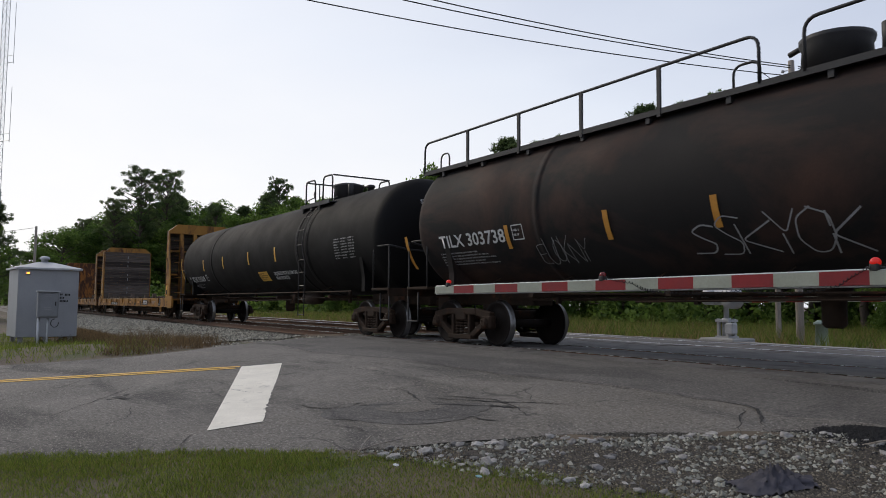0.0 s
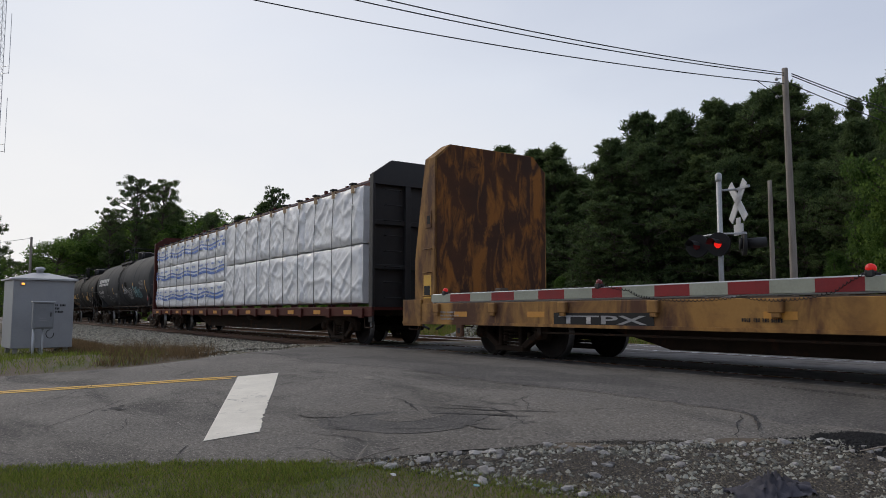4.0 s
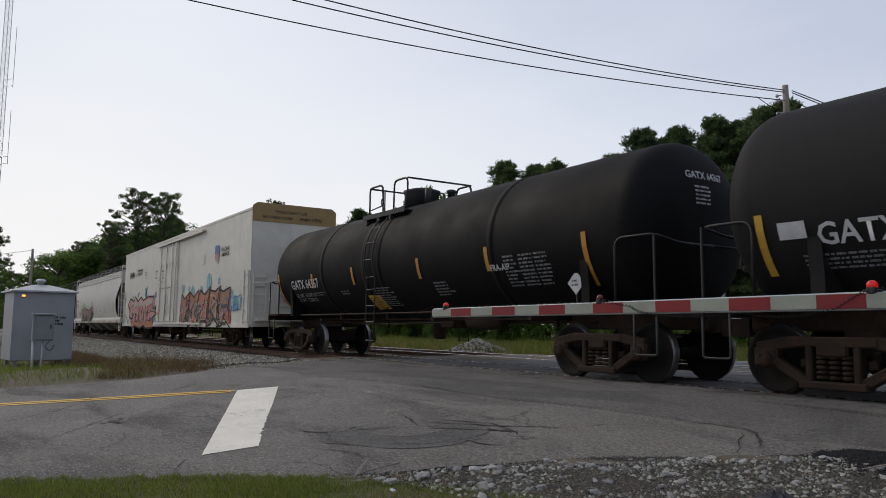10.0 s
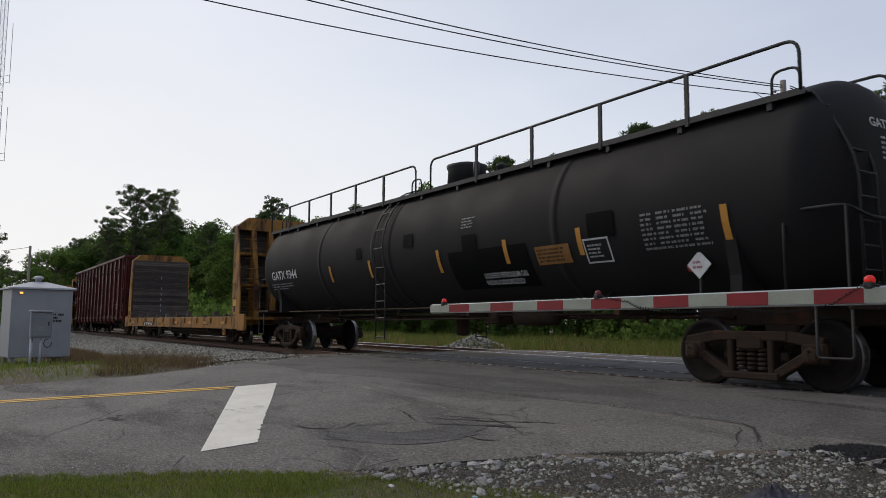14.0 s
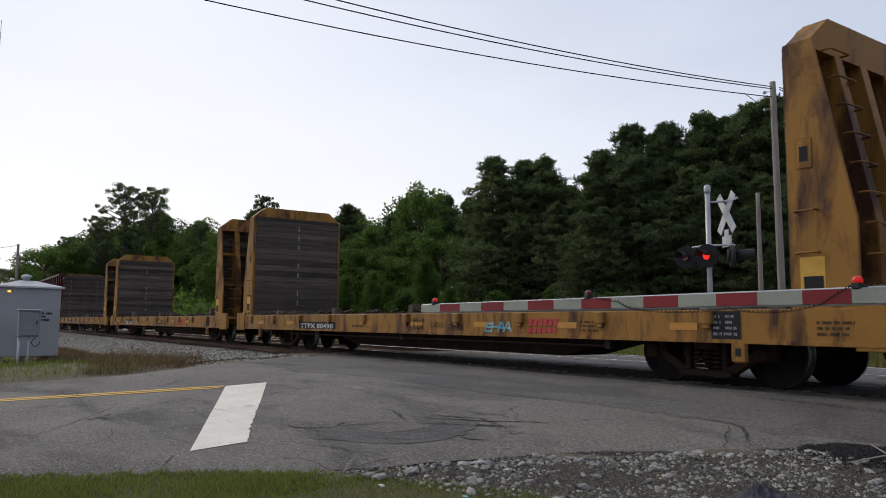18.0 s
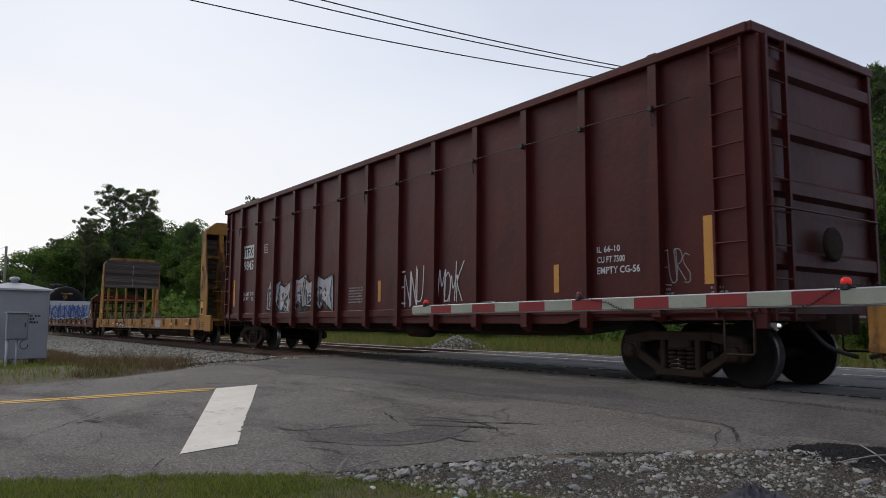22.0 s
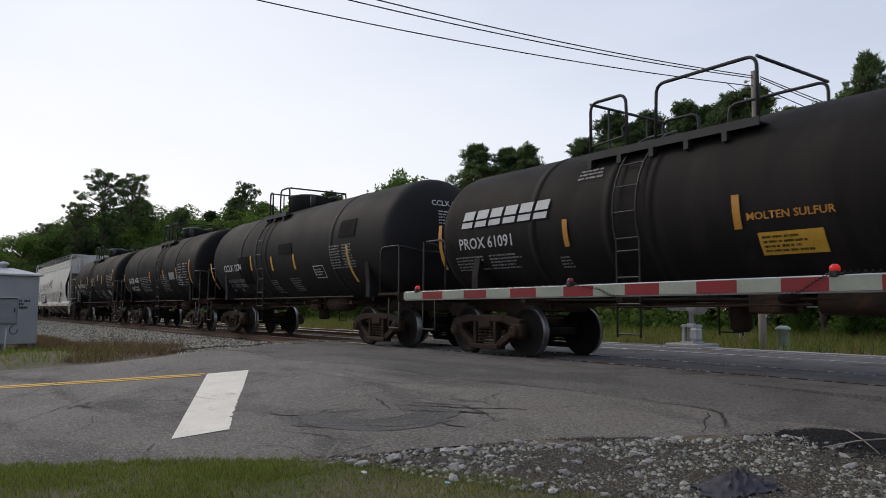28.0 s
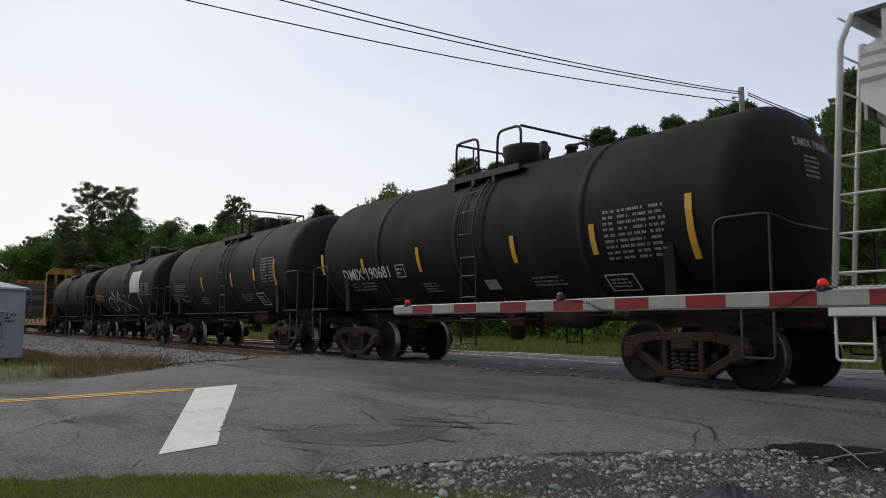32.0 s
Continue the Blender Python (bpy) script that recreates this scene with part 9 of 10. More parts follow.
def striped_arm(t, a, b, h0, h1, first, stripe=0.406, depth=0.03):
    """A tapering arm from its tip a to its root b, in red and white lengths."""
    a, b = Vector(a), Vector(b)
    n = int((b - a).length / stripe) + 1
    d = (b - a).normalized()
    side = Vector((-d.y, d.x, 0)).normalized()
    for k in range(n):
        p, q = a + d * stripe * k, a + d * min((b - a).length, stripe * (k + 1))
        bm = bmesh.new()
        ring = []
        for c, f in ((p, k / n), (q, (k + 1) / n)):
            hh = (h0 + (h1 - h0) * f) / 2
            ring.append([bm.verts.new(c + side * sy * depth + Vector((0, 0, sz * hh))) for sy, sz in ((-1, -1), (1, -1), (1, 1), (-1, 1))])
        for i in range(4):
            bm.faces.new((ring[0][i], ring[0][(i + 1) % 4], ring[1][(i + 1) % 4], ring[1][i]))
        bm.faces.new(ring[0][::-1])
        bm.faces.new(ring[1])
        bmesh.ops.recalc_face_normals(bm, faces=bm.faces[:])
        part("arm_stripe", bm, "arm_red" if (k + first) % 2 else "arm_white", t)
    return d


def build_near_gate():
    t = thing("crossing_gate", "lowered red and white crossing gate arm with red lamps", "crossing gate")
    tip, root = Vector((-8.29, -4.69, 1.022)), Vector((-0.66, -3.79, 1.088))
    d = striped_arm(t, tip, root, 0.092, 0.128, 0, stripe=0.381)
    ln = (root - tip).length
    for s, lit, r in ((0.25, True, 0.032), (2.74, False, 0.034), (5.37, True, 0.039)):
        p = tip + d * s + Vector((0, 0, 0.045 + 0.003 * s))
        lamp_on_arm(t, p, lit, r)
    for z, nm in ((0.048, "top_edge"), (-0.05, "bottom_edge")):
        bm = bmesh.new()
        tube(bm, [tip + d * ln * i / 8 + Vector((0, 0, z * (1 + 0.42 * i / 8))) for i in range(9)], 0.011, 5)
        part(nm, bm, "galvanized", t)
    # coiled lamp cord, hanging in bows
    def cord(s0, z0, s1, z1, sag, turns, coil=0.011):
        bm = bmesh.new()
        pts = []
        n = turns * 8
        for i in range(n + 1):
            u = i / n
            c = tip + d * (s0 + (s1 - s0) * u) + Vector((0.0, -0.05, z0 + (z1 - z0) * u - sag * 4 * u * (1 - u)))
            an = 2 * math.pi * turns * u
            pts.append(c + Vector((0, coil * math.cos(an), coil * math.sin(an))))
        tube(bm, pts, 0.0035, 4)
        part("lamp_cord", bm, "ink_black", t)
    cord(0.329, 0.061, 2.677, 0.066, 0, 24, 0.003)
    cord(2.799, 0.092, 3.147, 0.018, 0.01, 8)
    cord(3.147, 0.018, 3.381, -0.064, 0.02, 8)
    cord(3.381, -0.069, 4.321, -0.074, 0.03, 22)
    cord(4.321, -0.074, 5.119, -0.055, 0.05, 22)
    cord(5.119, -0.055, 5.354, 0.083, -0.01, 8)
    cord(5.448, 0.092, 7.514, 0.101, 0.02, 40)
    bm = bmesh.new()
    revolve(bm, [(-0.6, 0.2), (-0.55, 0.11), (4.4, 0.09), (4.45, 0.03)], "z", 16, m=pose(-0.12, -3.72, 0))
    mast = part("mast", bm, "galvanized", t)
    bm = bmesh.new()
    box(bm, -0.37, 0.13, -3.97, -3.47, 0.78, 1.42, bevel=0.06)
    part("gate_mechanism", bm, "galvanized", t)
    bm = bmesh.new()
    box(bm, 0.03, 1.48, -3.86, -3.80, 0.96, 1.26, bevel=0.02)
    part("counterweight", bm, "galvanized", t)
    return t


def build_far_gate():
    x, y = -11.69, 6.19
    t = thing("crossing_signal", "silver crossing mast with crossbuck, red flashers and lowered arm", "crossing signal", pose(x, y, -0.05))
    bm = bmesh.new()
    box(bm, -0.5, 0.5, -0.45, 0.45, -0.3, 0.1, bevel=0.03)
    part("footing", bm, "concrete", t)
    bm = bmesh.new()
    for sx, sy in ((-1, -1), (1, -1), (1, 1), (-1, 1)):
        box(bm, sx * 0.13 - 0.04, sx * 0.13 + 0.04, sy * 0.13 - 0.04, sy * 0.13 + 0.04, 0.1, 0.58, bevel=0.01)
    box(bm, -0.2, 0.2, -0.2, 0.2, 0.1, 0.15)
    box(bm, -0.19, 0.19, -0.19, 0.19, 0.5, 0.56)
    rod(bm, (0, 0, 0.1), (0, 0, 0.6), 0.11, 12)
    part("base_casting", bm, "galvanized", t)
    bm = bmesh.new()
    box(bm, 0.14, 0.36, -0.28, -0.05, 0.2, 0.48, bevel=0.03)
    part("junction_box", bm, "galvanized", t)
    bm = bmesh.new()
    rod(bm, (0, 0, 0.1), (0, 0, 4.3), 0.065, 14)
    part("mast", bm, "galvanized", t)
    bm = bmesh.new()
    revolve(bm, [(4.25, 0.075), (4.3, 0.085), (4.42, 0.085), (4.46, 0.06), (4.48, 0.02)], "z", 14)
    part("bell", bm, "galvanized", t)
    # crossbuck, turned to the road on the far side
    m = pose(0.34, 0.28, 3.72, 0, 0, -27)
    bm = bmesh.new()
    box(bm, -0.1, 0.55, -0.03, 0.03, 0.28, 0.34, m=m)
    rod(bm, (0, 0, 4.02), (0.34, 0.28, 4.03), 0.03, 6)
    part("bracket", bm, "galvanized", t)
    for a in (52, -52):
        bm = bmesh.new()
        box(bm, -0.6, 0.6, -0.012, 0.012, -0.115, 0.115, m=m @ Matrix.Rotation(radians(a), 4, 'Y'))
        part("crossbuck_blade", bm, "sign_white", t, "white crossbuck blade seen from its back")
    bm = bmesh.new()
    box(bm, -0.22, 0.22, -0.012, 0.012, -0.86, -0.58, m=m)
    box(bm, -0.1, 0.1, -0.011, 0.011, -0.6, -0.42, m=m)
    part("track_sign", bm, "sign_white", t)
    # flashers: a pair towards the near side, a pair away
    bm = bmesh.new()
    tube(bm, bend([(-0.75, -0.12, 2.85), (0, -0.08, 2.9), (0.75, 0.0, 2.85)], 0.2), 0.028, 6)
    part("cross_arm", bm, "galvanized", t)
    for dx, lit in ((-0.55, False), (0.08, True)):
        bm = bmesh.new()
        rod(bm, (dx, -0.16, 2.62), (dx + 0.02, -0.24, 2.62), 0.3, 18)
        sig = part("signal_backing", bm, "ink_black", t)
        bm = bmesh.new()
        rod(bm, (dx, -0.17, 2.62), (dx, 0.06, 2.62), 0.15, 14, r2=0.1)
        part("signal_housing", bm, "black_iron", sig)
        bm = bmesh.new()
        rod(bm, (dx + 0.02, -0.245, 2.62), (dx + 0.02, -0.275, 2.62), 0.105, 16, r2=0.09)
        part("signal_lens", bm, "signal_lit" if lit else "lamp_dark", sig)
        bm = bmesh.new()
        for i in range(9):
            a0, a1 = math.pi * (i / 9), math.pi * ((i + 1) / 9)
            q = []
            for aa, yy, rr in ((a0, -0.24, 0.125), (a1, -0.24, 0.125), (a1, -0.52, 0.14), (a0, -0.52, 0.14)):
                q.append(bm.verts.new((dx + rr * math.cos(aa), yy, 2.62 + rr * math.sin(aa))))
            bm.faces.new(q)
        part("visor", bm, "black_iron", sig)
    bm = bmesh.new()
    rod(bm, (0.55, 0.1, 2.62), (0.62, 0.16, 2.62), 0.3, 18)
    rod(bm, (0.5, 0.05, 2.62), (0.56, 0.1, 2.62), 0.15, 14)
    rod(bm, (0.62, 0.2, 2.62), (0.95, 0.5, 2.65), 0.13, 12)
    part("signal_back", bm, "black_iron", t)
    # gate mechanism and arm, lowered over the far lane
    bm = bmesh.new()
    revolve(bm, [(-0.2, 0.1), (-0.17, 0.24), (0.1, 0.26), (0.16, 0.1)], "y", 18, m=pose(0.3, -0.15, 1.08))
    revolve(bm, [(-0.2, 0.08), (-0.17, 0.2), (0.1, 0.2), (0.16, 0.1)], "y", 18, m=pose(-0.38, -0.1, 1.12))
    box(bm, -0.3, 0.3, -0.16, 0.16, 0.92, 1.3, bevel=0.05)
    part("gate_mechanism", bm, "galvanized", t)
    striped_arm(t, (7.6, 0.95, 1.12), (0.55, -0.08, 1.06), 0.11, 0.15, 1)
    lamp_on_arm(t, (2.6, 0.2, 1.15), True)
    return t


build_near_gate()
build_far_gate()

# ---- poles, wires, tower ----
def build_pole(x, y, h, r, label, tilt=0.0, base_z=None):
    t = thing("utility_pole", label, "utility pole", pose(x, y, ground_z(x, y) if base_z is None else base_z, 0, tilt, 0))
    bm = bmesh.new()
    revolve(bm, [(-0.3, r * 1.15)] + [(h * i / 10, r * (1.13 - 0.028 * i)) for i in range(1, 11)] + [(h + 0.005, r * 0.6)], "z", 14)
    part("shaft", bm, "wood_pole", t)
    return t


p = build_pole(-11.26, 8.72, 7.80, 0.092, "weathered grey wooden utility pole", -0.4)
for z in (7.05, 7.4, 7.55):
    bm = bmesh.new()
    revolve(bm, [(0, 0.02), (0.01, 0.045), (0.05, 0.05), (0.08, 0.03)], "x", 10, m=pose(-0.26, -0.05, z))
    rod(bm, (-0.2, -0.05, z), (-0.1, -0.02, z), 0.015, 5)
    part("insulator", bm, "galvanized", p)
bm = bmesh.new()
tube(bm, [(-0.3, -0.9, 7.4), (-0.24, -0.55, 7.25), (-0.16, -0.2, 7.1), (-0.15, -0.05, 6.95)], 0.012, 4)
part("service_drop", bm, "wire", p)
build_pole(-13.49, 11.26, 5.27, 0.075, "short grey wooden post with a wire stub")
build_pole(-87.75, -3.38, 8.9, 0.14, "distant dark wooden utility pole", 0.5)


def wire(p, q, sag, r=0.014, n=40, label="thin black overhead wire between the poles"):
    p, q = Vector(p), Vector(q)
    bm = bmesh.new()
    tube(bm, [p.lerp(q, i / n) - Vector((0, 0, sag * 4 * (i / n) * (1 - i / n))) for i in range(n + 1)], r, 5)
    solo("overhead_wire", bm, "wire", label, "wire", "overhead wires")


for z0, x1, z1, sag in ((7.11, -17.06, 8.34, 0.42), (7.34, -15.54, 8.32, 0.44), (7.4, -15.0, 8.32, 0.45)):
    # the span over the road goes on to a pole behind the eye
    wire((-11.30, 8.67, z0), (x1, -12.0, z1), sag, 0.014)
    wire((x1, -12.0, z1), (x1 + (x1 +11.30) * 1.0, -33.0, z1 + 2.0), 0.2, 0.014, 16)
for z0, x1, z1, sag in ((7.06, -7.87, 6.93, 1.1), (7.3, -7.08, 6.79, 0.98), (7.36, -7.31, 6.89, 0.86)):
    wire((-11.15, 8.77, z0), (x1, 38.2, z1), sag, 0.014)
wire((-87.7, -3.4, 8.5), (-100, -22, 6.8), 0.4, 0.02, label="thin slack wire from the distant pole")


def build_tower():
    t = thing("lattice_tower", "slim steel lattice radio mast with whip antennas", "radio tower", pose(-59.97, -8.01, -0.5))
    h, a = 38.0, 0.26
    legs = [(a * math.cos(k * 2.094), a * math.sin(k * 2.094)) for k in range(3)]
    for x, y in legs:
        bm = bmesh.new()
        rod(bm, (x, y, 0), (x, y, h), 0.022, 5)
        part("leg", bm, "galvanized", t)
    bm = bmesh.new()
    for i in range(int(h / 0.5)):
        for k in range(3):
            p, q = legs[k], legs[(k + 1) % 3]
            z = i * 0.5
            rod(bm, (*p, z), (*q, z + 0.5), 0.010, 3, caps=False)
            rod(bm, (*p, z + 0.5), (*q, z + 0.5), 0.008, 3, caps=False)
    tagged(part("lattice", bm, "galvanized", t), kind="stuff")
    for z0, z1 in ((12.4, 16.3), (18.0, 22.4)):
        bm = bmesh.new()
        rod(bm, (0.75, 0.55, z0), (0.75, 0.55, z1), 0.02, 5)
        for z in (z0 + 0.1, z0 + 0.6):
            rod(bm, (0, 0, z), (0.75, 0.55, z), 0.018, 4)
        part("whip_antenna", bm, "galvanized", t)
    return t


build_tower()
bm = bmesh.new()
revolve(bm, [(-0.1, 0.16), (0.0, 0.17), (0.62, 0.15), (0.63, 0.2), (0.68, 0.19), (0.74, 0.1)], "z", 14)
solo("cable_pedestal", bm, "pedestal", "pale green plastic cable pedestal", "utility box", m=pose(-10.88, 9.06, -0.25))

# ---- trees ----
def leaf_mesh(name, tufts, per, size, radius, material, seed, slim=1.0, droop=0.0):
    """Many small leaf blades scattered in tufts."""
    rng = np.random.default_rng(seed)
    n = len(tufts) * per
    c = np.repeat(np.array(tufts)[:, :3], per, 0)
    rad = np.repeat(np.array(tufts)[:, 3], per, 0)[:, None] * radius
    d = rng.normal(size=(n, 3))
    d /= np.linalg.norm(d, axis=1, keepdims=True)
    d[:, 2] = d[:, 2] * 0.75 - droop
    p = c + d * rad * (0.45 + 0.55 * rng.random((n, 1)))
    u = d * 0.7 + rng.normal(size=(n, 3)) * 0.6 + np.array([0, 0, 0.35])
    u /= np.linalg.norm(u, axis=1, keepdims=True)
    w = np.cross(u, rng.normal(size=(n, 3)))
    w /= np.linalg.norm(w, axis=1, keepdims=True)
    s = size * (0.6 + 0.8 * rng.random((n, 1)))
    u, w = u * s, w * s * 0.5 * slim
    v = np.stack([p - u * 0.5, p + w, p + u * 0.6, p - w], 1).reshape(-1, 3)
    me = bpy.data.meshes.new(name)
    me.vertices.add(len(v))
    me.vertices.foreach_set("co", v.ravel())
    me.loops.add(n * 4)
    me.loops.foreach_set("vertex_index", np.arange(n * 4))
    me.polygons.add(n)
    me.polygons.foreach_set("loop_start", np.arange(n) * 4)
    me.materials.append(M[material])
    me.update(calc_edges=True)
    return me


def tree(kind, seed, h=10.0):
    """A tree of height h: tapered trunk, limbs, and a crown of tufts."""
    rnd = random.Random(seed)
    tufts = []
    bm = bmesh.new()
    pts = [Vector((0.02 * h * noise.noise((i * 0.7, seed, 0)), 0.02 * h * noise.noise((i * 0.7, seed, 5)), h * 0.97 * i / 8)) for i in range(9)]
    r0 = 0.017 * h
    for i in range(8):
        rod(bm, pts[i], pts[i + 1], r0 * (1 - i / 8.6), 7, r2=r0 * (1 - (i + 1) / 8.6), caps=False)

    def at(z):
        f = max(0, min(7.999, z / (h * 0.97) * 8))
        return pts[int(f)].lerp(pts[int(f) + 1], f % 1)
    if kind == "pine":
        # long limbs that sweep up at the tip; short side twigs each end in a brush of needles
        low, n = 0.14, 84
        for i in range(n):
            f = low + (1 - low) * (i / n) ** 0.92
            a = i * 2.4 + rnd.uniform(-0.5, 0.5)
            full = max(0.03, 1 - ((f - low) / (1.01 - low)) ** 2.0)
            reach = h * 0.20 * full * rnd.uniform(0.25, 1.45)
            b = at(min(f * h, h * 0.96))
            e = b + Vector((math.cos(a) * reach, math.sin(a) * reach, reach * rnd.uniform(-0.05, 0.45) + 0.012 * h))
            rod(bm, b, e, 0.0035 * h * (1.1 - f), 4, r2=0.001 * h, caps=False)
            for k in range(8):
                q = b.lerp(e, 0.30 + 0.10 * k)
                side = rnd.choice((-1, 1)) * rnd.uniform(0.01, 0.055) * h * (0.35 + full)
                tip = q + Vector((-math.sin(a) * side, math.cos(a) * side, rnd.uniform(0.0, 0.045) * h))
                rod(bm, q, tip, 0.0011 * h, 3, caps=False)
                tufts.append((tip.x, tip.y, tip.z, rnd.uniform(0.55, 1.15)))
            tufts.append((e.x, e.y, e.z + 0.012 * h, 0.8))
        for z in (0.955, 0.975, 0.99, 1.005):
            tufts.append((*at(h * min(0.969, z))[:2], h * z, 0.55))
        leaves = leaf_mesh("needles", tufts, 44, 0.0165 * h, 0.0215 * h, "pine", seed, 0.22, droop=-0.3)
    elif kind == "crown":
        # tall bare-stemmed pine: limbs carry flat separate pads of needles, with sky between them
        for i in range(48):
            f = 0.47 + 0.53 * ((i + rnd.random()) / 48) ** 0.8
            a = i * 2.4 + rnd.uniform(-0.6, 0.6)
            reach = h * 0.17 * math.sqrt(max(0.05, 1 - ((f - 0.72) / 0.31) ** 2)) * rnd.uniform(0.35, 1.15)
            b = at(h * max(0.3, f - 0.08))
            e = Vector((b.x + math.cos(a) * reach, b.y + math.sin(a) * reach, h * f))
            rod(bm, b, e, 0.005 * h, 5, r2=0.0015 * h, caps=False)
            pad = rnd.uniform(0.028, 0.055) * h
            for k in range(7):
                u, v = rnd.gauss(0, 0.6), rnd.gauss(0, 0.6)
                tufts.append((e.x + u * pad, e.y + v * pad, e.z + rnd.uniform(-0.008, 0.012) * h - 0.25 * abs(u) * pad, rnd.uniform(0.5, 1.0)))
        leaves = leaf_mesh("needles", tufts, 90, 0.0085 * h, 0.026 * h, "pine", seed, 0.5)
    else:
        for i in range(52):
            f = rnd.uniform(0.12, 1.0)
            a = rnd.uniform(0, 6.28)
            prof = math.sqrt(max(0.05, 1 - ((f - 0.48) / 0.56) ** 2))
            reach = h * (0.34 if kind == "broad" else 0.16) * prof * rnd.uniform(0.6, 1.1)
            b = at(h * max(0.08, f - 0.22))
            e = Vector((math.cos(a) * reach, math.sin(a) * reach, h * f))
            rod(bm, b, e, 0.005 * h, 4, r2=0.0015 * h, caps=False)
            for k in range(4):
                q = b.lerp(e, 0.62 + 0.13 * k)
                tufts.append((q.x + rnd.uniform(-0.04, 0.04) * h, q.y + rnd.uniform(-0.04, 0.04) * h, q.z + rnd.uniform(-0.03, 0.03) * h, rnd.uniform(0.7, 1.4)))
        leaves = leaf_mesh("leaves", tufts, 100, 0.0145 * h, 0.062 * h, "leaf_bright" if kind == "young" else "leaf", seed, 0.9)
    label = {"pine": "dark green pine at the wood's edge", "crown": "tall tree with a broad open crown", "broad": "leafy green broadleaf tree", "young": "bright green young tree"}[kind]
    t = thing("pine_tree" if kind == "pine" else "tree", label, "tree", pose(0, 0, -60), group="trees along the railway")
    part("trunk", bm, "bark", t)
    part("crown", leaves, None, t)
    return t


PATTERNS = {"pine": [tree("pine", 1), tree("pine", 2), tree("pine", 3)], "broad": [tree("broad", 4), tree("broad", 5)], "crown": [tree("crown", 6), tree("crown", 7)], "young": [tree("young", 8)]}
# skyline: bearing from the eye, and height of the tree tops above the eye in degrees
SKY = [(104.7, 15.6), (112.0, 16.6), (116.2, 15.0), (120.5, 14.0), (123.7, 14.6), (127.0, 13.8), (131.4, 14.8), (134.7, 12.5), (138.0, 11.6), (140.8, 12.1), (143.5, 10.1), (147.5, 10.5), (150.1, 9.1), (154.6, 8.6), (159.0, 8.7), (162.2, 8.1), (165.5, 7.9), (169.8, 7.2), (172.7, 5.6), (175.0, 3.9), (177.1, 2.7), (180.2, 2.6)]
rt = random.Random(12)
used = set()


def plant(kind, x, y, h, turn=None, wide=1.0):
    pats = PATTERNS[kind]
    k = rt.randrange(len(pats))
    m = pose(x, y, ground_z(x, y) - 0.05, 0, 0, turn if turn is not None else rt.uniform(0, 360)) @ Matrix.Diagonal((h / 10 * wide, h / 10 * wide, h / 10, 1))
    if (kind, k) not in used:
        used.add((kind, k))
        pats[k].matrix_basis = m
        return
    copy_thing(pats[k], m @ Matrix.Diagonal([1 / v for v in pats[k].scale] + [1]))


def plant_by(bearing, dist, kind, up=None, f=1.0, wide=1.0):
    x, y = EYE[0] + dist * math.cos(radians(bearing)), EYE[1] + dist * math.sin(radians(bearing))
    el = up if up is not None else lerp_list(SKY, bearing)
    plant(kind, x, y, (EYE[2] + dist * math.tan(radians(el))) * f + 0.35, wide=wide)


# edge of the wood along the far side, three rows deep
b = 99.0
while b < 172:
    edge = 35.5 / math.sin(radians(b))
    for row, (dd, f) in enumerate(((0, 0.86), (5, 1.0), (11, 1.0), (19, 0.8))):
        bb = b + rt.uniform(-0.8, 0.8) + row * 0.7
        dist = min(edge, 150 + rt.uniform(-15, 15)) + dd * (1 + edge / 90) + rt.uniform(-1.5, 1.5)
        if bb < 144.6:
            kind = "pine" if rt.random() < 0.96 else "broad"
        else:
            kind = "broad" if rt.random() < 0.72 else "pine"
        plant_by(bb, dist, kind, f=f * rt.uniform(0.78, 1.0) * (0.95 if kind == "broad" else 1.0), wide=rt.uniform(1.1, 1.6) if kind == "pine" else rt.uniform(1.0, 1.35))
    b += 112 / edge
for bearing, dist, kind, up, wide in ((169.1, 140, 'crown', 9.5, 0.95), (167.3, 146, 'crown', 9.5, 0.8), (170.8, 138, 'crown', 7.3, 0.8), (163.9, 120, 'crown', 7.2, 0.85), (159.4, 108, 'crown', 9.4, 0.72), (172.8, 150, 'crown', 5.7, 0.9), (147.6, 72, 'broad', 10.6, 0.7), (141.8, 58, 'pine', 12.4, 1.4), (139.4, 58, 'pine', 12.1, 1.4), (137.7, 57, 'pine', 12.3, 1.4), (131.3, 50, 'pine', 14.4, 1.4), (125.9, 48, 'pine', 14.8, 1.4), (124.4, 48, 'pine', 14.4, 1.4), (121.3, 47, 'pine', 15.5, 1.4), (128.4, 49, 'pine', 14.3, 1.4), (122.9, 47, 'pine', 15.2, 1.4), (113.0, 30, 'broad', 11.5, 0.8), (113.9, 44, 'pine', 16.8, 1.0), (114.0, 31, 'broad', 14.0, 0.62), (116.9, 46, 'pine', 13.9, 0.8), (133.4, 47, 'pine', 12.6, 1.4), (178.1, 62, 'pine', 7.1, 1.1), (179.8, 55, 'broad', 5.6, 1.3), (181.9, 60, 'pine', 6.6, 1.2), (175.5, 130, 'broad', 3.5, 1.6), (174.0, 140, 'broad', 4.8, 1.5), (171.3, 145, 'broad', 5.3, 1.5), (176.9, 120, 'broad', 2.8, 1.6)):
    plant_by(bearing, dist, kind, up, wide=wide)
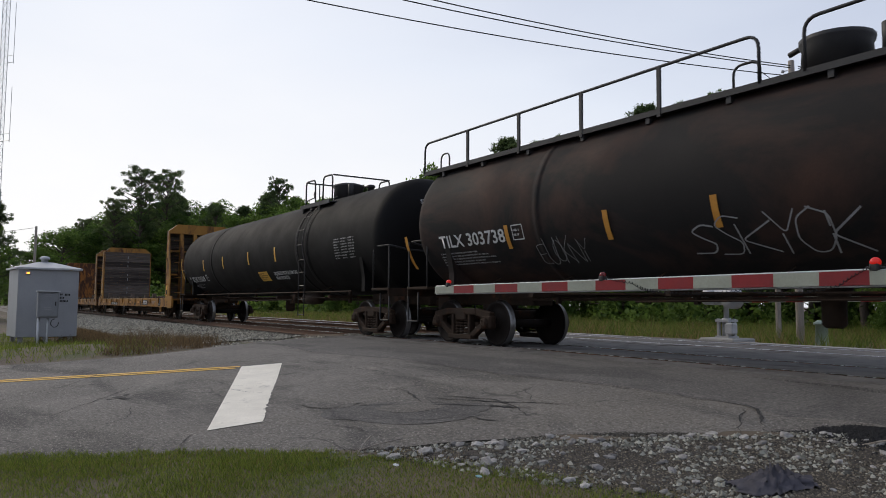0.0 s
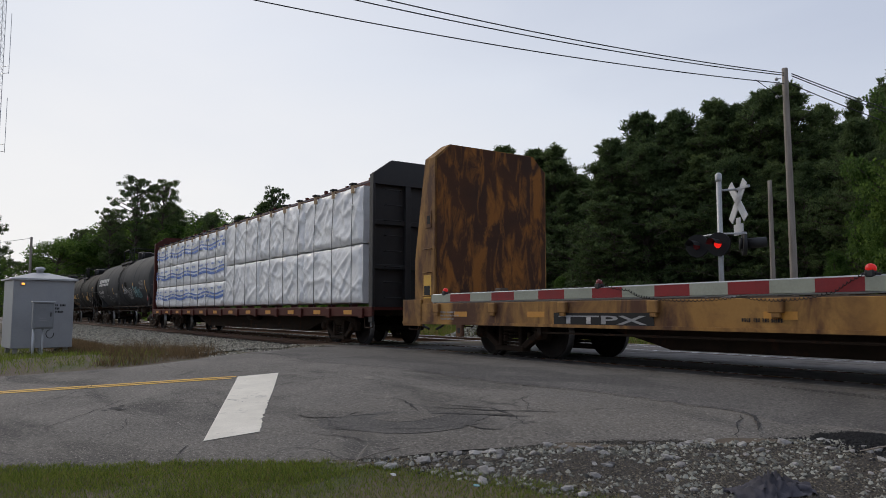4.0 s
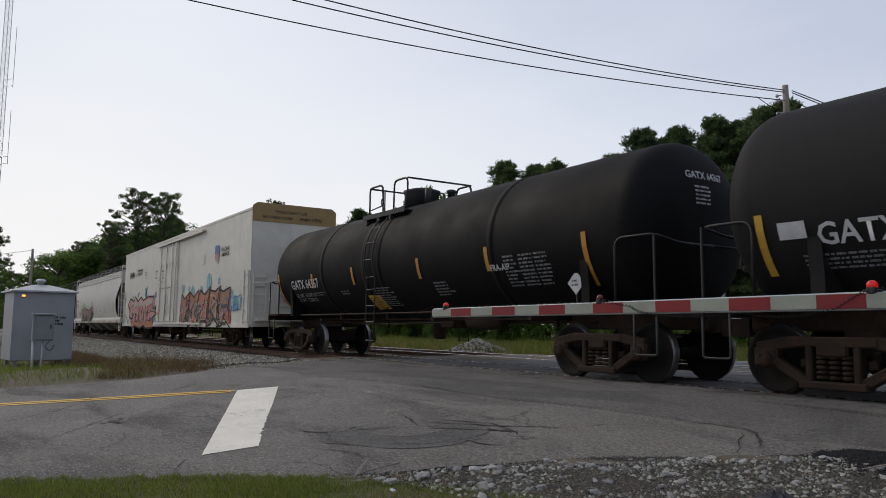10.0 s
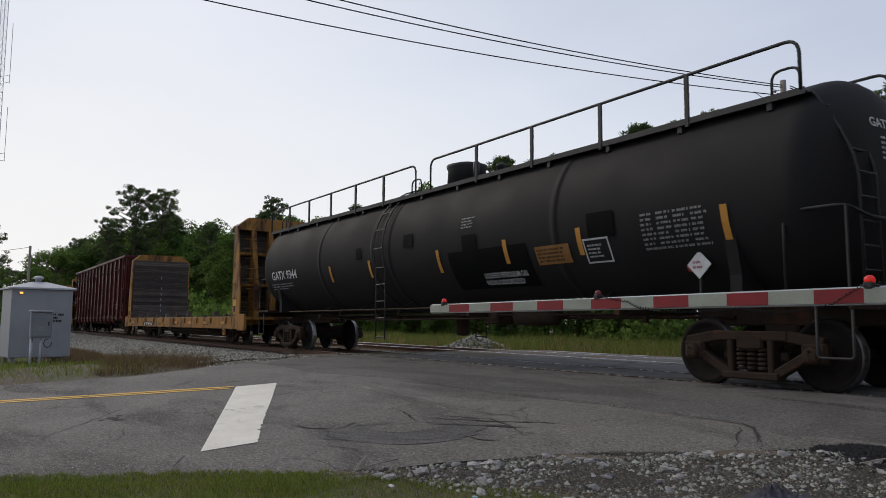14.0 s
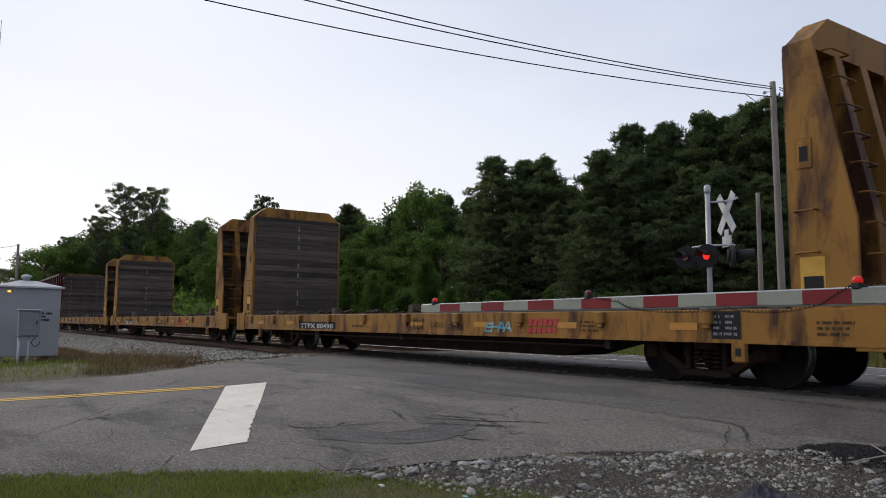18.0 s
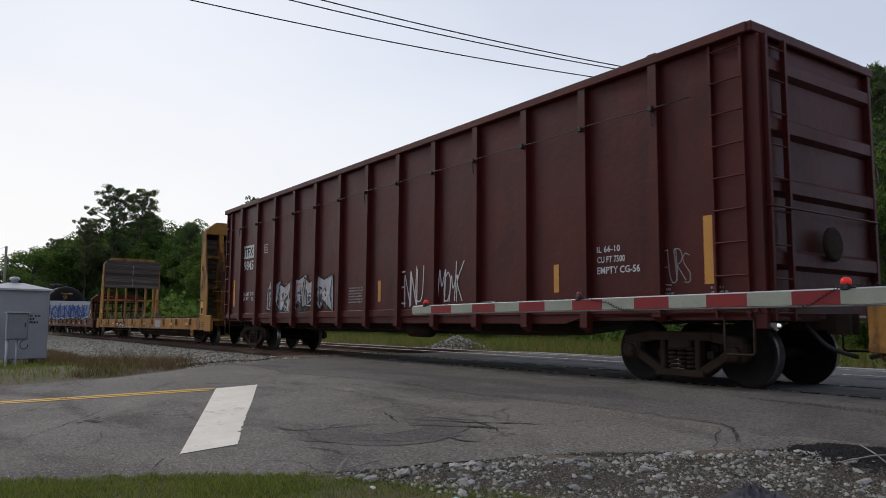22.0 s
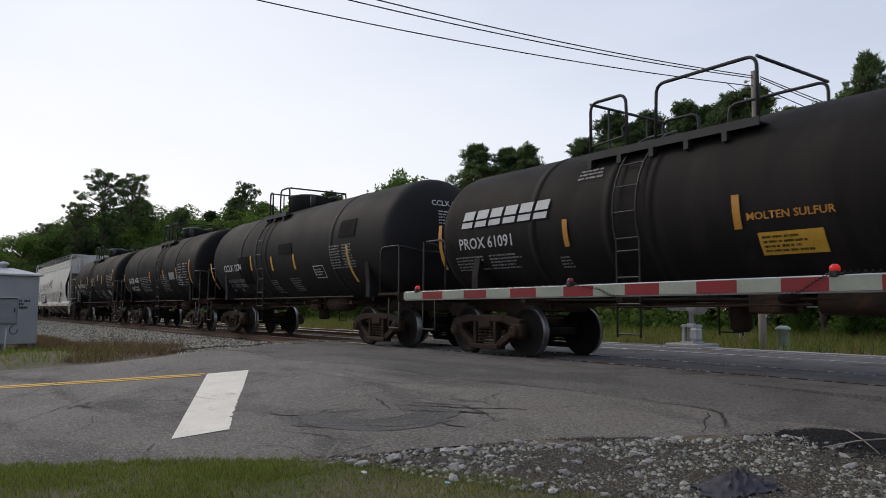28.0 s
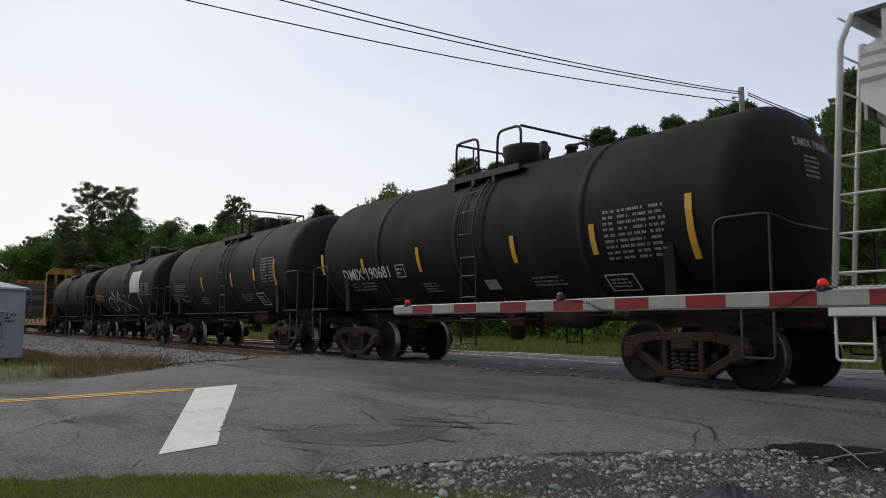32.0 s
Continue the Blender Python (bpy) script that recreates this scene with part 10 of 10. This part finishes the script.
for bearing, dist, up in ((153.2, 60, 3.5), (151.1, 58, 3.9), (147.0, 52, 4.9), (155.0, 62, 2.6), (148.6, 55, 2.3), (145.1, 50, 2.6), (141.5, 46, 2.4), (137.4, 44, 2.7), (133.0, 42, 2.3), (118.4, 33, 4.2), (115.4, 29, 5.6), (111.5, 27, 6.1)):
    plant_by(bearing, dist, "young", up, wide=0.9 if up > 2.5 else 1.6)

# undergrowth that closes the foot of the wood
rng = np.random.default_rng(3)
tf = []
for k in range(1500):
    x = rng.uniform(-150, 18)
    y = 22.0 + rng.random() * 7 + (2.5 * math.sin(x * 0.3))
    tf.append((x, y, -0.2 + rng.random() ** 1.4 * (3.2 if x < -42 else 1.5), rng.uniform(0.7, 1.4)))
solo("undergrowth", leaf_mesh("undergrowth", tf, 60, 0.22, 0.95, "leaf", 9, 0.9), None, "tangled bushes at the foot of the wood", "undergrowth", kind="stuff")
tf = []
for k in range(420):
    x = rng.uniform(-320, -60)
    y = rng.uniform(9, 26) + (-x - 60) * 0.05
    tf.append((x, y, rng.random() * 3.0, rng.uniform(0.7, 1.6)))
for k in range(260):
    tf.append((rng.uniform(-320, -75), rng.uniform(-40, -6) , rng.random() * 3.0, rng.uniform(0.7, 1.6)))
solo("bushes", leaf_mesh("bushes", tf, 30, 0.5, 1.5, "leaf", 10, 0.9), None, "bushes along the distant track", "undergrowth", kind="stuff")

# ---- grass ----
def blades(name, n, spread, height, width, material, seed, label, keep=None, lean=0.5):
    """Separate grass blades, one slim triangle each, standing on the ground."""
    rng = np.random.default_rng(seed)
    x = rng.uniform(spread[0], spread[1], n)
    y = rng.uniform(spread[2], spread[3], n)
    ok = np.array([(keep(a, b) if keep else True) for a, b in zip(x, y)])
    x, y = x[ok], y[ok]
    n = len(x)
    z = np.array([max(sheet_z(a, b), ground_z(a, b) - 0.03) for a, b in zip(x, y)]) - 0.01
    clump = np.array([0.6 + 0.8 * abs(noise.noise((a * 0.8, b * 0.8, 3))) for a, b in zip(x, y)])
    h = height * clump * rng.uniform(0.5, 1.25, n)
    a = rng.uniform(0, 6.283, n)
    dx, dy = np.cos(a) * width / 2, np.sin(a) * width / 2
    lx, ly = rng.normal(0, lean, n) * h, rng.normal(0, lean, n) * h
    v = np.stack([np.stack([x - dx, y - dy, z], 1), np.stack([x + dx, y + dy, z], 1), np.stack([x + lx, y + ly, z + h], 1)], 1).reshape(-1, 3)
    me = bpy.data.meshes.new(name)
    me.vertices.add(n * 3)
    me.vertices.foreach_set("co", v.ravel())
    me.loops.add(n * 3)
    me.loops.foreach_set("vertex_index", np.arange(n * 3))
    me.polygons.add(n)
    me.polygons.foreach_set("loop_start", np.arange(n) * 3)
    me.materials.append(M[material])
    me.update(calc_edges=True)
    return solo(name, me, None, label, "grass", kind="stuff")


def verge(x, y):
    lap = 0.06 + 0.34 * max(0, noise.noise((x * 1.7, y * 1.7, 6))) + 0.14 * noise.noise((x * 5, y * 5, 2)) if y < -7.3 else -0.12
    return not (lerp_list(LEFT_EDGE, y) - 0.15 < x < lerp_list(RIGHT_EDGE, y) - lap)


def lawn(x, y):
    if not verge(x, y):
        return False
    # the stony patch begins past this line
    return y < -7.25 + 0.35 * noise.noise((x * 1.1, y * 1.1, 2)) + 0.431 * (x + 5.73)


def lawn_edge(x, y):
    return verge(x, y) and -0.5 < y - (-7.25 + 0.431 * (x + 5.73)) < 0.35


blades("lawn_grass", 260000, (-10.5, -1.2, -11.4, -5.5), 0.06, 0.0075, "grass", 1, "short mown green grass beside the road", lawn)
blades("open_grass", 60000, (-13.0, 7.0, -19.0, -5.0), 0.06, 0.014, "grass", 7, "mown grass stretching away from the road", lambda x, y: lawn(x, y) and not (-10.4 < x < -1.3 and -11.3 < y < -5.5))
blades("lawn_straw", 60000, (-10.5, -1.2, -11.4, -5.5), 0.042, 0.006, "dry_grass", 2, "dry straw among the mown grass", lambda x, y: (lawn(x, y) and (noise.noise((x * 1.3, y * 1.3, 5)) > 0.12 - 0.12 * max(0, x + 8.8) or not verge(x + 0.4, y))) or lawn_edge(x, y))
blades("verge_grass", 24000, (-33, -13.8, -13, -5.1), 0.17, 0.013, "grass", 3, "uncut green grass round the signal bungalow", lambda x, y: verge(x, y) and (y < -6.75 + 0.08 * (x + 18) + 0.7 * noise.noise((x, y, 1))))
blades("verge_straw", 46000, (-37, -14.2, -8, -4.1), 0.27, 0.011, "weed", 4, "brown dry weeds below the ballast", lambda x, y: verge(x, y) and -7.2 + 1.3 * noise.noise((x, y, 1)) < y < -5.25 + 0.45 * noise.noise((x * 2, y * 2, 4)) and noise.noise((x * 1.3, y * 1.3, 9)) > -0.25)
blades("far_grass", 42000, (-60, 8, 7.4, 23), 0.62, 0.03, "grass", 5, "tall grass beyond the tracks", lambda x, y: verge(x, y))
blades("far_straw", 26000, (-60, 8, 7.2, 20), 0.55, 0.025, "dry_grass", 6, "tall tan seed grass beyond the tracks", lambda x, y: verge(x, y) and noise.noise((x * 0.4, y * 0.4, 8)) > -0.15)

# ---- stones ----
def stone_bm(seed, flat=0.65):
    rnd = random.Random(seed)
    bm = bmesh.new()
    bmesh.ops.create_icosphere(bm, subdivisions=1, radius=0.5)
    for v in bm.verts:
        v.co *= rnd.uniform(0.72, 1.15)
        v.co.z *= flat
        v.co.y *= 0.85
    return bm


STONES = [to_mesh("stone", stone_bm(k), "stone") for k in range(7)]
patch = thing("stony_patch", "loose grey stones and grit at the road's edge", "gravel", kind="stuff")
rs = random.Random(5)


def on_patch(x, y):
    return lerp_list(RIGHT_EDGE, y) + 0.02 < x and y > -7.35 + 0.431 * (x + 5.73) and x < -1.4 and y < -3.2


count = 0
while count < 300:
    x, y = rs.uniform(-6.2, -1.5), rs.uniform(-7.6, -3.2)
    edge = x - lerp_list(RIGHT_EDGE, y)
    if not on_patch(x, y) or rs.random() > (1.0 if edge < 0.6 else 0.55 if edge < 1.0 else 0.22):
        continue
    s = 0.04 + 0.085 * rs.random() ** 1.8 * (1.15 if edge < 0.7 else 0.9)
    part("stone", rs.choice(STONES), None, patch, m=pose(x, y, sheet_z(x, y) + s * 0.12, rs.uniform(-20, 20), rs.uniform(-20, 20), rs.uniform(0, 360)) @ Matrix.Diagonal((s * rs.uniform(0.8, 1.4), s, s * rs.uniform(0.6, 1), 1)))
    count += 1


def scatter(name, n, pick, size, material, seed, label, flat=0.7):
    """Loose stones in one mesh: squashed octahedra."""
    rng = np.random.default_rng(seed)
    base = np.array([(1, 0, 0), (0, 1, 0), (-1, 0, 0), (0, -1, 0), (0, 0, 1), (0, 0, -1)], float)
    tri = np.array([(0, 1, 4), (1, 2, 4), (2, 3, 4), (3, 0, 4), (1, 0, 5), (2, 1, 5), (3, 2, 5), (0, 3, 5)])
    vs, fs, i = [], [], 0
    while i < n:
        x, y, z = pick(rng)
        if x is None:
            continue
        s = size * rng.uniform(0.4, 1.3)
        a = rng.uniform(0, 6.28)
        v = base * rng.uniform(0.6, 1.2, (6, 1)) * (s, s * 0.8, s * flat)
        v = np.stack([v[:, 0] * math.cos(a) - v[:, 1] * math.sin(a), v[:, 0] * math.sin(a) + v[:, 1] * math.cos(a), v[:, 2] + v[:, 0] * rng.uniform(-0.5, 0.5)], 1) + (x, y, z)
        vs.append(v)
        fs.append(tri + 6 * i)
        i += 1
    me = bpy.data.meshes.new(name)
    me.from_pydata(np.concatenate(vs).tolist(), [], np.concatenate(fs).tolist())
    me.materials.append(M[material])
    me.update()
    return solo(name, me, None, label, "stones", kind="stuff")


def pick_patch(rng):
    x, y = rng.uniform(-6.2, -1.3), rng.uniform(-7.8, -3.0)
    return (x, y, sheet_z(x, y) + 0.004) if on_patch(x, y) else (None, None, None)


def pick_clump(rng):
    """Gathered in drifts below the rim, sparse on the open soil."""
    x, y = rng.uniform(-6.2, -1.3), rng.uniform(-7.8, -3.0)
    edge = x - lerp_list(RIGHT_EDGE, y)
    drift = noise.noise((x * 1.6, y * 1.6, 3.0)) + (0.45 if edge < 0.55 else 0.0)
    return (x, y, sheet_z(x, y) + 0.004) if on_patch(x, y) and rng.random() < 0.28 + 0.9 * drift else (None, None, None)


def pick_bed(rng):
    x = -15.0 - 53 * rng.random() ** 1.7
    y = rng.uniform(-5.7 + 0.25 * noise.noise((x * 0.7, 0, 3)), -0.85)
    if x > lerp_list(LEFT_EDGE, y) - 0.1 or (y < -5.0 and rng.random() < 0.6):
        return None, None, None
    if x > -18.2:
        return x, y, max(bed_z(y), sheet_z(x, y)) + 0.01
    return x, y, bed_z(y) + 0.02 if abs(y) > 1.3 else -0.2


def pick_far_bed(rng):
    x = -18.2 - 30 * rng.random() ** 1.5
    y = rng.uniform(1.3, 7.6)
    return x, y, bed_z(y) + 0.02


def pick_pile(rng):
    r, a = rng.random() ** 0.6, rng.uniform(0, 6.28)
    x, y = -24.90 + 1.6 * r * math.cos(a), 8.20 + 1.3 * r * math.sin(a)
    return x, y, -0.22 + 0.58 * (1 - r) + rng.uniform(-0.04, 0.04)



def pick_edge(rng):
    """Close along the road's broken rim, thinning out to both sides."""
    y = rng.uniform(-7.6, -3.0)
    x = lerp_list(RIGHT_EDGE, y) + rng.normal(-0.02, 0.2)
    return x, y, sheet_z(x, y) + 0.004


HEAP = (-3.15, -3.5)


def pick_heap(rng):
    x, y = rng.normal(HEAP[0], 0.42), rng.normal(HEAP[1], 0.24)
    return x, y, sheet_z(x, y) + 0.006 + max(0, 0.09 - 0.09 * math.hypot((x - HEAP[0]) / 0.7, (y - HEAP[1]) / 0.4))


scatter("asphalt_crumbs", 15000, pick_edge, 0.013, "crumbs", 21, "dark crumbled asphalt along the road's rim")
scatter("crumb_heap", 9000, pick_heap, 0.02, "black_soil", 22, "heap of black crumbled asphalt")
scatter("gravel", 3200, pick_clump, 0.022, "stone_small", 12, "mixed grey and brown gravel at the road's edge")
scatter("pebbles", 1500, pick_clump, 0.034, "stone_small", 11, "angular pale grey pebbles at the road's edge")
scatter("grit", 34000, pick_patch, 0.0125, "grit", 1, "fine grey grit and pebbles at the road's edge")
scatter("ballast_stones", 34000, pick_bed, 0.05, "stone_small", 2, "loose grey ballast stones on the shoulder")
scatter("far_ballast_stones", 5000, pick_far_bed, 0.05, "stone_small", 3, "loose ballast stones between the tracks")
scatter("gravel_pile", 1500, pick_pile, 0.085, "stone_small", 4, "small heap of pale crushed stone beyond the tracks")

# the stony ground under the grit
xs = np.round(np.arange(-6.6, -0.8, 0.2), 2).tolist()
ys = np.round(np.arange(-8.0, -2.8, 0.2), 2).tolist()
gv, gf = grid_mesh(xs, ys, lambda x, y: sheet_z(x, y) + 0.006)
gf = [f for f in gf if on_patch(sum(gv[i][0] for i in f) / 4 + 0.5, sum(gv[i][1] for i in f) / 4 - 0.05)]
solo("gritty_ground", raw_mesh("gritty_ground", gv, gf, "gravel_soil", True), None, "grey-brown gritty earth", kind="structure")

# ---- crumpled cloth ----
bm = bmesh.new()
rows = []
for j in range(19):
    row = []
    for i in range(31):
        u, v = i / 30 - 0.5, j / 18 - 0.5
        r = math.hypot(u * 1.9, v * 1.9)
        x = u * 0.58 + 0.05 * noise.noise((u * 7, v * 7, 1))
        y = v * 0.36 + 0.05 * noise.noise((u * 7, v * 7, 4)) + 0.05 * math.sin(u * 5)
        z = max(0.0, 0.05 * (1 - r)) + 0.10 * abs(noise.noise((u * 7, v * 8, 2))) * (1.25 - min(1, r)) + 0.11 * abs(noise.noise((u * 15 + v * 7, v * 13, 8))) * (1.25 - min(1, r))
        row.append(bm.verts.new((x, y, z + 0.01)))
    rows.append(row)
for j in range(18):
    for i in range(30):
        bm.faces.new((rows[j][i], rows[j][i + 1], rows[j + 1][i + 1], rows[j + 1][i])).smooth = True
solo("discarded_cloth", bm, "cloth", "crumpled dark grey jacket lying on the stones", "cloth", m=pose(-2.98, -5.44, -0.355, 3, -2, 62))

# ---- road surface details ----
def sheet_between(name, lower, upper, x0, x1, step, material, label, lift, rows=6):
    """A thin overlay on the road between two lines y(x)."""
    verts, faces = [], []
    n = int((x1 - x0) / step)
    for i in range(n + 1):
        x = x0 + (x1 - x0) * i / n
        a, b = lerp_list(lower, x) + 0.03 * noise.noise((x * 3, 1, 2)), lerp_list(upper, x)
        for j in range(rows + 1):
            y = a + (b - a) * j / rows
            verts.append((x, y, ground_z(x, y) + lift + 0.006 * noise.noise((x * 0.8, y * 0.8, 7)) - (0.012 if j == 0 else 0)))
    for i in range(n):
        for j in range(rows):
            k = i * (rows + 1) + j
            faces.append((k, k + rows + 1, k + rows + 2, k + 1))
    return solo(name, raw_mesh(name, verts, faces, material, True), None, label, kind="structure")


SEAM = [(-17.1, -3.1), (-15.07, -4.49), (-11.96, -4.85), (-10.09, -4.26), (-7.69, -3.97), (-6.5, -3.61), (-4.6, -3.36), (-4.42, -3.46), (-4.2, -3.66), (-3.9, -3.5), (-3.35, -3.24), (-2.08, -3.08), (8, -2.6)]
sheet_between("asphalt_overlay", SEAM, [(-20, -1.9), (8, -1.9)], -16.90, 8, 0.25, "new_asphalt", "smoother newer asphalt next to the rails", 0.010)


def road_patch(cx, cy, rx, ry, turn, material, label, seed, lift=0.005):
    """A flat patch with an uneven rim."""
    bm = bmesh.new()
    c = bm.verts.new((cx, cy, ground_z(cx, cy) + lift + 0.006 * noise.noise((cx * 0.8, cy * 0.8, 7))))
    ring = []
    n = 44
    for i in range(n):
        a = 2 * math.pi * i / n
        k = 1 + 0.28 * noise.noise((math.cos(a) * 1.6 + seed, math.sin(a) * 1.6, seed)) + 0.10 * noise.noise((math.cos(a) * 6, math.sin(a) * 6, seed))
        x, y = rx * k * math.cos(a), ry * k * math.sin(a)
        x, y = cx + x * math.cos(turn) - y * math.sin(turn), cy + x * math.sin(turn) + y * math.cos(turn)
        ring.append(bm.verts.new((x, y, ground_z(x, y) + lift + 0.006 * noise.noise((x * 0.8, y * 0.8, 7)))))
    for i in range(n):
        bm.faces.new((c, ring[i], ring[(i + 1) % n]))
    solo("road_patch", bm, material, label, "road patch", "patches in the road", kind="structure")


def crack(points, w, seed):
    """A narrow dark crack that wanders between points."""
    bm = bmesh.new()
    prev = None
    rnd = random.Random(seed)
    pts = []
    for (x0, y0), (x1, y1) in zip(points, points[1:]):
        n = max(2, int(math.hypot(x1 - x0, y1 - y0) / 0.07))
        for i in range(n):
            u = i / n
            x, y = x0 + (x1 - x0) * u, y0 + (y1 - y0) * u
            pts.append((x + 0.05 * noise.noise((x * 4, y * 4, seed)) + 0.015 * rnd.uniform(-1, 1), y + 0.05 * noise.noise((x * 4, y * 4, seed + 9)) + 0.015 * rnd.uniform(-1, 1)))
    for i, (x, y) in enumerate(pts):
        dx, dy = pts[min(i + 1, len(pts) - 1)][0] - pts[max(0, i - 1)][0], pts[min(i + 1, len(pts) - 1)][1] - pts[max(0, i - 1)][1]
        l = math.hypot(dx, dy) or 1
        k = w * rnd.uniform(0.35, 1.2) * min(1, i / 5 + 0.1, (len(pts) - 1 - i) / 5 + 0.1)
        z = ground_z(x, y) + 0.0065 + 0.006 * noise.noise((x * 0.8, y * 0.8, 7)) + (0.008 if y > lerp_list(SEAM, x) - 0.1 else 0)
        a, b = bm.verts.new((x - dy / l * k, y + dx / l * k, z)), bm.verts.new((x + dy / l * k, y - dx / l * k, z))
        if prev:
            bm.faces.new((prev[0], prev[1], b, a))
        prev = (a, b)
    solo("road_crack", bm, "crack", "dark crack in the asphalt", "crack", "cracks in the road", kind="structure")


road_patch(-6.62, -6.12, 0.92, 0.5, 0.95, "new_asphalt", "darker patch of asphalt", 3, 0.0045)
road_patch(-6.78, -6.0, 0.36, 0.2, 0.95, "asphalt", "paler worn spot in the dark patch", 5, 0.0075)
road_patch(-7.5, -6.55, 0.30, 0.2, 0.9, "asphalt", "paler worn spot in the dark patch", 6, 0.0075)
crack(SEAM[1:8] + [(-4.1, -3.85), (-3.88, -4.12)], 0.014, 1)
for k, (pp, w) in enumerate((
        ([(-7.83, -5.53), (-7.37, -5.61), (-6.84, -5.77)], 0.016), ([(-7.1, -5.55), (-6.47, -5.16), (-6.0, -4.77), (-5.75, -4.62)], 0.02),
        ([(-6.75, -5.72), (-6.3, -5.36), (-5.85, -4.95)], 0.017), ([(-6.05, -5.75), (-5.75, -5.72), (-5.52, -5.5)], 0.02),
        ([(-7.9, -4.75), (-7.35, -4.35)], 0.014), ([(-7.05, -4.35), (-6.85, -4.15)], 0.013), ([(-9.4, -5.2), (-9.25, -5.05)], 0.018))):
    crack(pp, w, k + 60)
for k, (pp, w) in enumerate((
        ([(-7.57, -6.83), (-6.92, -5.90), (-6.28, -5.25), (-5.74, -4.97)], 0.016), ([(-7.18, -5.43), (-6.54, -5.06), (-6.01, -5.15), (-5.58, -5.35)], 0.014),
        ([(-4.56, -3.44), (-4.35, -3.83), (-4.10, -4.22), (-3.85, -4.50)], 0.012), ([(-8.70, -4.94), (-7.97, -4.66), (-7.52, -4.71)], 0.012),
        ([(-7.16, -8.07), (-6.94, -8.25), (-6.69, -8.39)], 0.014), ([(-10.41, -8.02), (-9.53, -8.66), (-8.75, -9.37)], 0.010),
        ([(-12.46, -7.84), (-11.11, -8.75), (-10.23, -9.82)], 0.010), ([(-9.96, -5.22), (-9.06, -5.04), (-8.70, -5.23)], 0.012),
        ([(-10.21, -4.95), (-9.75, -4.62), (-9.49, -4.66)], 0.014), ([(-6.59, -6.56), (-6.13, -6.10), (-6.03, -5.63)], 0.010), ([(-8.35, -5.90), (-7.81, -5.62), (-7.62, -5.24)], 0.010),
        ([(-9.00, -8.30), (-8.39, -8.48), (-7.87, -9.01)], 0.008), ([(-6.78, -7.11), (-6.33, -6.84), (-5.98, -6.88)], 0.012))):
    crack(pp, w * 0.75, k + 2)
for k, (dx, dy, rr) in enumerate(((0, 0, 0.10), (0.16, 0.05, 0.06), (-0.12, 0.1, 0.05), (0.05, -0.12, 0.045))):
    road_patch(-9.66 + dx, -8.34 + dy, rr, rr * 0.6, 0.4 + k, "crack", "crumbled pothole in the asphalt", 8 + k)
rk = random.Random(77)
for k in range(16):
    x, y = rk.uniform(-13, -6), rk.uniform(-7.8, -4.6)
    if not lerp_list(LEFT_EDGE, y) + 0.5 < x < lerp_list(RIGHT_EDGE, y) - 0.3:
        continue
    a = rk.choice((0.5, 0.7, 2.1, 2.4)) + rk.uniform(-0.3, 0.3)
    pp = [(x, y)]
    for i in range(rk.randint(2, 4)):
        a += rk.uniform(-0.5, 0.5)
        pp.append((pp[-1][0] + 0.35 * math.cos(a), pp[-1][1] + 0.35 * math.sin(a)))
    crack(pp, 0.006, 40 + k)
# twigs and litter
for k, (x, y, l, a) in enumerate(((-5.69, -7.19, 0.42, 0.9), (-5.56, -7.23, 0.28, 2.2), (-3.12, -4.03, 0.5, 0.3), (-2.75, -3.89, 0.35, 2.7))):
    bm = bmesh.new()
    z = sheet_z(x, y)
    tube(bm, [(x, y, z + 0.01), (x + l * 0.5 * math.cos(a), y + l * 0.5 * math.sin(a), z + 0.09), (x + l * math.cos(a), y + l * math.sin(a), z + 0.14)], 0.006, 5)
    solo("twig", bm, "wood_pole", "dry grey twig on the verge", "twig", "twigs")
for k, (x, y, c) in enumerate(((-4.86, -7.25, 'sign_white'), (-4.24, -6.94, 'paint_teal'))):
    bm = stone_bm(k + 40, 0.3)
    solo("litter", bm, c, "small scrap of crumpled plastic litter", "litter", m=pose(x, y, sheet_z(x, y) + 0.05) @ Matrix.Diagonal((0.07, 0.06, 0.07, 1)))

# ---- movement ----
SPEEDS = [(0, 16.25), (6, 16.4), (10, 16.2), (14, 16.0), (22, 16.15), (27, 16.55), (32, 16.8)]


def travelled(t):
    """Metres that the train has run by t seconds."""
    s = 0.0
    for (a, p), (b, q) in zip(SPEEDS, SPEEDS[1:]):
        if t <= a:
            break
        e = min(t, b)
        v = p + (q - p) * (e - a) / (b - a)
        s += (p + v) / 2 * (e - a)
    return s


def motions():
    rows = [(i * 0.5, travelled(i * 0.5)) for i in range(65)]
    middle = {}
    for car, x0 in CARS:
        middle[car] = x0
        walk(car, [(t, pose(x0 + s, 0, 0)) for t, s in rows])
    steps = [(i / 30, travelled(i / 30)) for i in range(961)]
    for wheel, dx in SPINNING:
        x0 = middle[wheel.parent] + dx
        z = wheel.matrix_basis.translation.z
        seen = [(t, s) for t, s in steps if -62 < x0 + s < 0]
        if not seen:
            continue
        keys = [(t, pose(dx, 0, z, 0, math.degrees(s / 0.457) % 360, 0)) for t, s in seen]
        if keys[0][0] > 0:
            keys.insert(0, (0.0, keys[0][1]))
        if keys[-1][0] < 32:
            keys.append((32.0, keys[-1][1]))
        walk(wheel, keys)


motions()
